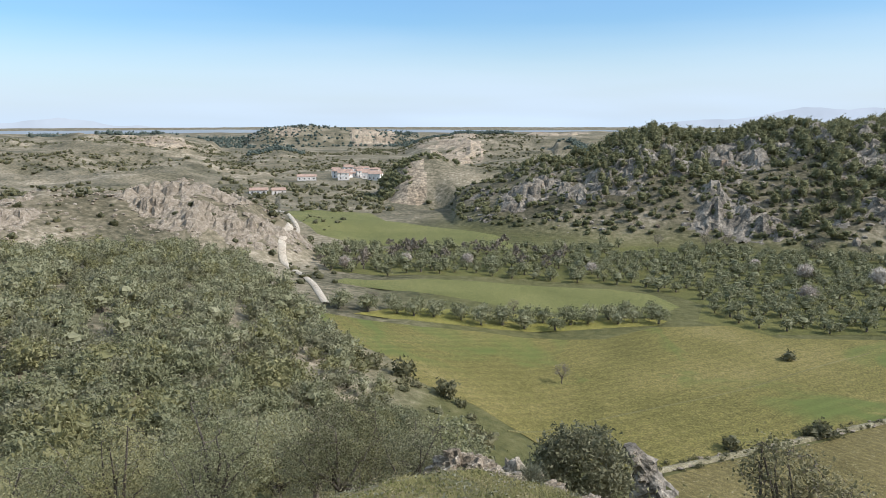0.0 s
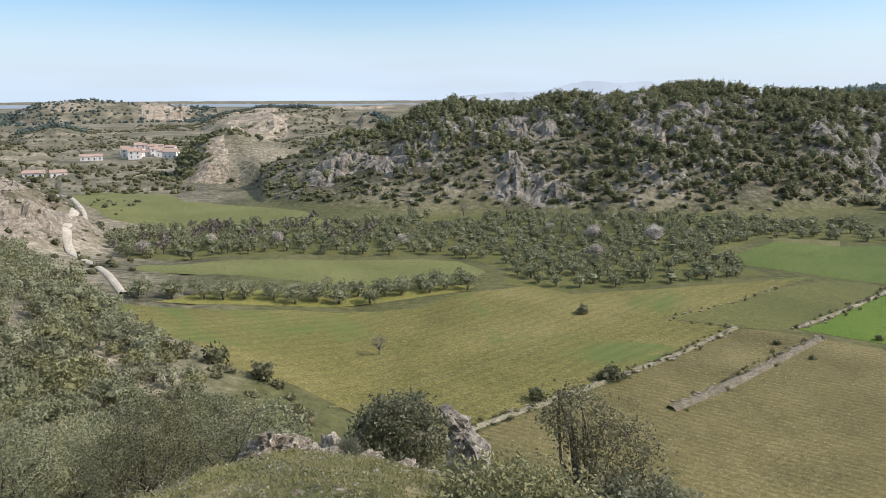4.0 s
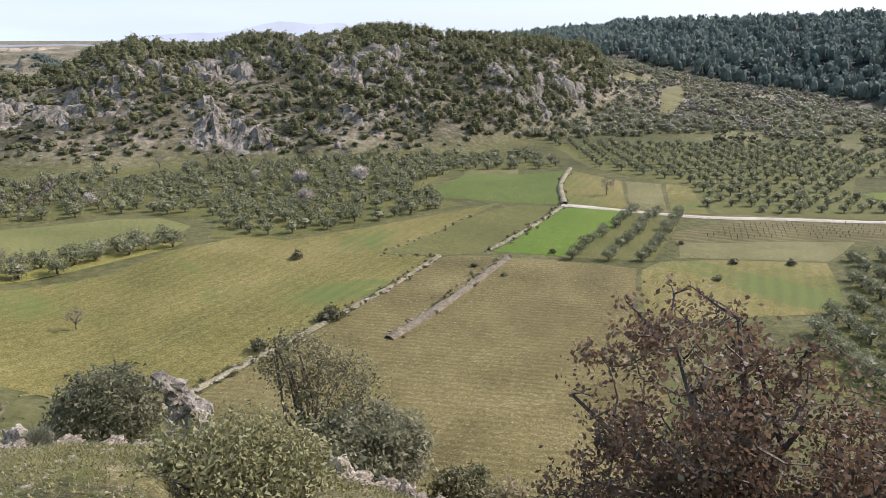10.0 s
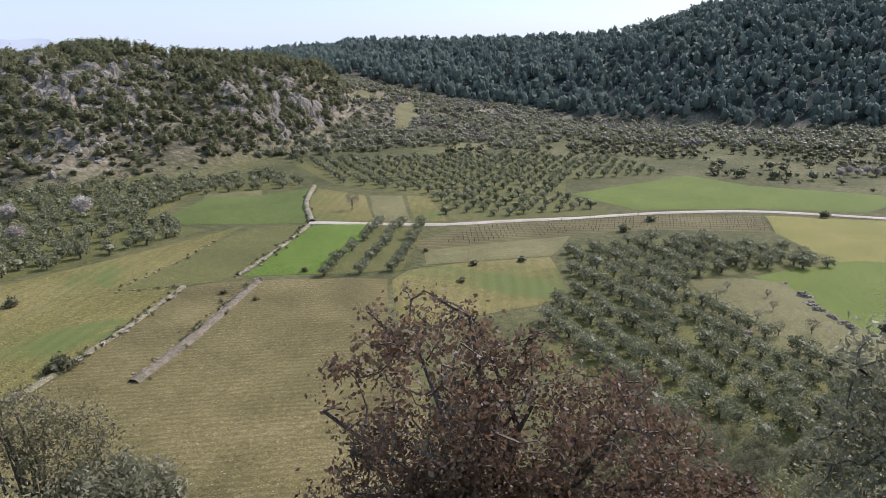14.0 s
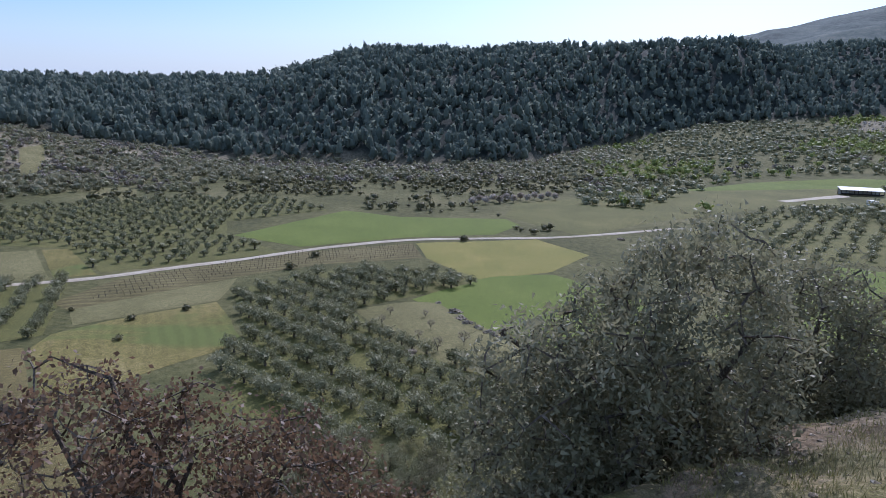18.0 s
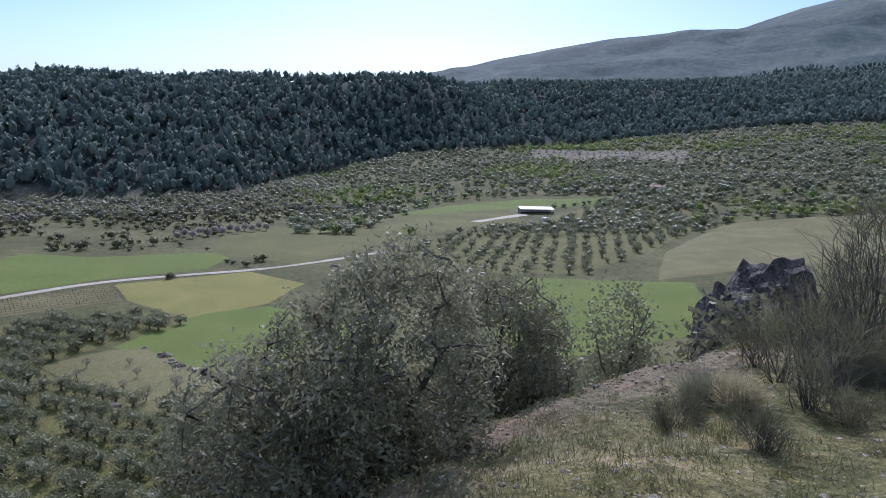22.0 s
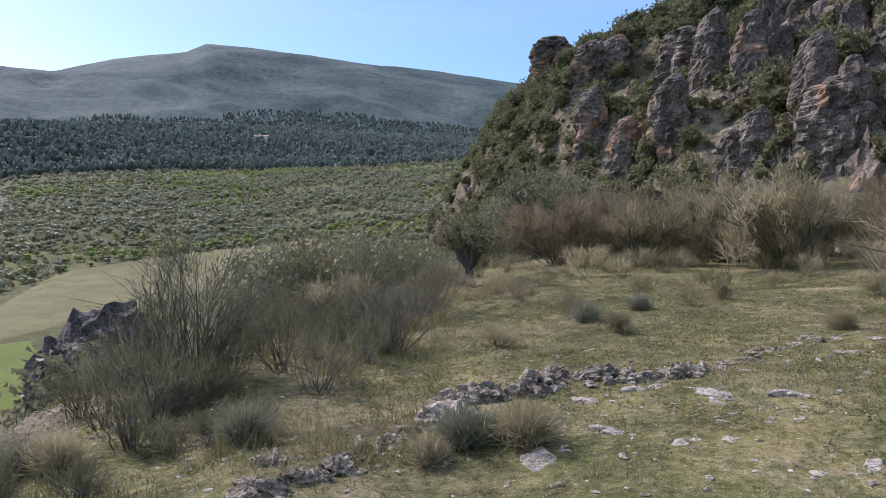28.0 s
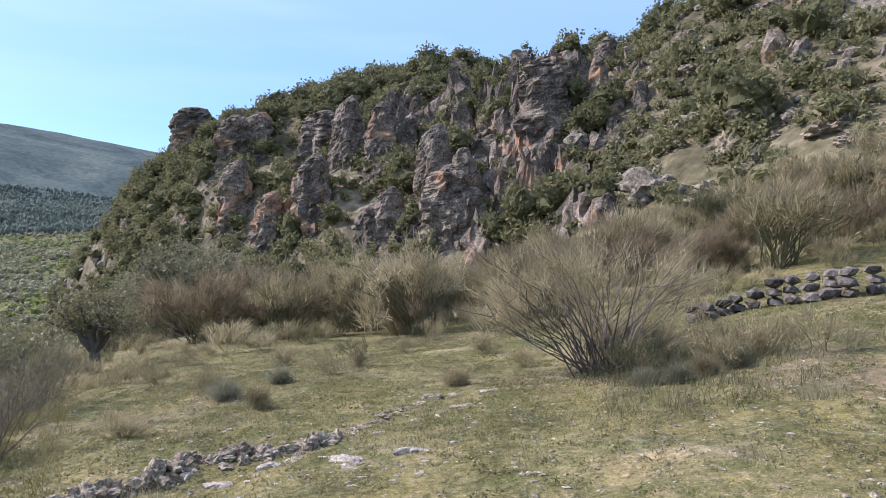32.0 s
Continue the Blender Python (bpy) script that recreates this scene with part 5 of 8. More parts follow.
slope = scattered(-44, 4, 9, 190, 2300, rng, lambda x, y, az, r: np.where(r < table(ROCK_HILL, az, 1) * np.where(az < -8, 1, 0.62) * np.clip(1 - (az + 12) / 30, 0.4, 1), 0.95, 0))
far_off = np.hypot(slope[:, 0], slope[:, 1]) > 42
far_xy = slope[far_off]
far_xy = far_xy[under_line(far_xy, 3.2)]
mixed, close = rng.uniform(size=len(far_xy)), np.hypot(far_xy[:, 0], far_xy[:, 1]) < 85
for ok, crowns_, tail in ((close, OLIVE_CROWN, "of the near slope"), (~close, OLIVE_LITE, "of the far slope")):
    grove("slope_wood", crowns_, OLIVE_TRUNK, spots(far_xy[ok & (mixed < 0.52)], rng, 0.6, 1.2, 0.2), OLIVE_LEAF, "grey-green olives " + tail, "wood")
    grove("slope_oaks", crowns_, None, spots(far_xy[ok & (mixed >= 0.52) & (mixed < 0.74)], rng, 0.6, 1.3, 0.3), SLOPE_LEAF, "yellowish oaks among the olives " + tail, "wood")
    grove("slope_scrub", crowns_, None, spots(far_xy[ok & (mixed >= 0.74)], rng, 0.6, 1.2, 0.6), OAK_LEAF, "dark shrubs among the trees " + tail, "wood")


# outcrops of the hills
crag = scattered(2, 52, 240, 430, 1500, rng, lambda x, y, az, r: np.where(land(x, y)[1] > 0.3, 0.8, 0))
rock_field("hill_crags", FAR_CRAGS, spots(crag, rng, 0.8, 3.0, 0.4, (0.5, 1.2)), HILL_ROCK, "grey limestone crags on the pine hill")
pale = scattered(-42, -9, 178, 240, 1400, rng, lambda x, y, az, r: np.where(land(x, y)[1] > 0.25, 0.85, 0))
rock_field("pale_crags", FAR_CRAGS, spots(pale, rng, 0.4, 1.5, 0.2, (0.4, 0.9)), ROCK, "pale limestone rubble on the bare hill")
knoll = scattered(-7, 8, 380, 470, 300, rng, lambda x, y, az, r: np.where(land(x, y)[1] > 0.3, 0.6, 0))
rock_field("knoll_crags", FAR_CRAGS, spots(knoll, rng, 2, 6, 0.8, (0.5, 1.0)), ROCK, "rocks on the knoll above the village")


# ---- the cliff: broken fins and towers of rock standing out of the slope ----
def jittered_cells(u, w, seed):
    """Distance to the nearest of jittered points on a unit lattice, how much nearer it is than the next, and a random number for it."""
    iu, iw = np.floor(u).astype(np.int64), np.floor(w).astype(np.int64)
    best, second, pick = np.full(u.shape, 9.0), np.full(u.shape, 9.0), np.zeros(u.shape)
    for di in (-1, 0, 1):
        for dj in (-1, 0, 1):
            ci, cj = iu + di, iw + dj
            d = np.hypot(u - (ci + 0.5 + 0.42 * lattice(ci, cj, seed)), w - (cj + 0.5 + 0.42 * lattice(ci, cj, seed + 1)))
            near = d < best
            second = np.where(near, best, np.minimum(second, d))
            pick = np.where(near, lattice(ci, cj, seed + 2), pick)
            best = np.where(near, d, best)
    return best, second - best, pick


def crag_rise(x, y):
    """How far the rock stands out of the cliff slope; below 0 the soil covers it."""
    az, r = bearing(x, y), np.hypot(x, y)
    s = np.radians(az) * 105
    su, sr = s + 2.2 * vnoise(x, y, 7, 201) + 0.8 * vnoise(x, y, 2.3, 202), r + 2.6 * vnoise(x, y, 8, 203) + 0.8 * vnoise(x, y, 2.1, 204)
    bare = np.clip(0.40 + 1.1 * vnoise(x, y, 22, 205) + 0.7 * vnoise(x, y, 9, 206), 0, 1)
    foot, crest = table(CLIFF_HILL, az, 1), table(CLIFF_HILL, az, 3)
    v = (r - foot) / (crest - foot)
    bare = bare * np.clip(v / 0.12 + 0.4, 0, 1) * np.clip((0.96 - v) / 0.25, 0, 1) * np.clip((az - 161) / 4, 0, 1) * np.clip(1.0 - (az - 196) / 22, 0.35, 1)
    d1, e1, p1 = jittered_cells(su / 6.4, sr / 7.0, 211)
    d2, e2, p2 = jittered_cells(su / 2.3, sr / 3.6, 221)
    d3, e3, p3 = jittered_cells(su / 0.95, sr / 1.3, 231)
    big = np.where(p1 > -0.2, (p1 + 0.5) * 5.0, 0.0) * np.clip(e1 * 4, 0, 1) * (1 - 0.75 * d1 + 0.4 * vnoise(x, y, 2.6, 208))
    mid = np.clip(p2 + 0.4, 0, 2) * 2.2 * np.clip(e2 * 4, 0, 1) * (1 - 0.6 * d2)
    fine = 0.7 * p3 * np.clip(e3 * 3, 0, 1)
    return bare * (big + mid + 0.7) * (0.85 + 0.3 * vnoise(x, y, 1.1, 207)) + bare * fine - 0.75


def cliff_face():
    az, rr = np.arange(160, 226, 0.22), np.arange(52, 158, 0.46)
    a, r = np.meshgrid(az, rr)
    x, y = polar(a, r)
    out = crag_rise(x, y)
    z = land(x, y)[0] + out
    na = len(az)
    i, j = np.meshgrid(np.arange(len(rr) - 1), np.arange(na - 1), indexing="ij")
    q = np.stack([i * na + j, i * na + j + 1, (i + 1) * na + j + 1, (i + 1) * na + j], 2).reshape(-1, 4)
    keep = out.reshape(-1)[q].max(1) > -0.2
    q = q[keep]
    used = np.unique(q)
    back = np.zeros(a.size, np.int64)
    back[used] = np.arange(len(used))
    # crags lean a little out over the slope
    lean = np.clip(out, 0, 9) * 0.16
    v = np.stack([x * (1 - lean / r), y * (1 - lean / r), z], 2).reshape(-1, 3)[used]
    for k, p in enumerate(v):
        q_ = Vector(p)
        v[k] += np.array(noise.noise_vector(q_ * 0.45)) * 0.9 + np.array(noise.turbulence_vector(q_ * 0.9, 3, True)) * 0.8 - 0.3
    tagged(new("cliff_face", mesh_of("cliff_face", v, back[q], [CLIFF_ROCK])), "dark weathered limestone cliff with orange stains", "cliff", kind="structure")


cliff_face()


def outcrops(name, az0, az1, r0, r1, step, cell, tall, share, hill, seed, material, label):
    """Broken rock standing out of a hillside, in cells of that size in metres."""
    az, rr = np.arange(az0, az1, math.degrees(step / (0.5 * (r0 + r1)))), np.arange(r0, r1, step)
    a, r = np.meshgrid(az, rr)
    x, y = polar(a, r)
    z, rock = land(x, y)[:2]
    bare = np.clip(share + 1.1 * vnoise(x, y, cell * 5, seed) + 0.7 * vnoise(x, y, cell * 2.2, seed + 1), 0, 1) * np.clip(rock * 1.6 - 0.3, 0, 1)
    foot, crest = table(hill, a, 1), table(hill, a, 3)
    v = (r - foot) / (crest - foot)
    bare = bare * np.clip((1.05 - v) / 0.3, 0, 1)
    su = np.radians(a) * 0.5 * (r0 + r1) + cell * 0.5 * vnoise(x, y, cell * 1.4, seed + 2)
    sr = r + cell * 0.5 * vnoise(x, y, cell * 1.5, seed + 3)
    d1, e1, p1 = jittered_cells(su / cell, sr / (cell * 1.2), seed + 4)
    d2, e2, p2 = jittered_cells(su / (cell * 0.42), sr / (cell * 0.5), seed + 7)
    out = bare * (np.clip(p1 + 0.55, 0, 2) * tall * np.clip(e1 * 3, 0, 1) * (1 - 0.4 * d1) + np.clip(p2 + 0.3, 0, 2) * tall * 0.35 * np.clip(e2 * 3, 0, 1) + 0.15 * tall) - 0.12 * tall
    na = len(az)
    i, j = np.meshgrid(np.arange(len(rr) - 1), np.arange(na - 1), indexing="ij")
    q = np.stack([i * na + j, i * na + j + 1, (i + 1) * na + j + 1, (i + 1) * na + j], 2).reshape(-1, 4)
    q = q[out.reshape(-1)[q].max(1) > 0]
    used = np.unique(q)
    back = np.zeros(a.size, np.int64)
    back[used] = np.arange(len(used))
    verts = np.stack([x, y, z + out], 2).reshape(-1, 3)[used]
    for k, p in enumerate(verts):
        verts[k] += np.array(noise.turbulence_vector(Vector(p) * (1.6 / cell), 3, True)) * (0.24 * cell) - 0.08 * cell
    solo(name, mesh_of(name, verts, back[q], [material]), label, "rocks", kind="stuff")


outcrops("hill_outcrops", 1, 54, 240, 420, 1.2, 6.5, 3.4, 0.28, PINE_HILL, 301, HILL_ROCK, "grey limestone outcrops on the pine hill")
outcrops("pale_outcrops", -42, -9, 180, 236, 0.75, 3.4, 2.0, 0.6, ROCK_HILL, 331, ROCK, "pale grey limestone outcrops on the bare hill")
outcrops("slope_rubble", 193, 226, 54, 142, 0.6, 3.2, 1.5, 0.32, CLIFF_HILL, 371, HILL_ROCK, "broken rock on the brushy slope")
BLOCKS = [rock_shape(s, 1.5, 0.62, 2, 1.8) for s in range(51, 57)]
FINS = [column([(0, 0, -0.5), (0.05, 0, 0.4), (0.08 * (k - 2), 0.04, 1.0), (0.10 * (k - 2), 0.05, 1.35)], (0.85, 0.72, 0.52, 0.26), 3.7 * k + 1, 14, 12, 0.5, 0.7) for k in range(6)]
FIN_MESH = [mesh_of("pinnacle", *v, [CLIFF_ROCK]) for v in FINS]
BLOCK_MESH = [mesh_of("crag", *v, [CLIFF_ROCK]) for v in BLOCKS]
fin_xy = scattered(166, 200, 84, 138, 70, rng, lambda x, y, az, r: np.where(crag_rise(x, y) > 0.8, 0.8, 0))
for k, (x, y, z, s, a, st) in enumerate(spots(fin_xy, rng, 1.5, 3.4, 0.2, (0.9, 1.5))):
    ob = solo("pinnacle", FIN_MESH[k % 6], "upright fin of weathered limestone on the cliff", "rock", "cliff pinnacles")
    ob.matrix_basis = Matrix.LocRotScale((x, y, z), Euler((0.12 * math.sin(k), 0.12 * math.cos(2 * k), a)), (s, s * 0.6, s * st))
blocks = scattered(164, 224, 60, 138, 300, rng, lambda x, y, az, r: np.where(land(x, y)[1] > 0.4, np.clip(0.45 + vnoise(x, y, 14, 38), 0, 1), 0))
for k, (x, y, z, s, a, st) in enumerate(spots(blocks, rng, 0.8, 2.8, 0.4, (0.5, 1.1))):
    ob = solo("crag", BLOCK_MESH[k % 6], "broken limestone crag among shrubs on the cliff", "rock", "cliff crags")
    ob.matrix_basis = Matrix.LocRotScale((x, y, z), Euler((0.2 * math.sin(k), 0.2 * math.cos(2 * k), a)), (s, s * 0.75, s * st))
for az_, rr_, z0_, z1_, w_, top_ in ((167.5, 150, 22, 33.8, 3.1, 1.15), (170.6, 122, 18, 27.0, 2.6, 0.5), (172.4, 121, 19, 27.6, 2.0, 0.4), (179.4, 105, 17, 27.0, 1.9, 0.35), (182.0, 97, 13.5, 24.2, 1.9, 0.35), (184.2, 97, 15, 22.8, 1.2, 0.3),
                                    (186.35, 84, 7.5, 18.3, 1.7, 0.5), (187.5, 79, 3.5, 12.6, 2.6, 0.6), (188.9, 78, 3.0, 10.0, 2.0, 0.5), (173.3, 99, 4.5, 11.9, 1.8, 0.25), (182.7, 83, 4, 10.8, 1.6, 0.3), (181.3, 84, 3.5, 9.0, 1.5, 0.3),
                                    (195.2, 89, 15, 27.2, 2.9, 1.0), (200.0, 108, 29, 36.1, 1.4, 0.5), (176.7, 97, 8, 16.9, 2.0, 0.4), (177.4, 112, 19, 26.2, 2.6, 0.5), (170.7, 109, 9, 17.5, 1.9, 0.35)):
    rock_column("rock_tower", "tall weathered limestone tower on the cliff", [(az_, rr_, z0_ - 4), (az_, rr_, z0_ + (z1_ - z0_) * 0.25), (az_ - 0.2, rr_, z0_ + (z1_ - z0_) * 0.6), (az_ + 0.1, rr_ - 0.4, z0_ + (z1_ - z0_) * 0.88), (az_ + 0.25, rr_ - 0.5, z1_)], (w_ * 1.5, w_ * 1.15, w_ * 0.95, w_ * (0.55 + 0.45 * top_), w_ * top_ * 0.6), az_, CLIFF_ROCK, 0.4, 2.0, "rock towers", 56, 34)
for az_, rr_, w_, tall_ in ((197.7, 82, 3.4, 0.9), (203.0, 63.5, 4.6, 0.6), (204.4, 62, 3.0, 0.6), (210.5, 65, 3.6, 0.6), (201.5, 66, 2.6, 0.7), (206.5, 70, 3.0, 0.6)):
    x, y = polar(az_, rr_)
    ob = solo("boulder", mesh_of("boulder", *rock_shape(int(az_ * 10), tall_, 0.4, 3, 1.2), [HILL_ROCK]), "pale limestone boulder on the brushy slope", "rock", "boulders on the slope")
    ob.matrix_basis = Matrix.LocRotScale((x, y, height(x, y) - 0.3), Euler((0.1, 0.15, az_)), (w_, w_ * 0.8, w_))
rubble = scattered(160, 226, 54, 150, 1300, rng, lambda x, y, az, r: np.where(land(x, y)[1] > 0.2, 0.8, 0))
rock_field("cliff_rubble", FAR_CRAGS, spots(rubble, rng, 0.4, 1.7, 0.2, (0.5, 1.1)), HILL_ROCK, "broken rock strewn over the cliff slope")
# shrubs and pines in the gaps between the rocks
cliff_scrub = scattered(158, 228, 54, 158, 5200, rng, lambda x, y, az, r: np.where(land(x, y)[1] > 0.15, np.where(crag_rise(x, y) < 0.9, 0.85, 0.3), 0) * np.clip(1.2 - (az - 192) / 60, 0.75, 1))
cs = spots(cliff_scrub, rng, 0.5, 1.75, 0.1)
cs[:, 2] += np.clip(crag_rise(cs[:, 0], cs[:, 1]), 0, 9)
flank = scattered(155.5, 168, 110, 215, 2100, rng, lambda x, y, az, r: np.where(land(x, y)[0] > -30, 0.6, 0))
cs = np.concatenate([cs, spots(flank[::2], rng, 0.7, 2.0, 0.2)])
rock_field("flank_rubble", FAR_CRAGS, spots(flank[1::4], rng, 0.5, 2.2, 0.2, (0.5, 1.2)), HILL_ROCK, "broken rock on the flank of the cliff")
grove("flank_pines", BIG_PINE, None, spots(flank[3::9], rng, 0.6, 1.1, 0.3), CLIFF_PINE, "small round pines on the flank of the cliff", "woods")
grove("cliff_scrub", MID_SHRUB, None, cs, CLIFF_PINE, "scrub clinging to the cliff slope", "scrub")

def clay_face(name, hill, az0, az1, v0, v1, share, lift, step, seed, label):
    """Bare clay between two heights of a far hill, cut by gullies that run down it."""
    foot, crest = min(h[1] for h in hill if az0 - 3 < h[0] < az1 + 3), max(h[3] for h in hill if az0 - 3 < h[0] < az1 + 3)
    mid = 0.5 * (foot + crest)
    az, rr = np.arange(az0, az1, math.degrees(step / mid)), np.arange(foot, crest, step * 1.6)
    a, r = np.meshgrid(az, rr)
    x, y = polar(a, r)
    v = (r - table(hill, a, 1)) / (table(hill, a, 3) - table(hill, a, 1))
    su = np.radians(a) * mid
    bare = share + 0.75 * vnoise(su, r * 0.3, 38, seed) + 0.5 * vnoise(su, r * 0.25, 13, seed + 1) + 0.3 * vnoise(su, r * 0.5, 5, seed + 2)
    bare = bare - 2.2 * np.clip(v0 - v, 0, 9) / 0.15 - 2.2 * np.clip(v - v1, 0, 9) / 0.1 - 1.5 * np.clip(1.0 - np.minimum(a - az0, az1 - a) / (0.35 * (az1 - az0)), 0, 1)
    gully = ridged(su, r * 0.16, 22, 3, seed + 3) + 0.5 * ridged(su, r * 0.2, 8, 2, seed + 4)
    out = np.clip(bare, -0.6, 0.5) * lift * 0.5 + gully * lift * 0.5 * np.clip(bare * 3, 0, 1)
    na = len(az)
    i, j = np.meshgrid(np.arange(len(rr) - 1), np.arange(na - 1), indexing="ij")
    q = np.stack([i * na + j, i * na + j + 1, (i + 1) * na + j + 1, (i + 1) * na + j], 2).reshape(-1, 4)
    q = q[bare.reshape(-1)[q].max(1) > 0]
    used = np.unique(q)
    back = np.zeros(a.size, np.int64)
    back[used] = np.arange(len(used))
    verts = np.stack([x, y, land(x, y)[0] + 0.3 + out], 2).reshape(-1, 3)[used]
    solo(name, mesh_of(name, verts, back[q], [CLAY]), label, "cliffs", kind="stuff")


clay_face("clay_cliffs", MESA, -26, -17, 0.1, 0.85, 0.5, 5, 3.5, 351, "pale eroded clay cliffs west of the gorge")
clay_face("mesa_cliffs", MESA, -8.2, -2.6, 0.25, 0.95, 0.75, 6, 3.5, 361, "cream and ochre clay cliffs under the mesa")
clay_face("mesa_scars", MESA, -15, -8, 0.55, 0.98, 0.15, 4, 4.0, 364, "pale rock bands on the wooded mesa")
clay_face("ridge_gullies", CLAY_RIDGE, -4.6, 6, 0.05, 0.8, 0.25, 6, 3.5, 371, "pale clay gullies on the bare ridge")
clay_face("red_cliffs", CLAY_RIDGE, 5.5, 13, 0.80, 1.0, 0.35, 5, 3.5, 381, "reddish earth cliffs on the far edge")
clay_face("knoll_scar", KNOLL, -4.6, -1.0, 0.0, 0.7, 0.1, 1.2, 1.5, 391, "pale ochre scar down the knoll")
for name_, box_, count_, lo_, hi_, mat_, label_ in (
        ("mesa_wood", (-15.2, -2, 1250, 1500), 900, 1.6, 3.6, PINE_LEAF, "dark woods and scrub on the mesa"),
        ("ridge_wood", (-3, 5.5, 1080, 1180), 520, 1.8, 3.6, PINE_LEAF, "dark woods along the bare ridge"),
        ("bluff_wood", (7.9, 11.8, 812, 900), 330, 2.0, 3.4, PINE_LEAF, "dark wood on the shaded bluff"),
        ("hilltop_pines", (-15.2, -11.0, 910, 975), 150, 2.0, 3.8, PINE_LEAF, "row of dark pines on the round hill"),
        ("knoll_pines", (-6.2, -2.6, 385, 440), 150, 1.3, 2.4, CLIFF_PINE, "pines on the shaded side of the knoll"),
        ("knoll_top_pines", (-2.6, 1.4, 412, 436), 46, 1.2, 2.2, CLIFF_PINE, "pines on top of the knoll"),
        ("west_wood", (-30, -15, 1230, 1900), 1500, 2.2, 5.0, PINE_LEAF, "dark scrub on the far plateau")):
    xy_ = scattered(*box_, count_, rng, lambda x, y, az, r: np.clip(0.7 + 0.9 * vnoise(x, y, r * 0.05, 99), 0, 1))
    grove(name_, LITE_SHRUB, None, spots(xy_, rng, lo_, hi_, 0.4, (0.9, 1.5)), mat_, label_, "woods")

# far ranges behind everything: glowing sheets, the haze put into their colour
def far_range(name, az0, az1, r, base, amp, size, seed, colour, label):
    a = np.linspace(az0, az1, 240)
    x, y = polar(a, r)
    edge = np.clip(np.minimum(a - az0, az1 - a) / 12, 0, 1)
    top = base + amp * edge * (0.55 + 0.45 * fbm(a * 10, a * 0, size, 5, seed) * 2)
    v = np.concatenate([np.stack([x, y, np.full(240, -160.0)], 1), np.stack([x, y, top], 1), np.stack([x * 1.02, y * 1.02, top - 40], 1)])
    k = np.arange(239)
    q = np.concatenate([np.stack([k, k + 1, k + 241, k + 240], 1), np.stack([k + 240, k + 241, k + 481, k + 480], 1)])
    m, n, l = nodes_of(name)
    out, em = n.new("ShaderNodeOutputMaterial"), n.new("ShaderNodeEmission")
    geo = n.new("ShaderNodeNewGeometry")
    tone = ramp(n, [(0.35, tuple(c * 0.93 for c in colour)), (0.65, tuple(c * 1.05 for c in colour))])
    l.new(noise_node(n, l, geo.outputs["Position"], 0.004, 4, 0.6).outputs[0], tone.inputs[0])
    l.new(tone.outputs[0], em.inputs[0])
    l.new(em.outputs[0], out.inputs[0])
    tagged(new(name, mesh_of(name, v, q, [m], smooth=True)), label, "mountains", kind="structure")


far_range("backdrop_plain", -60, 75, 2650, -31, 4, 60, 3, (0.36, 0.43, 0.50), "far plain under the horizon with haze painted on")
far_range("backdrop_range", 10, 66, 4600, -40, 128, 90, 8, (0.55, 0.63, 0.72), "far mountains with pale blue haze painted on")
far_range("backdrop_west", -40, -14, 4600, -40, 75, 70, 12, (0.58, 0.66, 0.74), "far hills with pale blue haze painted on")


# ---- plants close by ----
def grown(base, lobes, limbs, twigs, leaf, per, seed, stem=0.12, spread=0.14, long=1.6, quad=True, bare=9999):
    """A tree or bush: a trunk with limbs and twigs that fill lobes (x, y, z, rx, rz), and leaves round the twigs. Returns wood and leaves."""
    rng_ = np.random.RandomState(seed)
    lobes = np.array(lobes, float)
    weight = lobes[:, 3] ** 2 * lobes[:, 4]
    weight = weight / weight.sum()
    wood, ends = [], []
    base = np.array(base, float)
    fork = base + (lobes[:, :3].mean(0) - base) * 0.35

    def pick(n, shell):
        k = rng_.choice(len(lobes), n, p=weight)
        d = rng_.normal(size=(n, 3))
        d /= np.linalg.norm(d, axis=1)[:, None]
        return lobes[k, :3] + d * lobes[k][:, [3, 3, 4]] * (rng_.uniform(shell, 1.0, (n, 1)) ** 0.6)

    wood.append(tube([base - (0, 0, 0.4), (base + fork) / 2 + rng_.normal(size=3) * 0.05, fork], (stem * 1.25, stem, stem * 0.8), 7))
    mains = []
    for q in pick(limbs, 0.2):
        mid = fork + (q - fork) * 0.5 + rng_.normal(size=3) * 0.12 + (0, 0, 0.12)
        wood.append(tube([fork, (fork + mid) / 2 + rng_.normal(size=3) * 0.04, mid, q], (stem * 0.62, stem * 0.45, stem * 0.30, stem * 0.14), 5))
        mains += [mid, (mid + q) / 2, q]
    # twigs grow off what has grown before them
    nodes_, count = np.zeros((len(mains) + 2 * twigs, 3)), len(mains)
    nodes_[:count] = mains
    for c_, q in enumerate(pick(twigs, 0.35)):
        k = np.argmin(((nodes_[:count] - q) ** 2).sum(1) + rng_.uniform(0, 0.02, count))
        a = nodes_[k]
        mid = (a + q) / 2 + rng_.normal(size=3) * 0.10 * np.linalg.norm(q - a)
        if c_ < bare:
            thin = stem * max(0.018, 0.13 - 0.1 * c_ / twigs)
            wood.append(tube([a, mid, q], (thin, thin * 0.7, thin * 0.35), 3))
        nodes_[count], nodes_[count + 1] = mid, q
        count += 2
        ends += [q, q, (mid + q) / 2]
    ends = np.array(ends)
    at = ends[rng_.randint(0, len(ends), twigs * per)] + rng_.normal(size=(twigs * per, 3)) * spread
    return joined(wood), leaves(at, leaf, rng_, long, quad=quad)


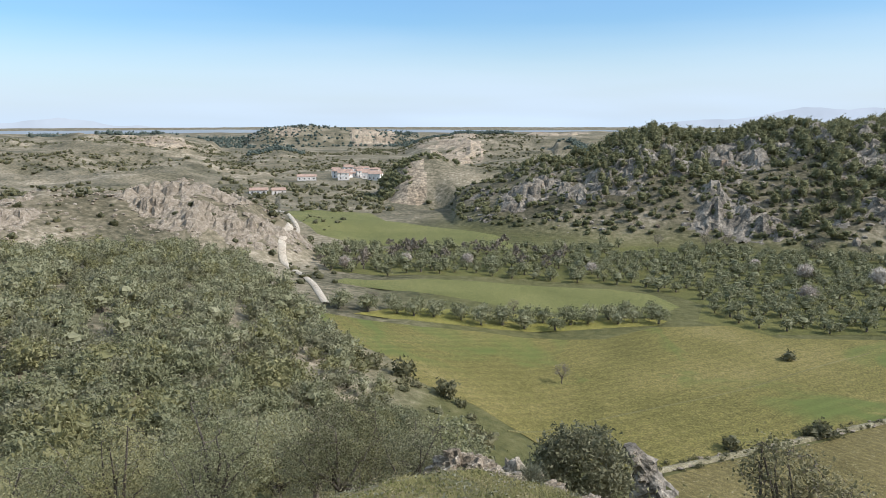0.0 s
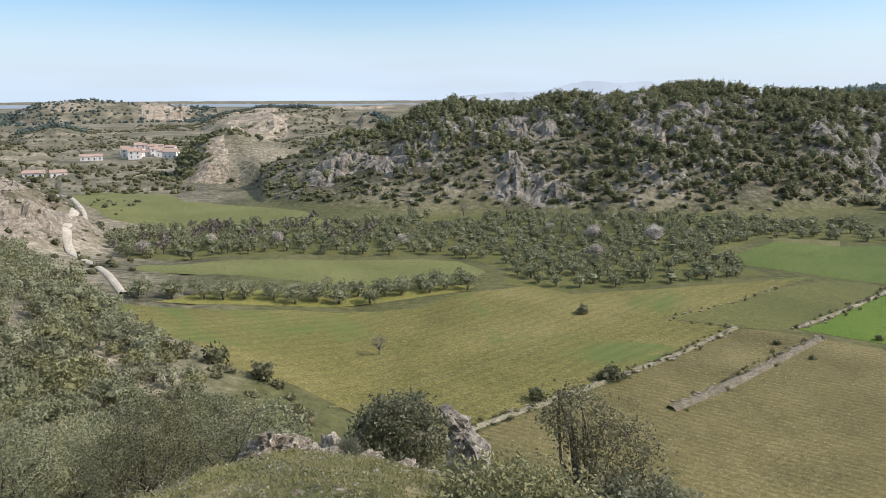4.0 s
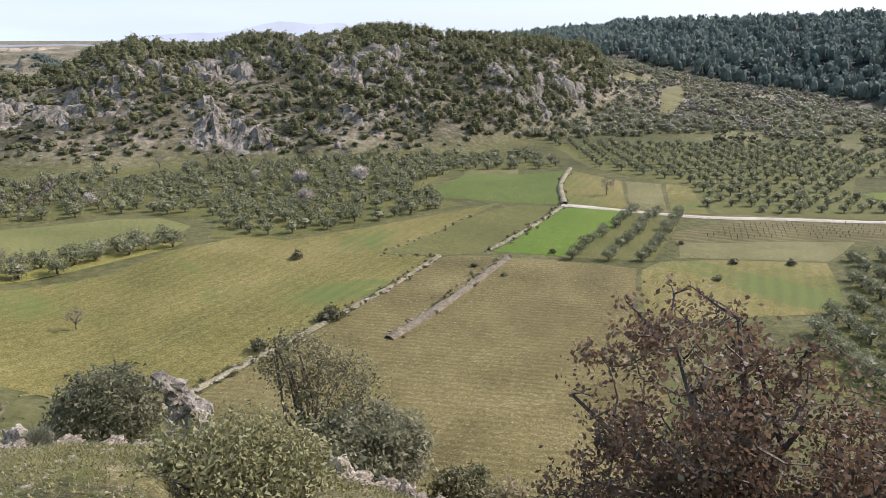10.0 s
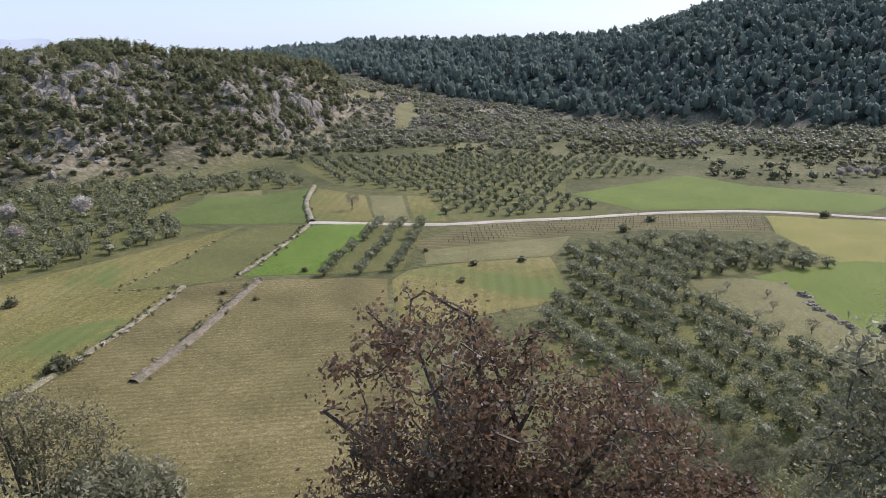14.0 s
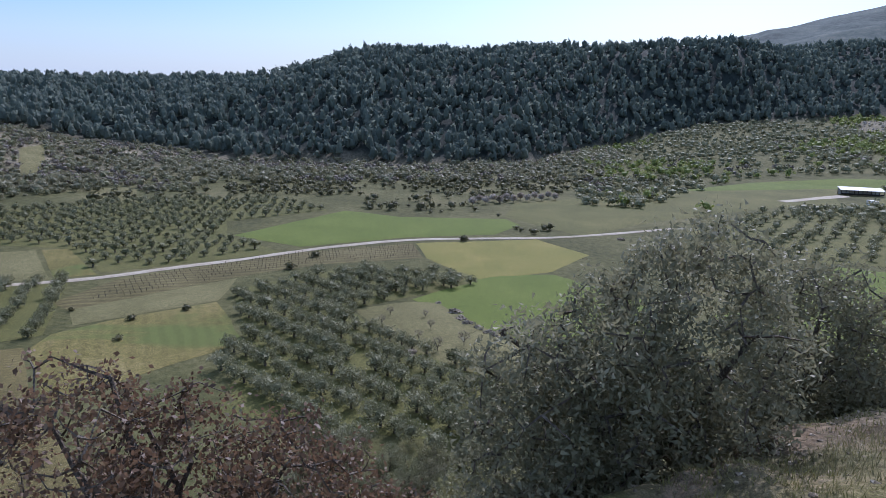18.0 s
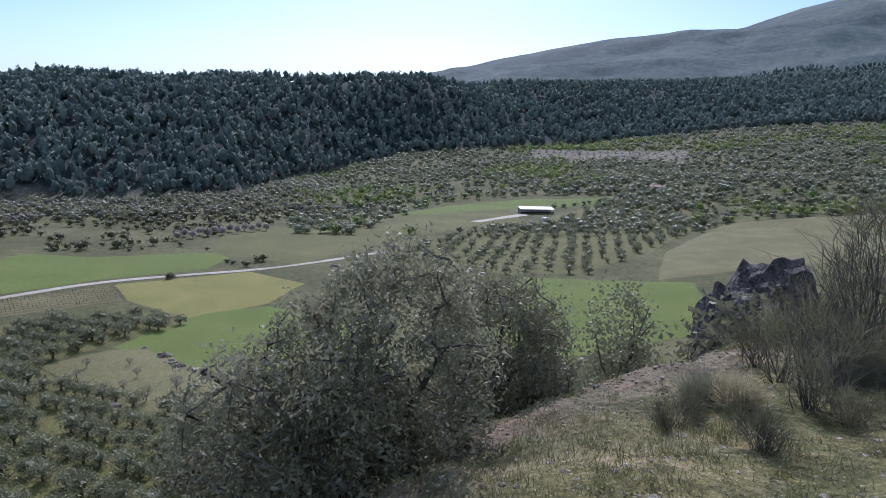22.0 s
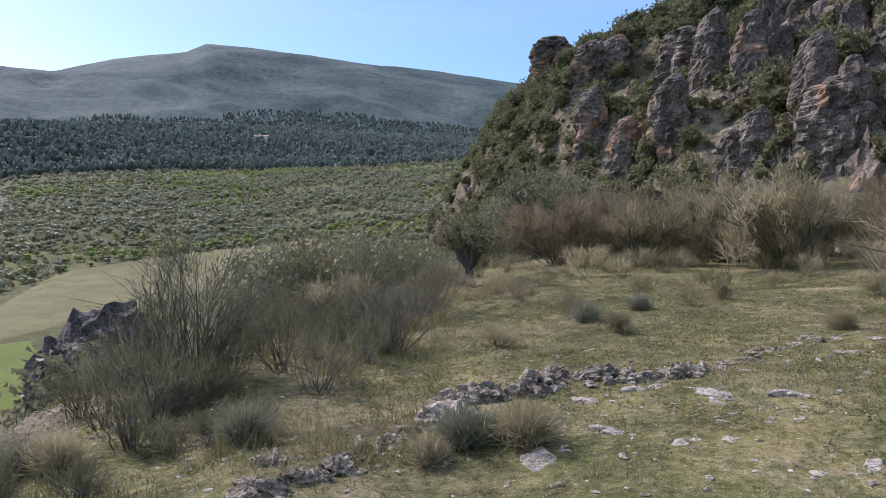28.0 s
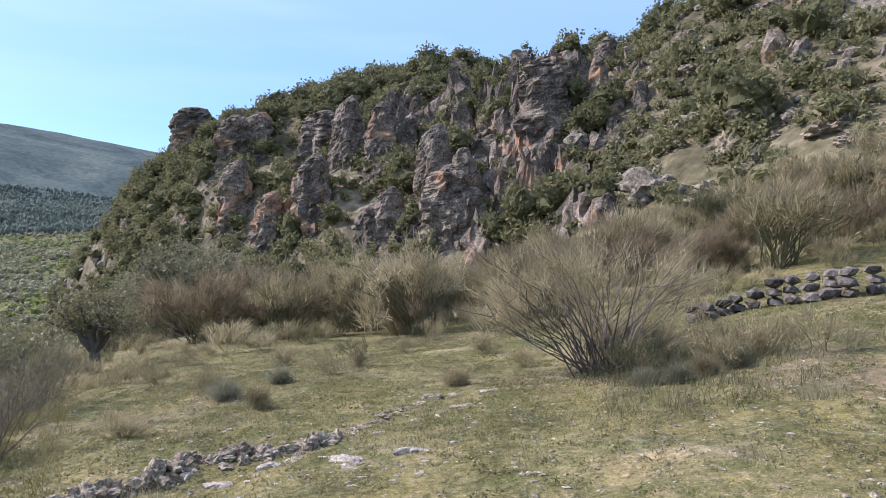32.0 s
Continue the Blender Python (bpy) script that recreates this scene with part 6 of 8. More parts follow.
def plant(name, label, category, az, r, wood, leafage, leaf_material, group="", bark=None, down=0.0):
    x, y = polar(az, r)
    ob = thing(name, label, category, (x, y, height(x, y) - down), group=group)
    part("trunk", mesh_of("trunk", *wood, [bark or BARK]), ob)
    part("crown", mesh_of("crown", *leafage, [leaf_material]), ob)
    return ob


def local(az, r, az2, r2, z):
    """A point at bearing az2, range r2 and height z over the eye, as seen from the foot of a thing at az, r."""
    x, y = polar(az, r)
    u, v = polar(az2, r2)
    return (u - x, v - y, z - height(x, y))


# the brown-leaved oak on the edge of the shelf
a_, r_ = 63.0, 5.6
w_, l_ = grown((0, 0, 0), [(*local(a_, r_, 58.5, 5.3, -2.6), 0.85, 1.0), (*local(a_, r_, 67, 5.3, -2.95), 0.8, 0.95), (*local(a_, r_, 60, 5.2, -3.7), 1.2, 0.9), (*local(a_, r_, 74, 5.5, -3.15), 0.85, 0.85), (*local(a_, r_, 80, 5.7, -3.8), 0.8, 0.75), (*local(a_, r_, 51, 5.2, -4.1), 0.8, 0.6)],
               40, 1500, 0.029, 28, 5, 0.11, 0.06, 1.6, True)
plant("oak_tree", "young oak with dry brown and green leaves on the ledge", "tree", a_, r_, w_, l_, DRY_LEAF)
# the dark holm oak beside it
a_, r_ = 103.0, 6.4
w_, l_ = grown((0, 0, 0), [(*local(a_, r_, 106, 6.1, -1.85), 0.85, 1.1), (*local(a_, r_, 100, 5.8, -2.35), 0.9, 1.1), (*local(a_, r_, 95, 5.5, -2.5), 0.75, 1.1), (*local(a_, r_, 104, 6.2, -3.5), 1.3, 1.3), (*local(a_, r_, 91, 5.3, -3.9), 0.9, 0.9)],
               26, 1500, 0.027, 50, 9, 0.12, 0.075, 2.1, False)
plant("holm_oak", "dark evergreen oak with glossy leaves below the ledge", "tree", a_, r_, w_, l_, OAK_LEAF)
a_, r_ = 112.0, 8.6
w_, l_ = grown((0, 0, 0), [(*local(a_, r_, 113.8, 8.4, -2.45), 0.95, 1.05), (*local(a_, r_, 115.6, 8.4, -3.6), 1.15, 1.1)], 12, 700, 0.03, 60, 13, 0.1, 0.09, 1.9, False)
plant("holm_oak", "round evergreen oak with dense small leaves", "tree", a_, r_, w_, l_, OAK_LEAF)
a_, r_ = 123.3, 15.0
w_, l_ = grown((0, 0, 0), [(*local(a_, r_, 123.3, 15, -3.6), 0.8, 1.0), (*local(a_, r_, 124.3, 15, -4.8), 0.9, 0.9)], 9, 160, 0.06, 22, 17, 0.07, 0.14)
plant("young_tree", "slender grey-green tree beyond the mound", "tree", a_, r_, w_, l_, OLIVE_LEAF)
a_, r_ = 119.5, 13.0
w_, l_ = grown((0, 0, 0), [(*local(a_, r_, 119.5, 13, -4.7), 0.7, 0.55)], 6, 90, 0.06, 24, 18, 0.05, 0.12)
plant("bush", "low dark green bush at the edge of the ledge", "bush", a_, r_, w_, l_, OAK_LEAF)

# bushes at the rim of the shelf
for az_, rr_, z_, rx_, rz_, tw_, leaf_, mat_, name_, label_, sd_ in (
        (21.0, 5.0, -3.27, 0.74, 0.52, 1300, 0.024, SLOPE_LEAF, "bush", "dense leafy shrub with dry tips on the rim", 21),
        (32.3, 10.4, -6.35, 1.0, 0.66, 420, 0.05, OAK_LEAF, "bush", "round dark green bush below the rim", 22),
        (11.5, 16.5, -8.2, 1.2, 1.0, 420, 0.06, OAK_LEAF, "bush", "broad dark bush beside the leaning rock", 23),
        (2.5, 18, -10.4, 1.3, 1.0, 220, 0.08, SCRUB_LEAF, "bush", "brownish bush below the rim", 24),
        (41.0, 10.0, -6.9, 0.5, 0.35, 70, 0.05, SCRUB_LEAF, "bush", "small greyish shrub under the ledge", 25),
        (45.0, 9.0, -6.4, 0.35, 0.25, 50, 0.045, BROOM_STEM, "bush", "small dry shrub under the ledge", 26),
        (51.5, 44, -34.5, 1.1, 0.9, 60, 0.10, SCRUB_LEAF, "bush", "small shrub on the lower slope", 27)):
    w_, l_ = grown((0, 0, 0), [(*local(az_, rr_, az_, rr_, z_), rx_, rz_)], 8, tw_, leaf_, 30, sd_, 0.05, 0.07 * (1 + rx_ * 0.4), 1.8, False)
    plant(name_, label_, "bush", az_, rr_, w_, l_, mat_)
# the half-bare almond tree
a_, r_ = 27.6, 11.5
w_, l_ = grown((0, 0, 0), [(*local(a_, r_, 26.4, 11.3, -5.2), 0.65, 0.6), (*local(a_, r_, 29.4, 11.3, -5.6), 0.75, 0.55)], 16, 420, 0.035, 12, 31, 0.08, 0.10)
plant("almond_tree", "half-bare almond tree with crooked branches", "tree", a_, r_, w_, l_, SCRUB_LEAF)

# trees of the wood on the near slope
LOBES = [(0, 0, 2.1, 1.35, 1.1), (0.7, 0.2, 1.7, 0.95, 0.9), (-0.6, 0.5, 1.5, 0.95, 0.85), (0.1, -0.7, 1.4, 0.9, 0.8)]
WOOD_LEAF = (OLIVE_LEAF, SLOPE_LEAF, SCRUB_LEAF, OLIVE_LEAF, SLOPE_LEAF, OAK_LEAF)
WOOD_LABEL = ("grey-green olive tree on the slope", "yellowish evergreen oak on the slope", "brownish shrub-like tree on the slope", "silvery olive tree with pale leaf tips on the slope", "yellowish-green oak on the slope", "dense dark evergreen oak on the slope")
WOOD_NEAR, WOOD_FAR = [], []
for s in range(6):
    w_, l_ = grown((0, 0, 0), LOBES, 9, 210, 0.036, 46, 40 + s, 0.10, 0.13, quad=False, bare=70)
    WOOD_NEAR.append((mesh_of("trunk", *w_, [BARK]), mesh_of("crown", *l_, [WOOD_LEAF[s]])))
    w_, l_ = grown((0, 0, 0), LOBES, 7, 130, 0.085, 20, 46 + s, 0.10, 0.15, quad=False, bare=20)
    WOOD_FAR.append((mesh_of("trunk", *w_, [BARK]), mesh_of("crown", *l_, [WOOD_LEAF[s]])))
near_wood = np.concatenate([slope[~far_off], scattered(-44, 9, 13, 46, 1500, rng)])
near_wood = near_wood[under_line(near_wood, 3.5) & (np.hypot(near_wood[:, 0], near_wood[:, 1]) > 13.5)]
taken = []
for x, y in near_wood:
    if all((x - u) ** 2 + (y - v) ** 2 > 2.5 ** 2 for u, v in taken):
        taken.append((x, y))
near_wood = np.array(taken)
for k, (x, y, z, s, a, st) in enumerate(spots(near_wood, rng, 0.75, 1.2, 0.15)):
    kind_ = (k * 7 + int(abs(x))) % 6
    ob = thing("slope_tree", WOOD_LABEL[kind_], "tree", (x, y, z), a, s, "trees on the slope")
    tree_ = (WOOD_NEAR if math.hypot(x, y) < 24 else WOOD_FAR)[kind_]
    part("trunk", tree_[0], ob)
    part("crown", tree_[1], ob)

lower = scattered(73, 98, 26, 78, 260, rng, lambda x, y, az, r: np.where(inside([(97, -12), (76, -6), (78, 20), (96, 40), (60, 40), (20, 12), (24, -4), (70, -14)], x, y), 0.8, 0))
for k, (x, y, z, s, a, st) in enumerate(spots(lower, rng, 0.7, 1.25, 0.15)):
    kind_ = (0, 3, 5, 0, 4, 2)[k % 6]
    ob = thing("slope_tree", WOOD_LABEL[kind_], "tree", (x, y, z), a, s, "trees on the lower slope")
    part("trunk", WOOD_FAR[kind_][0], ob)
    part("crown", WOOD_FAR[kind_][1], ob)


# ---- broom ----
def broom_lobes(h, spread, seed):
    """Uneven clumps that make up a broom bush: centre, radius, half height."""
    rng_ = np.random.RandomState(seed)
    n = rng_.randint(6, 10)
    a = rng_.uniform(0, 6.283, n)
    q = spread * np.sqrt(rng_.uniform(0, 0.6, n))
    z = h * rng_.uniform(0.35, 0.78, n) * (1 - 0.35 * q / spread)
    return np.stack([np.cos(a) * q, np.sin(a) * q, z, spread * rng_.uniform(0.24, 0.46, n), h * rng_.uniform(0.16, 0.32, n)], 1)


def broom(h, spread, stems, seed, thick=0.012, droop=0.0, forks=3):
    """Many thin crooked stems out of one foot into the clumps, forking upwards."""
    rng_ = np.random.RandomState(seed)
    lobes = broom_lobes(h, spread, seed)
    out = []
    for c in range(stems):
        k = lobes[c % len(lobes)]
        d = rng_.normal(size=3) * (0.5, 0.5, 0.6)
        tip = k[:3] + d * k[[3, 3, 4]] + (0, 0, 0.3 * k[4] - droop * math.hypot(k[0], k[1]))
        foot = np.array((rng_.normal() * 0.1 * spread, rng_.normal() * 0.1 * spread, -0.1))
        bow = rng_.normal(size=3) * 0.09 * h
        p = [foot, foot + (tip - foot) * 0.3 + bow * 0.7 + (0, 0, 0.06 * h), foot + (tip - foot) * 0.68 + bow + (0, 0, 0.05 * h), tip]
        out.append(tube(p, (thick, thick * 0.8, thick * 0.5, thick * 0.2), 3))
        for _f in range(forks):
            u = rng_.uniform(0.25, 0.95)
            b = p[1] + (p[3] - p[1]) * u
            e = b + (np.array((tip[0] - foot[0], tip[1] - foot[1], 0)) * 0.3 + np.array((rng_.normal() * 0.28, rng_.normal() * 0.28, rng_.uniform(0.2, 0.6))) * h * 0.32)
            out.append(tube([b, (b + e) / 2 + rng_.normal(size=3) * 0.03, e], (thick * 0.45, thick * 0.32, thick * 0.12), 3))
    return joined(out)


def broom_twigs(h, spread, count, seed, size=0.22, width=0.006):
    """The fine sprays of a broom, in tufts through its clumps."""
    lobes = broom_lobes(h, spread, seed)
    rng_ = np.random.RandomState(seed + 40)
    tuft = max(8, count // 14)
    pick = rng_.randint(0, len(lobes), tuft)
    d = rng_.normal(size=(tuft, 3))
    d /= np.linalg.norm(d, axis=1)[:, None]
    centre = lobes[pick, :3] + d * lobes[pick][:, [3, 3, 4]] * rng_.uniform(0.2, 1.0, (tuft, 1))
    lean = np.stack([centre[:, 0] / spread * 0.55, centre[:, 1] / spread * 0.55, np.full(tuft, 0.75)], 1) + rng_.normal(size=(tuft, 3)) * 0.3
    k = rng_.randint(0, tuft, count)
    p = centre[k] + rng_.normal(size=(count, 3)) * size * 0.22 - lean[k] * size * 0.3
    p[:, 2] = np.abs(p[:, 2])
    d = lean[k] + rng_.normal(size=(count, 3)) * 0.36
    d /= np.linalg.norm(d, axis=1)[:, None]
    e = np.cross(d, rng_.normal(size=(count, 3)))
    e /= np.linalg.norm(e, axis=1)[:, None]
    s = size * rng_.uniform(0.5, 1.6, (count, 1))
    v = np.stack([p - e * width, p + e * width, p + d * s], 1).reshape(-1, 3)
    k = np.arange(count) * 3
    return v, np.stack([k, k + 1, k + 2], 1)


def broom_bush(az, r, h, spread, stems, seed, label, sprays=2500, thick=0.012, droop=0.0, size=0.22, width=0.006):
    x, y = polar(az, r)
    ob = thing("broom_bush", label, "bush", (x, y, height(x, y)), group="broom bushes")
    part("branchwork", mesh_of("branchwork", *broom(h, spread, stems, seed, thick, droop), [BARK if thick > 0.014 or az < 160 else BROOM_STEM]), ob)
    part("foliage", mesh_of("foliage", *broom_twigs(h, spread, sprays if az > 160 else int(sprays * 0.55), seed, size, width), [BROOM_DARK if az < 160 else BROOM_STEM]), ob)


THICKET = []
for s in range(6):
    THICKET.append((mesh_of("branchwork", *broom(2.45, 1.9, 46, 500 + s, 0.022, 0.05, 4), [BROOM_STEM if s % 2 else BROOM_DARK]), mesh_of("foliage", *broom_twigs(2.45, 1.9, 2600, 500 + s, 0.36, 0.012), [(BROOM_STEM, BROOM_RED, BROOM_STEM, BROOM_DARK, BROOM_RED, BROOM_STEM)[s % 6]])))


broom_bush(140.3, 8.4, 2.1, 0.9, 90, 101, "tall upright broom bush with bare green stems", 1500, 0.008, 0, 0.3, 0.004)
broom_bush(137.0, 9.3, 1.5, 0.6, 50, 102, "slender broom bush beside the taller one", 900, 0.007, 0, 0.25, 0.004)
broom_bush(139.2, 8.0, 0.75, 0.65, 50, 107, "dark low broom at the foot of the tall one", 1600, 0.006, 0, 0.2, 0.004)
broom_bush(155.6, 9.6, 1.25, 0.8, 80, 103, "wispy grey broom bush on the shelf", 1000, 0.007, 0, 0.25, 0.004)
broom_bush(151.0, 10.2, 1.0, 0.7, 60, 104, "wispy grey broom bush on the shelf", 900, 0.007, 0, 0.22, 0.004)
broom_bush(157.8, 13.5, 1.5, 0.9, 50, 105, "grey-brown broom bush on the shelf", 1100, 0.008, 0, 0.26, 0.005)
broom_bush(153.5, 15.5, 1.7, 1.2, 50, 108, "brownish broom bush on the shelf", 1400, 0.008, 0, 0.28, 0.006)
broom_bush(198.8, 11.2, 2.35, 2.0, 70, 106, "large spreading broom with thick bare stems", 4200, 0.0145, 0.12, 0.3, 0.0045)
for k in range(66):
    az_ = 168 + 0.86 * k + rng.uniform(-0.9, 0.9)
    rr_ = rng.uniform(22, 46) if k % 3 else rng.uniform(30, 54)
    x, y = polar(az_, rr_)
    ob = thing("broom_bush", "tan and brown broom bush in a thicket below the cliff", "bush", (x, y, height(x, y) - 0.05), rng.uniform(0, 6), rng.uniform(0.85, 1.45), "broom thicket")
    part("branchwork", THICKET[k % 6][0], ob)
    part("foliage", THICKET[k % 6][1], ob)
for az_, rr_, h_ in ((178.3, 13.4, 0.6), (180.5, 14.5, 0.4), (169.3, 12.2, 0.45), (172.8, 10.3, 0.32), (163.7, 9.6, 0.35), (175, 16, 0.5), (186, 20, 0.7), (129, 6.2, 0.3), (133.6, 5.3, 0.34), (127.5, 5.8, 0.3), (144.9, 6.2, 0.3), (142.3, 6.0, 0.34), (139, 6.4, 0.4), (149.6, 9.0, 0.4), (165.8, 14.5, 0.5), (167.2, 18, 0.6), (190.5, 15, 0.5), (193.5, 12.8, 0.45), (201.5, 10.8, 0.5), (204, 12, 0.5), (184, 16.5, 0.45)):
    broom_bush(az_, rr_, h_, h_ * 0.8, 60, int(az_ * 10), "small tuft of dry broom in the grass", 700, 0.003, 0, 0.13, 0.003)

# the olive tree at the end of the shelf and the dark trees behind it
a_, r_ = 161.4, 20.6
w_, l_ = grown((0, 0, 0), [(0.25, 0, 1.6, 0.8, 0.45), (-0.7, 0.2, 1.25, 0.55, 0.38), (0.8, -0.2, 1.2, 0.5, 0.38), (-0.2, -0.3, 1.7, 0.5, 0.35)], 18, 190, 0.05, 20, 61, 0.15, 0.13)
plant("olive_tree", "old olive tree with a leaning dark trunk", "tree", a_, r_, w_, l_, SCRUB_LEAF, "olives on the shelf")
for az_, rr_, sd_ in ((166.8, 40, 62), (169.5, 44, 63), (164, 46, 64)):
    w_, l_ = grown((0, 0, 0), [(0, 0, 2.8, 2.2, 2.0), (1.2, 0.5, 2.0, 1.7, 1.5)], 10, 300, 0.12, 22, sd_, 0.2, 0.25, quad=False)
    plant("evergreen_oak", "dark bushy evergreen oak under the cliff", "tree", az_, rr_, w_, l_, OAK_LEAF)

# ---- rocks close by ----
def stone(az, r, w, seed, label, mat, tall=1.0, sink=0.1, shapes=STONES, turn=0.0, name="rock", group="rocks on the shelf", lean=(0, 0), level=None):
    x, y = polar(az, r)
    shape = rock_shape(seed, tall, 0.42, 3) if level else shapes[seed % len(shapes)]
    ob = solo(name, mesh_of(name, *shape, [mat]), label, "rock", group)
    ob.matrix_basis = Matrix.LocRotScale((x, y, height(x, y) - sink), Euler((lean[0], lean[1], turn)), (w, w, w * (1 if level else tall)))
    return ob


# grey-green bushes below the edge of the shelf, and low dry brush in front of the thicket
EDGE = [(mesh_of("trunk", *w_, [BARK]), mesh_of("crown", *l_, [m_])) for (w_, l_), m_ in ((grown((0, 0, 0), [(0, 0, 1.3, 1.2, 0.9), (0.8, 0.3, 1.0, 0.9, 0.7), (-0.6, -0.4, 0.9, 0.9, 0.7)], 6, 130, 0.09, 12, 640 + k, 0.08, 0.18, quad=False, bare=12), (OLIVE_LEAF, OAK_LEAF, SCRUB_LEAF)[k]) for k in range(3))]
edge_xy = np.concatenate([scattered(139, 165, 22, 62, 90, rng, lambda x, y, az, r: np.where(r > table(SHELF, az, 1) + 0.5, 0.9, 0)), scattered(118, 141, 16, 44, 26, rng, lambda x, y, az, r: np.where(r > table(SHELF, az, 1) + 6, 0.9, 0))])
for k, (x, y, z, s, a, st) in enumerate(spots(edge_xy, rng, 0.7, 1.25, 0.1)):
    ob = thing("bush", ("grey-green olive bush below the shelf", "dark evergreen bush below the shelf", "brownish leafy bush below the shelf")[k % 3], "bush", (x, y, z), a, s, "bushes below the shelf")
    part("trunk", EDGE[k % 3][0], ob)
    part("crown", EDGE[k % 3][1], ob)
BRUSH = [mesh_of("dry_brush", *joined([broom(0.8, 0.75, 12, 560 + s, 0.006, 0, 1), broom_twigs(0.8, 0.75, 600, 560 + s, 0.2, 0.007)]), [(BROOM_STEM, SCRUB_LEAF, BROOM_STEM)[s]]) for s in range(3)]
brush_xy = np.concatenate([scattered(166, 224, 16, 27, 110, rng, lambda x, y, az, r: np.clip((r - 14) / 12, 0, 1)), scattered(200, 226, 24, 46, 60, rng), scattered(140, 165, 14, 30, 50, rng, lambda x, y, az, r: np.where(r < table(SHELF, az, 1) + 2, 0.8, 0)), scattered(200, 214, 9, 13, 12, rng)])
for k, (x, y, z, s, a, st) in enumerate(spots(brush_xy, rng, 0.5, 1.3, 0.03)):
    ob = solo("dry_brush", BRUSH[k % 3], ("low tangle of dry tan brush", "low tangle of greenish brush", "low tangle of dry brown brush")[k % 3], "bush", "low brush")
    ob.matrix_basis = Matrix.LocRotScale((x, y, z), Euler((0, 0, a)), (s, s, s))
# bushes on the rim of the shelf, wisps and tall grass round the brooms
for k, az_ in enumerate((146.2, 147.6, 148.8, 150.0, 151.2, 152.4, 153.6, 154.8, 156.2, 157.6, 159.0, 163.2, 164.8)):
    x, y = polar(az_, float(table(SHELF, az_, 1)) - 0.5 + 2.0 * math.sin(k * 2.1))
    ob = thing("bush", ("grey-green olive bush at the edge of the shelf", "dark evergreen bush at the edge of the shelf", "brownish leafy bush at the edge of the shelf")[k % 3], "bush", (x, y, height(x, y) - 0.1), k, 0.75 + 0.3 * math.sin(k * 1.3) ** 2, "bushes at the edge")
    part("trunk", EDGE[k % 3][0], ob)
    part("crown", EDGE[k % 3][1], ob)
for k, (az_, rr_, h_, w_) in enumerate(((134.5, 7.6, 0.9, 0.4), (135.8, 10.5, 1.2, 0.6), (141.8, 9.4, 1.5, 0.6), (143.2, 8.2, 1.1, 0.5), (138.2, 7.2, 1.2, 0.45), (145.5, 9.8, 0.9, 0.6), (147.6, 11.5, 1.2, 0.7), (149.4, 13, 1.3, 0.8), (153.0, 11.6, 1.1, 0.6), (145.0, 12.5, 1.0, 0.7), (136.4, 6.6, 0.7, 0.4), (133.0, 8.6, 0.8, 0.5), (150, 7.4, 1.0, 0.6), (147, 8.4, 1.1, 0.6), (153.6, 8.7, 1.0, 0.7), (156.8, 11.5, 1.2, 0.8), (159, 15, 1.2, 0.8), (149, 16, 1.4, 0.9))):
    broom_bush(az_, rr_, h_, w_, 26, 800 + k, "wispy half-bare broom with dark twigs", 500, 0.006, 0, 0.24, 0.0035)


def tall_grass(az0, az1, r0, r1, tufts_, seed, blade, mat, name, label):
    rng_ = np.random.RandomState(seed)
    xy = scattered(az0, az1, r0, r1, tufts_, rng_, lambda x, y, az, r: np.where(r < table(SHELF, az, 1) + 0.5, np.clip(0.6 + vnoise(x, y, 2.2, 97), 0, 1), 0))
    xy = np.repeat(xy, 34, 0) + rng_.normal(size=(len(xy) * 34, 2)) * 0.09
    n = len(xy)
    base = np.c_[xy, land(xy[:, 0], xy[:, 1])[0] - 0.01]
    a, h = rng_.uniform(0, 6.283, n), blade * rng_.uniform(0.4, 1.3, n)
    tip = base + np.stack([np.cos(a) * h * 0.55, np.sin(a) * h * 0.55, h * 0.9], 1)
    side = np.stack([-np.sin(a), np.cos(a), 0 * a], 1) * 0.004
    v = np.stack([base - side, base + side, tip], 1).reshape(-1, 3)
    k = np.arange(n) * 3
    solo(name, mesh_of(name, v, np.stack([k, k + 1, k + 2], 1), [mat]), label, "grass", kind="stuff")


tall_grass(126, 160, 5, 18, 1500, 31, 0.22, GRASS_BLADE, "tall_grass", "tufts of taller green grass round the brooms")
tall_grass(124, 222, 4.5, 20, 520, 32, 0.14, BROOM_STEM, "dry_grass", "tufts of dry pale grass in the turf")
tall_grass(198, 214, 8, 13, 160, 33, 0.22, SCRUB_LEAF, "weedy_grass", "weedy grass round the large broom")
tall_grass(106, 138, 3.3, 9, 420, 34, 0.06, GRASS_BLADE, "mound_grass", "short rough grass on the mound")
tall_grass(106, 138, 3.3, 9, 160, 35, 0.1, SCRUB_LEAF, "mound_weeds", "dark weeds on the mound")


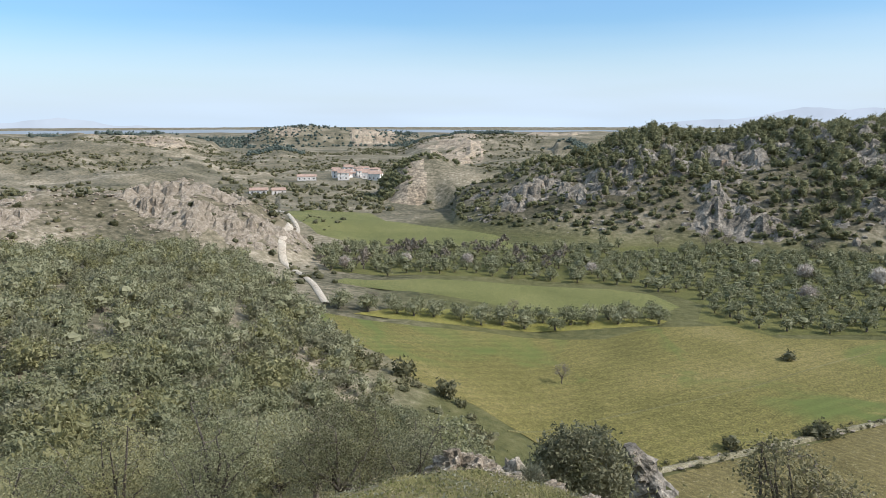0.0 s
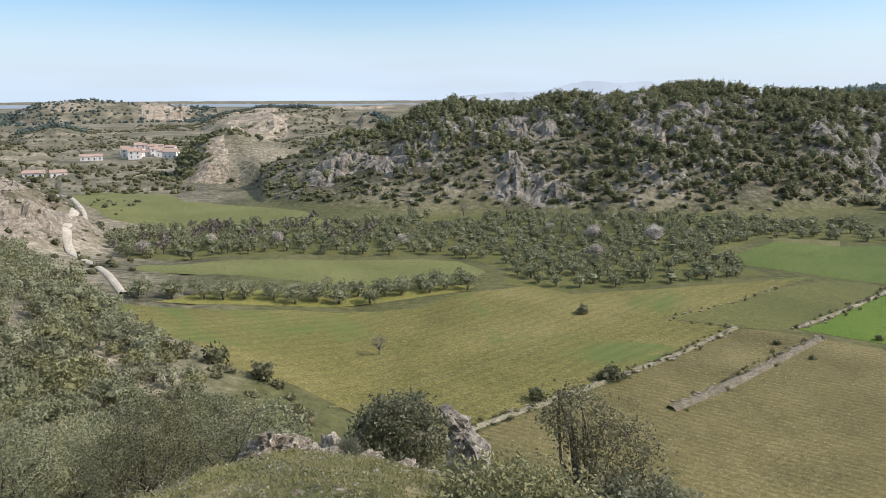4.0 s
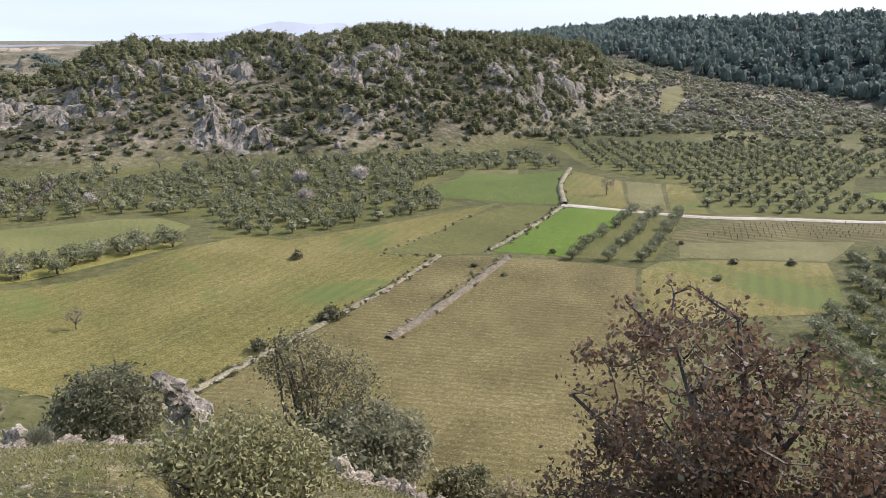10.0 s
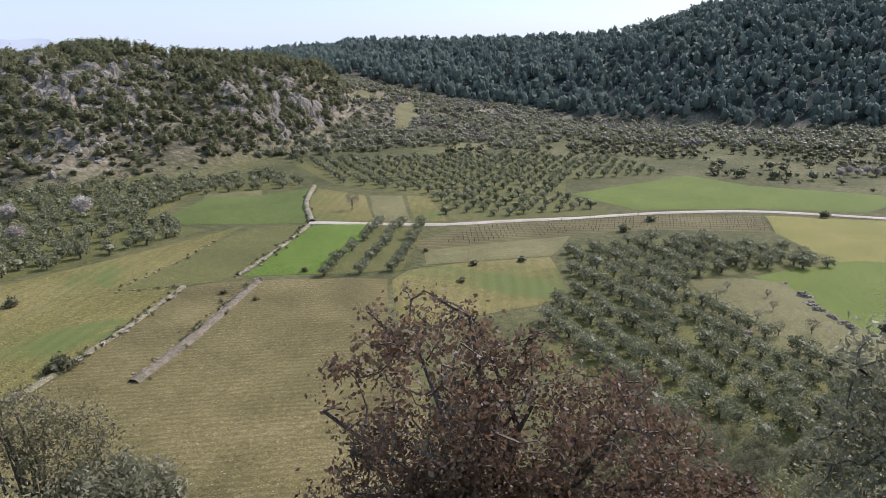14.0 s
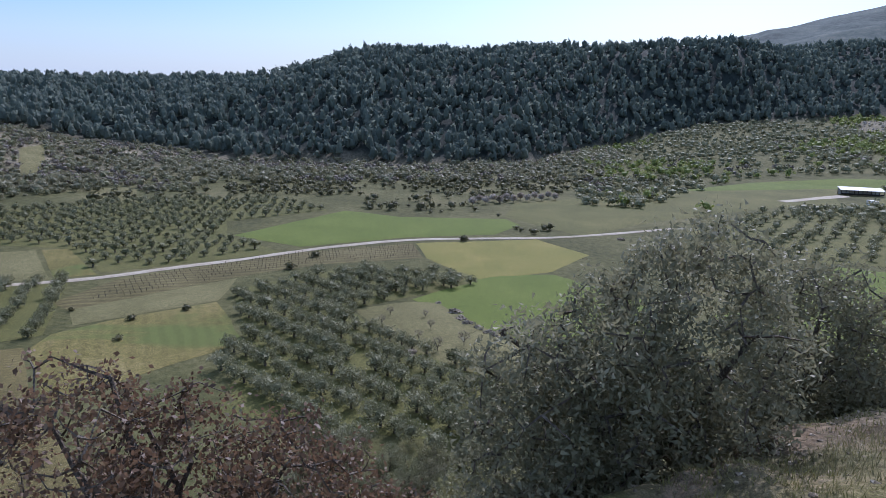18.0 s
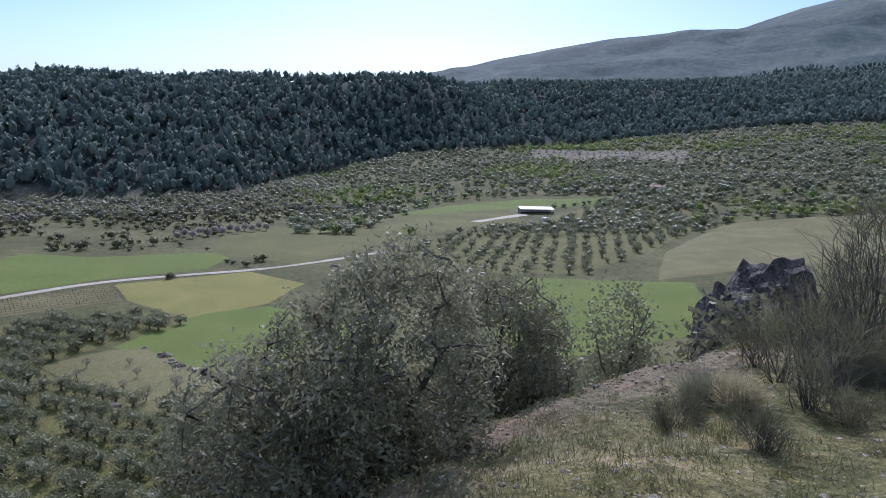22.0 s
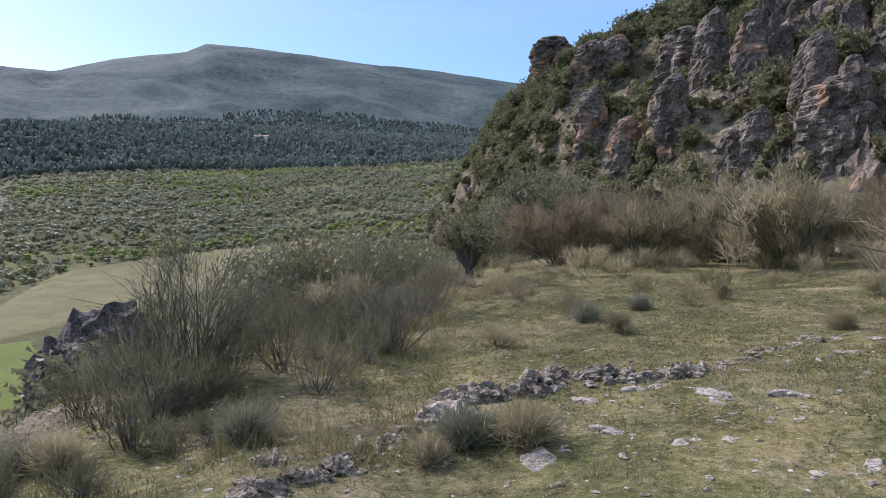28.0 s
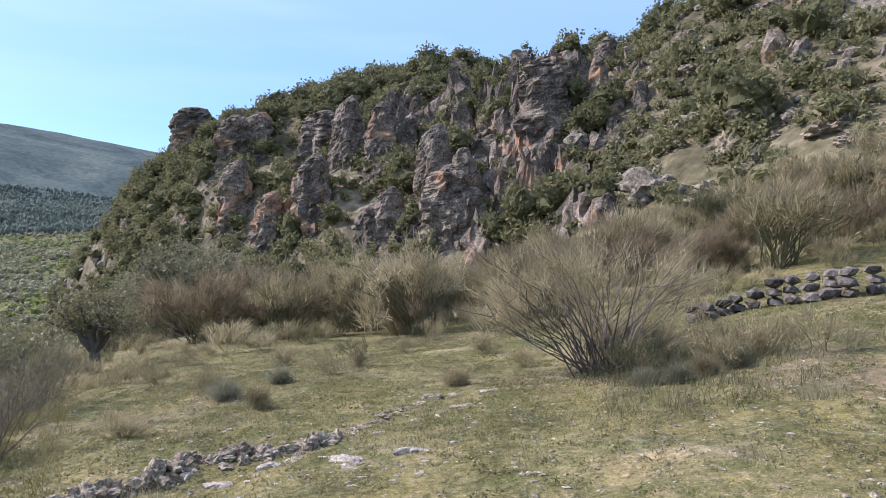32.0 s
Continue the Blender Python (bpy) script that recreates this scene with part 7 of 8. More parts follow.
# ---- rocks close by ----
NEAR_ROCK = [rock_shape(200 + s, 0.8, 0.5, 4, 1.8) for s in range(7)]
def slab_shape(seed):
    """A worn slab, lumpy on top, one metre across."""
    bm = bmesh.new()
    bmesh.ops.create_icosphere(bm, subdivisions=3, radius=0.5)
    off = Vector((seed * 1.7, seed * 0.9, 0))
    for v in bm.verts:
        p = v.co.copy()
        k = 1 + 0.55 * noise.noise(Vector((p.x, p.y, 0)).normalized() * 1.1 + off) + 0.2 * noise.noise(p * 5 + off)
        v.co = Vector((p.x * k, p.y * k * 0.7, 0.11 * math.copysign(min(1.0, abs(p.z) * 3.2), p.z) * (1 + 0.3 * noise.noise(p * 3 + off)) + 0.012 * noise.noise(p * 11)))
    co = np.array([v.co[:] for v in bm.verts])
    tri = np.array([[v.index for v in f.verts] for f in bm.faces])
    bm.free()
    return co, tri


FLAT_ROCK = [slab_shape(220 + s) for s in range(4)]
NEAR_ROCK_MESH = [mesh_of("rock", *v, [ROCK]) for v in NEAR_ROCK]
FLAT_ROCK_MESH = [mesh_of("slab", *v, [SLAB]) for v in FLAT_ROCK]


def rock_at(az, r, w, k, label, group, flat=False, tall=1.0, sink=0.06, turn=None, name=""):
    x, y = polar(az, r)
    me = (FLAT_ROCK_MESH if flat else NEAR_ROCK_MESH)[k % (4 if flat else 7)]
    ob = solo(name or ("slab" if flat else "rock"), me, label, "rock", group)
    ob.matrix_basis = Matrix.LocRotScale((x, y, height(x, y) - sink), Euler((0.15 * math.sin(k * 3.1), 0.15 * math.cos(k * 2.3), k * 1.7 if turn is None else turn)), (w, w * (0.7 + 0.3 * math.sin(k)), w * tall))
    return ob


rock_column("rock_pillar", "leaning grey rock pillar with a pale hooked top", [(17.9, 20, -13.5), (17.8, 20, -11.2), (17.4, 20, -10.3), (16.7, 20, -9.8), (15.9, 20, -9.45), (15.5, 20, -9.1)], (0.6, 0.52, 0.46, 0.27, 0.34, 0.2), 3.3, HILL_ROCK, 0.6, 0.42, "", 40, 26)
# the dark outcrop behind the mound: blocks leaning on one another
out_ = thing("rock_outcrop", "lichen-covered rock outcrop behind the mound, shade in its dark colour", "rock", (*polar(133, 25.4), 0))
ox, oy = polar(133, 25.4)
for k, (az_, rr_, z_, w_, h_) in enumerate(((131.4, 25, -7.3, 2.0, 4.4), (134.2, 25.6, -6.8, 3.2, 4.9), (132.6, 24.6, -7.6, 2.6, 3.6), (135.6, 25.4, -7.4, 2.4, 3.8), (132.8, 25.2, -5.3, 1.8, 1.4), (135.0, 25.2, -5.0, 1.7, 1.4))):
    x, y = polar(az_, rr_)
    # backlit blocks: their shade is put into the darker rock colour
    ob = part("boulder", mesh_of("boulder", *rock_shape(621 + k, 0.9, 0.34, 4, 1.2), [ROCK_DARK]), out_)
    ob.matrix_basis = Matrix.LocRotScale((x - ox, y - oy, z_), Euler((0.2 * math.sin(k * 2), 0.2 * math.cos(k), k)), (w_, w_ * 0.8, h_))
# stones along the rim
for k, (az_, rr_, w_, tall_) in enumerate(((1.2, 8.0, 0.50, 1.1), (2.9, 7.9, 0.34, 0.8), (5.2, 7.6, 0.32, 0.7), (6.2, 8.2, 0.46, 0.9), (8.6, 8.1, 0.40, 0.6), (10.2, 8.2, 0.42, 0.5), (11.9, 8.0, 0.46, 0.5), (13.6, 7.9, 0.42, 0.4), (15.4, 7.8, 0.48, 0.4), (27.6, 6.2, 0.5, 0.5), (30.2, 6.1, 0.55, 0.5), (33.0, 5.9, 0.5, 0.45), (36.0, 5.7, 0.55, 0.5), (38.2, 5.6, 0.45, 0.5), (-10, 5.2, 0.3, 0.5), (-13, 4.8, 0.35, 0.5))):
    rock_at(az_, rr_, w_, k, "grey lichen-spotted limestone rock on the rim", "rocks on the rim", tall=tall_)
for k, (az_, rr_, w_) in enumerate(((-4.5, 5.0, 0.12), (-2.0, 4.7, 0.10), (3.6, 5.6, 0.22), (3.2, 6.4, 0.2), (1.0, 4.8, 0.06), (-6.0, 5.4, 0.2))):
    rock_at(az_, rr_, w_, k, "small pale stone lying in the turf", "stones in the turf", flat=True)
# row of stones across the shelf
row_az, row_r = (143, 148, 153.8, 156.7, 159.6, 161.3, 165.6, 169.5, 173.5, 177.7, 179.9, 181.5, 184.4, 187), (4.6, 4.9, 5.4, 5.7, 6.3, 6.9, 7.0, 7.5, 7.5, 7.6, 8.1, 8.6, 9.6, 10.2)
for k in range(74):
    az_ = 144 + 43 * (k + rng.uniform(-0.6, 0.6)) / 74
    lo_, hi_ = (0.10, 0.27) if az_ < 159 else (0.16, 0.44) if az_ < 168 else (0.13, 0.32) if az_ < 179 else (0.11, 0.26)
    w_ = rng.uniform(lo_, hi_)
    rock_at(az_, float(np.interp(az_, row_az, row_r)) + rng.normal() * 0.15, w_, k, "weathered pale limestone rock in a row across the turf", "row of rocks", tall=rng.uniform(0.5, 1.0) * (1.0 if az_ < 179 else 0.6), sink=0.14 * w_)
for k in range(64):
    az_ = rng.uniform(164, 191)
    rr_ = rng.uniform(5.0, 0.2 + float(np.interp(az_, row_az, row_r)))
    w_ = rng.uniform(0.10, 0.24) if k % 4 else rng.uniform(0.25, 0.46)
    rock_at(az_, rr_, w_, k, "flat pale limestone slab flush with the turf", "slabs in the turf", flat=True, sink=0.02 + 0.03 * w_)

# dry stone wall
wall = thing("stone_wall", "low dry stone wall of dark rough stones", "wall", (*polar(212, 16.2), 0))
wx, wy = polar(212, 16.2)
line = [(206.0, 15.8), (208.8, 16.6), (212.5, 16.4), (216.0, 16.0), (219, 16.4), (224, 16.8)]
pl = wobbled([polar(a, r) for a, r in line], 0.34, 0.05, closed=False)
WALL_STONE = [mesh_of("stone", *rock_shape(240 + s, 0.75, 0.3, 1), [ROCK_DARK]) for s in range(5)]
for k, (x, y) in enumerate(pl):
    for tier in range(2 if k < 5 else 3):
        ob = part("stone", WALL_STONE[(k * 3 + tier) % 5], wall)
        s = rng.uniform(0.32, 0.46)
        ob.matrix_basis = Matrix.LocRotScale((x - wx + rng.uniform(-.06, .06), y - wy + rng.uniform(-.06, .06), height(x, y) + 0.05 + tier * 0.2), Euler((0, 0, rng.uniform(0, 6))), (s, s, s * 0.8))
# pale boulders on the slope beyond the broom
for k in range(46):
    az_, rr_ = rng.uniform(199, 224), rng.uniform(44, 96)
    rock_at(az_, rr_, rng.uniform(0.9, 3.0) * (1.3 if k % 6 == 0 else 1), k, "pale limestone boulder on the brushy slope", "boulders on the slope", tall=rng.uniform(0.5, 0.9), sink=0.3)

# ---- sage cushions and dead twigs ----
def cushion(az, r, w, seed, label, mat, blades=420):
    rng_ = np.random.RandomState(seed)
    d = rng_.normal(size=(blades, 3))
    d[:, 2] = np.abs(d[:, 2]) + 0.35
    d /= np.linalg.norm(d, axis=1)[:, None]
    e = np.cross(d, rng_.normal(size=(blades, 3)))
    e /= np.linalg.norm(e, axis=1)[:, None]
    base = d * w * rng_.uniform(0.05, 0.55, (blades, 1))
    base = base + rng_.normal(size=(blades, 3)) * w * 0.16
    base[:, 2] = np.abs(base[:, 2])
    tip = base + (d + rng_.normal(size=(blades, 3)) * 0.5) * w * rng_.uniform(0.15, 0.42, (blades, 1))
    v = np.stack([base - e * 0.0032, base + e * 0.0032, tip], 1).reshape(-1, 3)
    k = np.arange(blades) * 3
    x, y = polar(az, r)
    solo("shrub", mesh_of("shrub", v, np.stack([k, k + 1, k + 2], 1), [mat]), label, "shrub", "low cushion shrubs", at=(x, y, height(x, y)))


for k, (az_, rr_, w_) in enumerate(((165.9, 5.4, 0.34), (163.0, 5.5, 0.22), (161.1, 5.4, 0.33), (158.6, 5.1, 0.2), (204.6, 9.6, 0.28), (208.5, 10.4, 0.32), (206.4, 9.9, 0.3), (202.2, 9.7, 0.26), (129.4, 6.5, 0.3), (131.8, 6.3, 0.3), (144.4, 5.9, 0.3), (139.0, 7.6, 0.45), (141.5, 7.8, 0.5), (170.5, 11.5, 0.35), (174.5, 12.8, 0.3), (188, 11, 0.3), (7.2, 7.7, 0.22), (22, 6.6, 0.25))):
    cushion(az_, rr_, w_, 300 + k, "silvery-green cushion shrub in the turf" if k % 3 else "dry brown cushion shrub in the turf", SAGE_LEAF if k % 3 else BROOM_STEM, int(1500 + 5500 * w_))

# ---- turf: tufts of grass and straw ----
def tufts(az0, az1, r0, r1, count, blade, per):
    r = np.sqrt(rng.uniform(0, 1, count)) * 0.35 + rng.uniform(0, 1, count) * 0.65
    r = r0 + (r1 - r0) * r
    az = rng.uniform(az0, az1, count)
    keep = r < table(SHELF, az, 1) + 1.0
    x, y = polar(az[keep], r[keep])
    ok = vnoise(x, y, 1.3, 91) + 0.5 * vnoise(x, y, 0.4, 92) > -0.35
    x, y = np.repeat(x[ok], per), np.repeat(y[ok], per)
    n = len(x)
    x, y = x + rng.normal(size=n) * 0.035, y + rng.normal(size=n) * 0.035
    z = land(x, y)[0]
    a = rng.uniform(0, 6.283, n)
    h = blade * rng.uniform(0.4, 1.4, n)
    lean = rng.uniform(0.3, 1.8, n) * h
    w = 0.0045 + 0.0006 * np.hypot(x, y)
    b = np.stack([x, y, z - 0.01], 1)
    s = np.stack([-np.sin(a) * w, np.cos(a) * w, 0 * a], 1)
    tip = b + np.stack([np.cos(a) * lean, np.sin(a) * lean, h], 1)
    v = np.stack([b - s, b + s, tip], 1).reshape(-1, 3)
    k = np.arange(n) * 3
    return v, np.stack([k, k + 1, k + 2], 1)


v_, t_ = joined([tufts(-14, 45, 3.6, 9, 16000, 0.026, 5), tufts(104, 160, 3.2, 18, 26000, 0.032, 5), tufts(150, 222, 3.2, 22, 48000, 0.028, 5)])
ln = scattered(-14, 222, 3.4, 17, 9000, rng, lambda x, y, az, r: np.where((r < table(SHELF, az, 1) + 0.5) & ((az < 45) | (az > 104)), 1, 0))
lz = land(ln[:, 0], ln[:, 1])[0]
la, ll = rng.uniform(0, 6.283, len(ln)), rng.uniform(0.02, 0.07, len(ln))
lv = np.stack([np.stack([ln[:, 0], ln[:, 1], lz + 0.012], 1), np.stack([ln[:, 0] + 0.005 * np.sin(la), ln[:, 1] - 0.005 * np.cos(la), lz + 0.016], 1), np.stack([ln[:, 0] + ll * np.cos(la), ln[:, 1] + ll * np.sin(la), lz + rng.uniform(0.01, 0.06, len(ln))], 1)], 1).reshape(-1, 3)
lk = np.arange(len(ln)) * 3
solo("straw", mesh_of("straw", lv, np.stack([lk, lk + 1, lk + 2], 1), [BROOM_STEM]), "dead straw and twigs lying in the turf", "straw", kind="stuff")
solo("grass", mesh_of("grass", v_, t_, [GRASS_BLADE]), "short dry turf of grass and straw on the shelf", "grass", kind="stuff")
weed_xy = np.concatenate([scattered(-14, 44, 3.6, 9, 900, rng), scattered(120, 224, 3.3, 22, 9000, rng, lambda x, y, az, r: np.clip(0.5 + 1.2 * vnoise(x, y, 1.6, 95), 0, 1) * (r < table(SHELF, az, 1) + 1))])
WEEDS = [leaves(np.random.RandomState(700 + s).normal(size=(26, 3)) * (0.5, 0.5, 0.12) + (0, 0, 0.2), 0.15, np.random.RandomState(710 + s), 1.7) for s in range(4)]
pick = rng.randint(0, 4, len(weed_xy))
wp = spots(weed_xy, rng, 0.05, 0.14, 0.0, (0.4, 1.0))
for k, mat_, name_, label_ in ((0, SCRUB_LEAF, "weeds", "low olive-green weeds in the turf"), (1, SAGE_LEAF, "herbs", "low silvery herbs in the turf"), (2, BROOM_STEM, "dead_weeds", "low dead brown weeds in the turf"), (3, GRASS_BLADE, "clover", "low green leafy patches in the turf")):
    v2, t2 = strewn(WEEDS[k], wp[pick == k])
    solo(name_, mesh_of(name_, v2, t2, [mat_]), label_, "weeds", kind="stuff")
pebble = np.concatenate([scattered(-12, 42, 3.6, 8.5, 160, rng), scattered(108, 220, 3.4, 16, 4200, rng)])
rock_field("pebbles", SMALL_STONES, spots(pebble, rng, 0.015, 0.075, 0.005, (0.5, 1.0)), ROCK, "loose pale pebbles in the turf", "pebbles")
crumb = scattered(102, 138, 3.4, 11, 4200, rng, lambda x, y, az, r: np.clip(1 - np.abs(r - table(SHELF, az, 1)) / 2.2, 0, 1))
rock_field("gravel", SMALL_STONES, spots(crumb, rng, 0.008, 0.05, 0.004, (0.5, 1.0)), SOIL, "crumbled earth and gravel on the lip", "gravel")
stones_xy = np.concatenate([rows_in([(-20, 125), (58, 136), (94, 127), (73, 110), (56, 92), (20, 80)], 15, 6, 6, rng, 3, 0.28), rows_in([(90, 92), (62, 91), (31, 78), (32, 52), (66, 42), (100, 72)], 15, 4, 4, rng, 2, 0.4)])
rock_field("field_stones", SMALL_STONES, spots(stones_xy, rng, 0.2, 0.6, 0.05, (0.5, 0.9)), ROCK, "pale stones strewn over the fields", "stones")
bank_xy = np.concatenate([wobbled([(20, 75), (31, 80), (48, 86.5), (62, 92), (81, 101.5)], 0.4, 0.5, False), wobbled([(168, 146), (150, 134), (131, 115)], 0.8, 0.6, False), wobbled([(128, 113.5), (91, 98)], 0.5, 0.5, False), wobbled([(51, 75), (91, 92.5)], 0.35, 0.9, False), wobbled([(106, 121), (73, 109), (81, 101)], 1.6, 0.8, False)])
rock_field("bank_stones", SMALL_STONES, spots(bank_xy + rng.normal(size=bank_xy.shape) * 0.45, rng, 0.15, 0.75, -0.15, (0.4, 0.9)), ROCK, "stones piled along the field banks", "stones")

bank_green = bank_xy[::2] + rng.normal(size=bank_xy[::2].shape) * 0.7
grove("bank_grass", MID_SHRUB, None, spots(bank_green, rng, 0.2, 0.55, 0.0), SCRUB_LEAF, "dry grass and weeds along the field banks", "grass")

# ---- single plants of the valley ----
BUSH_MESH = [mesh_of("bush", *crown(1.0, 0.75, 14, 16, 0.2, 400 + s, 0.6, -0.1), [SCRUB_LEAF]) for s in range(3)]
for k, (az_, rr_, s_) in enumerate(((23.3, 90.5, 1.5), (29.5, 99.5, 1.6), (28.8, 98.5, 1.2), (26.8, 130, 1.4), (26.0, 84, 0.7), (41.5, 123, 0.7), (48, 133, 0.8), (44, 118, 0.6), (62, 136, 0.9), (66, 140, 1.0), (61, 125, 0.8), (70, 150, 0.8), (58, 146, 0.7), (74, 172, 1.4), (76, 185, 1.3), (82, 150, 1.6), (80, 160, 1.3), (88, 210, 1.4))):
    x, y = polar(az_, rr_)
    ob = solo("field_bush", BUSH_MESH[k % 3], "dry greyish bush on a field bank", "bush", "bushes on the field banks")
    ob.matrix_basis = Matrix.LocRotScale((x, y, height(x, y)), Euler((0, 0, k)), (s_, s_, s_))
for k, (x, y) in enumerate(wobbled([(-24, 114), (-16, 108), (-9, 100), (-2, 93), (5, 87), (12, 80)], 1.7, 1.0, False)):
    ob = solo("field_bush", BUSH_MESH[k % 3], "leafy bush at the edge of the wood", "bush", "bushes at the wood's edge")
    ob.matrix_basis = Matrix.LocRotScale((x + rng.uniform(-5, 1), y + rng.uniform(-5, 1.5), height(x, y) - 0.2), Euler((0, 0, k)), (rng.uniform(0.8, 2.0),) * 3)
w_, l_ = grown((0, 0, 0), [(0, 0, 1.9, 1.1, 0.9)], 9, 120, 0.08, 5, 71, 0.07, 0.15, quad=False)
SAP_TRUNK, SAP_TWIG, SAP_BLOOM = mesh_of("trunk", *w_, [BARK]), mesh_of("crown", *l_, [ALMOND_TWIG]), mesh_of("crown", *leaves(l_[0][::3].repeat(4, 0) + np.random.RandomState(5).normal(size=(len(l_[0][::3]) * 4, 3)) * 0.22, 0.16, np.random.RandomState(6)), [ALMOND_BLOOM])
for k, (az_, rr_, s_) in enumerate(((9.9, 107, 1.2), (354.3, 143, 1.1), (5.8, 144, 1.2), (81.4, 126.4, 0.7), (85.5, 123.9, 0.7), (86.1, 112.4, 0.9), (88.3, 115.3, 1.0), (82.1, 132.1, 0.7), (85.0, 131.0, 0.6), (84.5, 118, 0.7), (52, 187, 1.8), (20.5, 237, 2.0), (22, 240, 1.8), (28, 238, 2.0), (31, 240, 1.7), (35, 244, 1.8), (17, 238, 1.6))):
    x, y = polar(az_, rr_)
    ob = thing("bare_tree", "small leafless tree standing in the valley", "tree", (x, y, height(x, y)), k, s_, "bare trees")
    part("trunk", SAP_TRUNK, ob)
    part("crown", SAP_TWIG, ob)
for k, (az_, rr_, s_) in enumerate([(27.4, 199.4, 1.5), (32.1, 199.5, 1.7), (27.7, 174.4, 1.4), (12, 190, 1.1), (2, 192, 1.2), (357, 196, 1.1), (24, 210, 1.0), (352, 185, 1.2)] + [(88.6 + 0.55 * i, 289 + 2.2 * i + (i % 2) * 7, 1.1) for i in range(13)]):
    x, y = polar(az_, rr_)
    ob = thing("almond_tree", "white-blossoming almond tree in the valley", "tree", (x, y, height(x, y)), k, s_, "almonds in blossom")
    part("trunk", SAP_TRUNK, ob)
    part("crown", SAP_BLOOM, ob)
for k, (az_, rr_, w_) in enumerate(((86.1, 141.4, 1.6), (87.5, 135, 2.2), (88.0, 131, 2.0), (88.6, 128, 1.8), (89.5, 125.3, 2.0), (90.2, 123, 1.8), (90.8, 121.7, 2.0), (83.6, 110.5, 2.4), (100.5, 225, 2.0))):
    rock_at(az_, rr_, w_, k, "dark rock at the edge of the meadow", "rocks by the meadow", tall=0.7, sink=0.2)
terr = rows_in([polar(a_, r_) for a_, r_ in ((116, 700), (116, 800), (122, 775), (128, 705), (128, 625), (122, 690))], 30, 9, 7, rng, 1.0, 0.9)
grove("terrace_almonds", FAR_TREE, None, spots(terr, rng, 0.6, 1.0, 0.2), ALMOND_BLOOM, "pale almond trees in rows on the terraces", "orchard")
vines = rows_in([(150, 79), (185, 50), (202, 22), (185, 18), (173, 42), (157, 58), (128, 78)], 62, 2.4, 1.3, rng, 0.15, 0.9)
vine = joined([tube([(0, 0, -0.05), (0.03, 0, 0.3), (0.1, 0.05, 0.6)], (0.06, 0.05, 0.03), 3), tube([(0, 0, 0.3), (-0.1, -0.1, 0.55)], (0.04, 0.02), 3)])
vv, vt = strewn(vine, spots(vines, rng, 0.8, 1.3, 0.0))
solo("vines", mesh_of("vines", vv, vt, [BARK]), "rows of low pruned bare vines", "vines", kind="stuff")


# ---- buildings ----
def box(x0, y0, z0, x1, y1, z1):
    v = np.array([(x, y, z) for z in (z0, z1) for y in (y0, y1) for x in (x0, x1)], float)
    f = np.array([(0, 2, 3, 1), (4, 5, 7, 6), (0, 1, 5, 4), (2, 6, 7, 3), (0, 4, 6, 2), (1, 3, 7, 5)])
    return v, f


def prism(w, d, z, rise_, over=0.3):
    """A gabled roof over w by d, eaves at z."""
    x, y = w / 2 + over, d / 2 + over
    v = np.array([(-x, -y, z), (x, -y, z), (x, y, z), (-x, y, z), (-x, 0, z + rise_), (x, 0, z + rise_), (-x, -y, z - 0.18), (x, -y, z - 0.18), (x, y, z - 0.18), (-x, y, z - 0.18)])
    f = [(0, 1, 5), (0, 5, 4), (2, 3, 4), (2, 4, 5), (3, 0, 4), (1, 2, 5), (6, 8, 7), (6, 9, 8), (6, 7, 1), (6, 1, 0), (7, 8, 2), (7, 2, 1), (8, 9, 3), (8, 3, 2), (9, 6, 0), (9, 0, 3)]
    return v, np.array(f)


def house(az, r, w, d, h, turn, label, group):
    x, y = polar(az, r)
    ob = thing("house", label, "house", (x, y, height(x, y) - 0.3), turn, 1.0, group)
    part("wall", mesh_of("wall", *box(-w / 2, -d / 2, 0, w / 2, d / 2, h), [WHITE_WALL]), ob)
    part("roof", mesh_of("roof", *prism(w, d, h + 0.18, d * 0.22), [ROOF_TILE]), ob, "faded tiled roof")
    n = max(2, int(w / 3))
    for tier in range(2 if h > 5 else 1):
        for k in range(n):
            u = -w / 2 + w * (k + 0.5) / n
            part("window", mesh_of("window", *box(u - 0.45, -d / 2 - 0.05, 1.2 + tier * 2.8, u + 0.45, -d / 2 + 0.1, 2.4 + tier * 2.8), [DARK_WOOD]), ob)


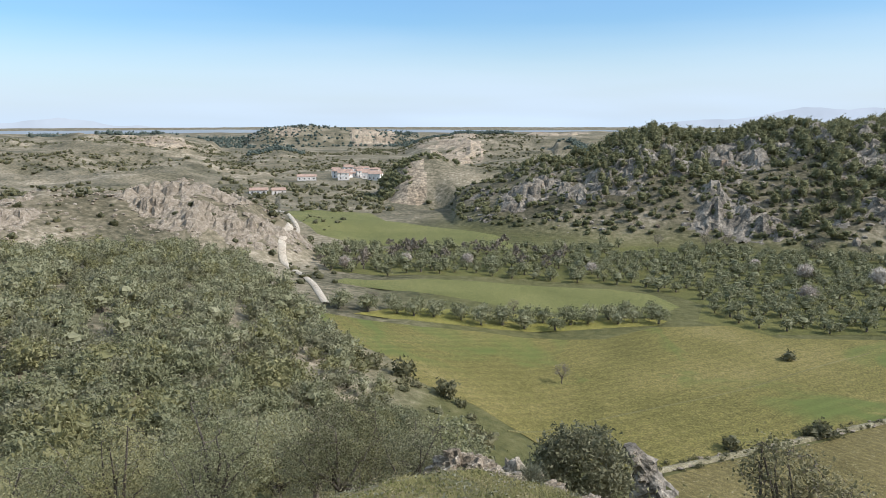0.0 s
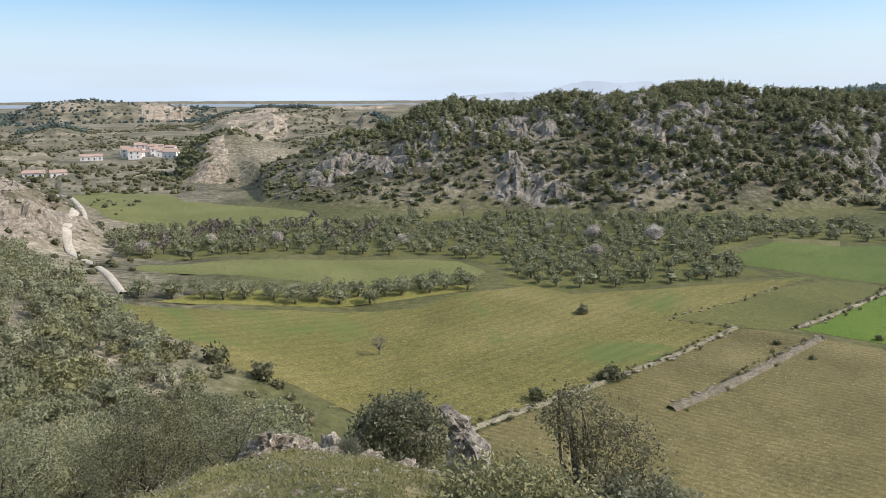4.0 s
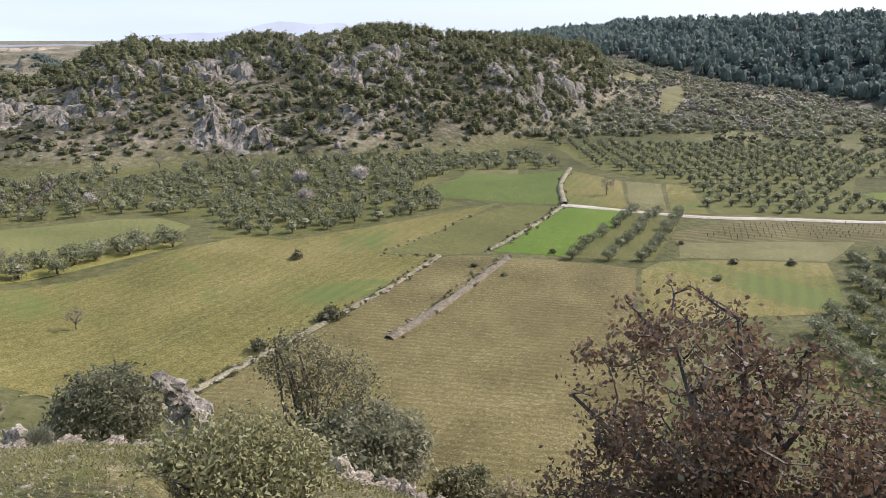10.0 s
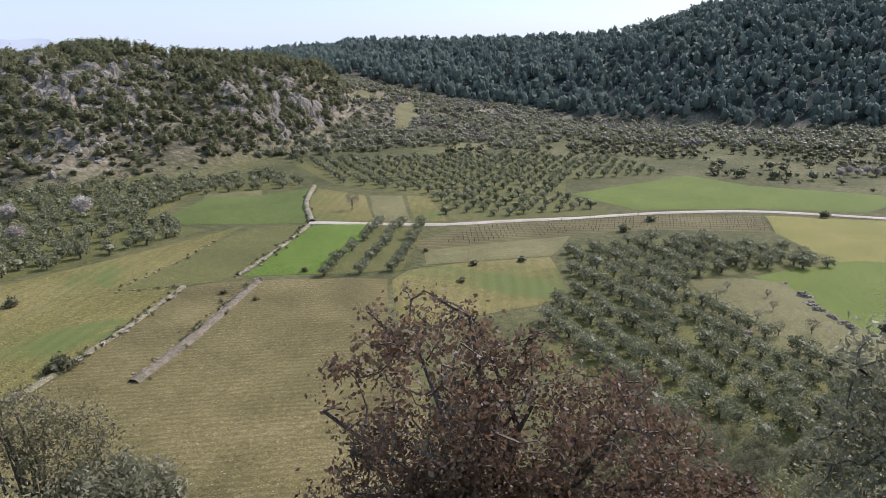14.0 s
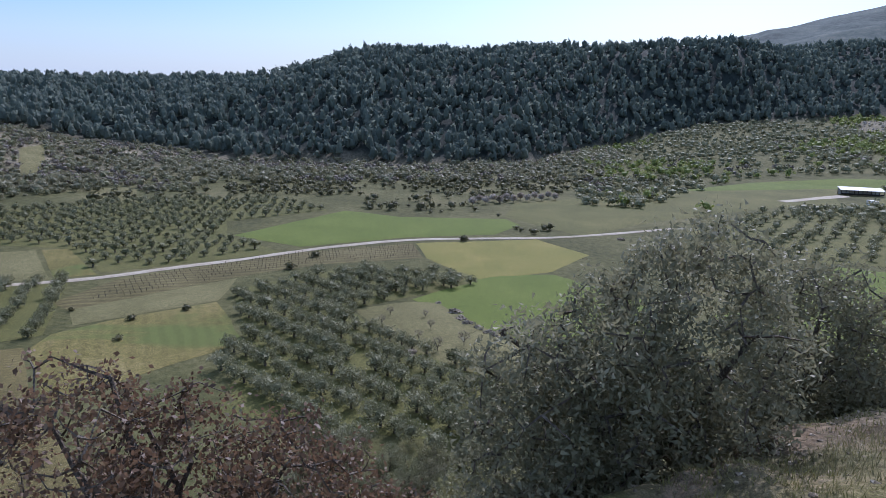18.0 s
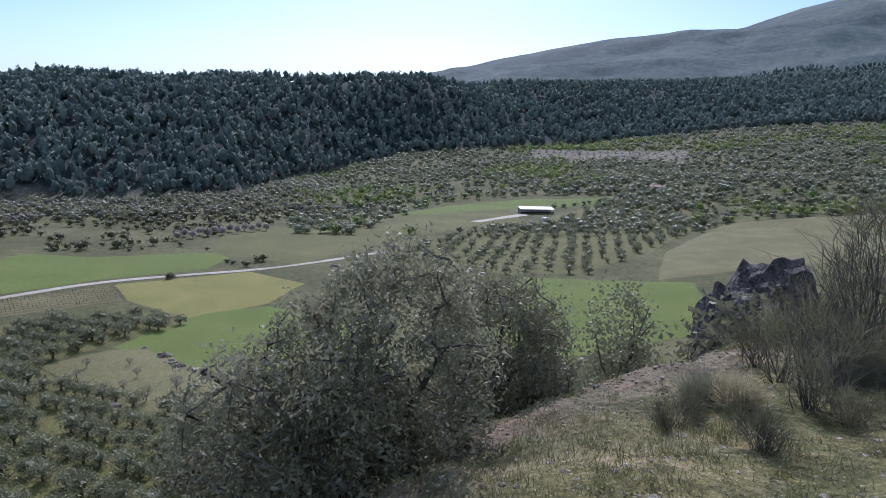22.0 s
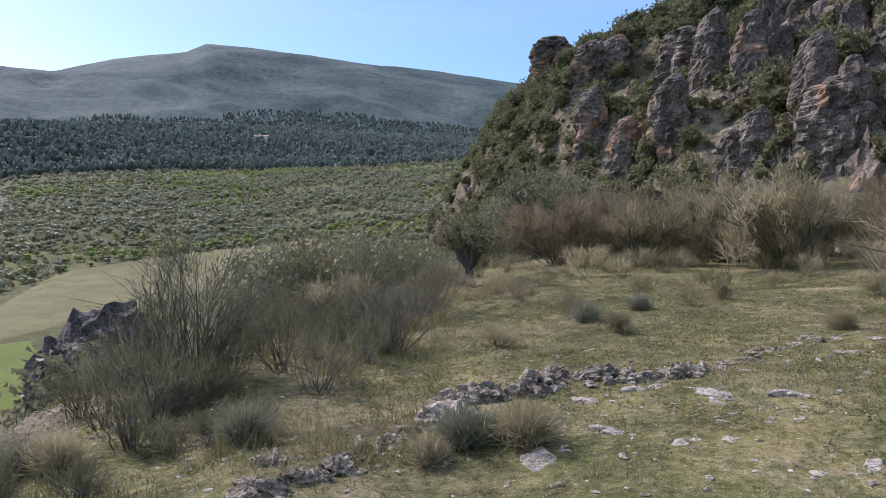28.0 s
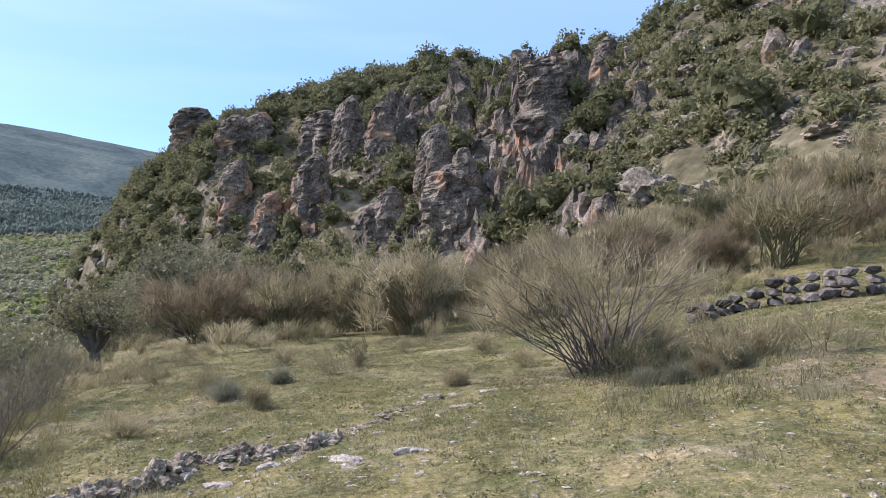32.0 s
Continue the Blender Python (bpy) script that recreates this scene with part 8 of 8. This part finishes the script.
vil = np.random.RandomState(12)
for k in range(26):
    az_, rr_ = 351.4 + 3.4 * vil.uniform() ** 0.8, vil.uniform(545, 640)
    house(az_, rr_, vil.uniform(6, 10), vil.uniform(5, 7), vil.choice([3.0, 5.0, 5.6]), vil.uniform(-0.4, 0.4), "whitewashed village house with a tiled roof", "village houses")
house(349.2, 545, 14, 7, 3.2, 0.2, "long white farm building", "farm buildings")
house(345.5, 430, 10, 6, 3.0, 0.1, "white farmhouse among the fields", "farm buildings")
house(347.0, 435, 8, 6, 3.0, 0.3, "white farmhouse among the fields", "farm buildings")
house(125.8, 470, 9, 6, 3.0, 1.0, "small white farmhouse among olive trees", "farm buildings")
house(140.0, 1500, 26, 14, 8, 0.6, "large pale farmhouse on the far slope", "farm buildings")
house(145.0, 1180, 22, 12, 8, 0.4, "pale farmhouse at the forest edge", "farm buildings")
house(151.0, 930, 14, 8, 5, 0.4, "pale farmhouse at the forest edge", "farm buildings")

sx, sy = polar(116.6, 392)
shed = thing("open_shed", "long open livestock shed with a pale sheet roof", "shed", (sx, sy, height(sx, sy)), radians(-116.6 + 16))
roof_v, roof_t = box(-9.5, -3.5, 0, 9.5, 3.5, 0.15)
roof_v[:, 2] += 3.0 + roof_v[:, 1] * 0.14
part("roof", mesh_of("roof", roof_v, roof_t, [SHEET_METAL]), shed, "pale corrugated sheet roof")
part("back_wall", mesh_of("back_wall", *box(-9.2, 3.0, 0, 9.2, 3.2, 2.7), [WHITE_WALL]), shed)
for k in range(6):
    for y0 in (-3.2, 2.8):
        part("post", mesh_of("post", *box(-9.2 + k * 3.65, y0, 0, -9.0 + k * 3.65, y0 + 0.2, 2.95 + y0 * 0.13), [DARK_WOOD]), shed)
part("feed_rail", mesh_of("feed_rail", *box(-9, -3.1, 0.5, 9, -3.0, 1.1), [DARK_WOOD]), shed)
cx, cy = polar(117.4, 352)
solo("cabin", mesh_of("cabin", *box(-2.6, -1.2, 0, 2.6, 1.2, 2.2), [WHITE_WALL]), "small white cabin beside the yard", "cabin", at=(cx, cy, height(cx, cy)))
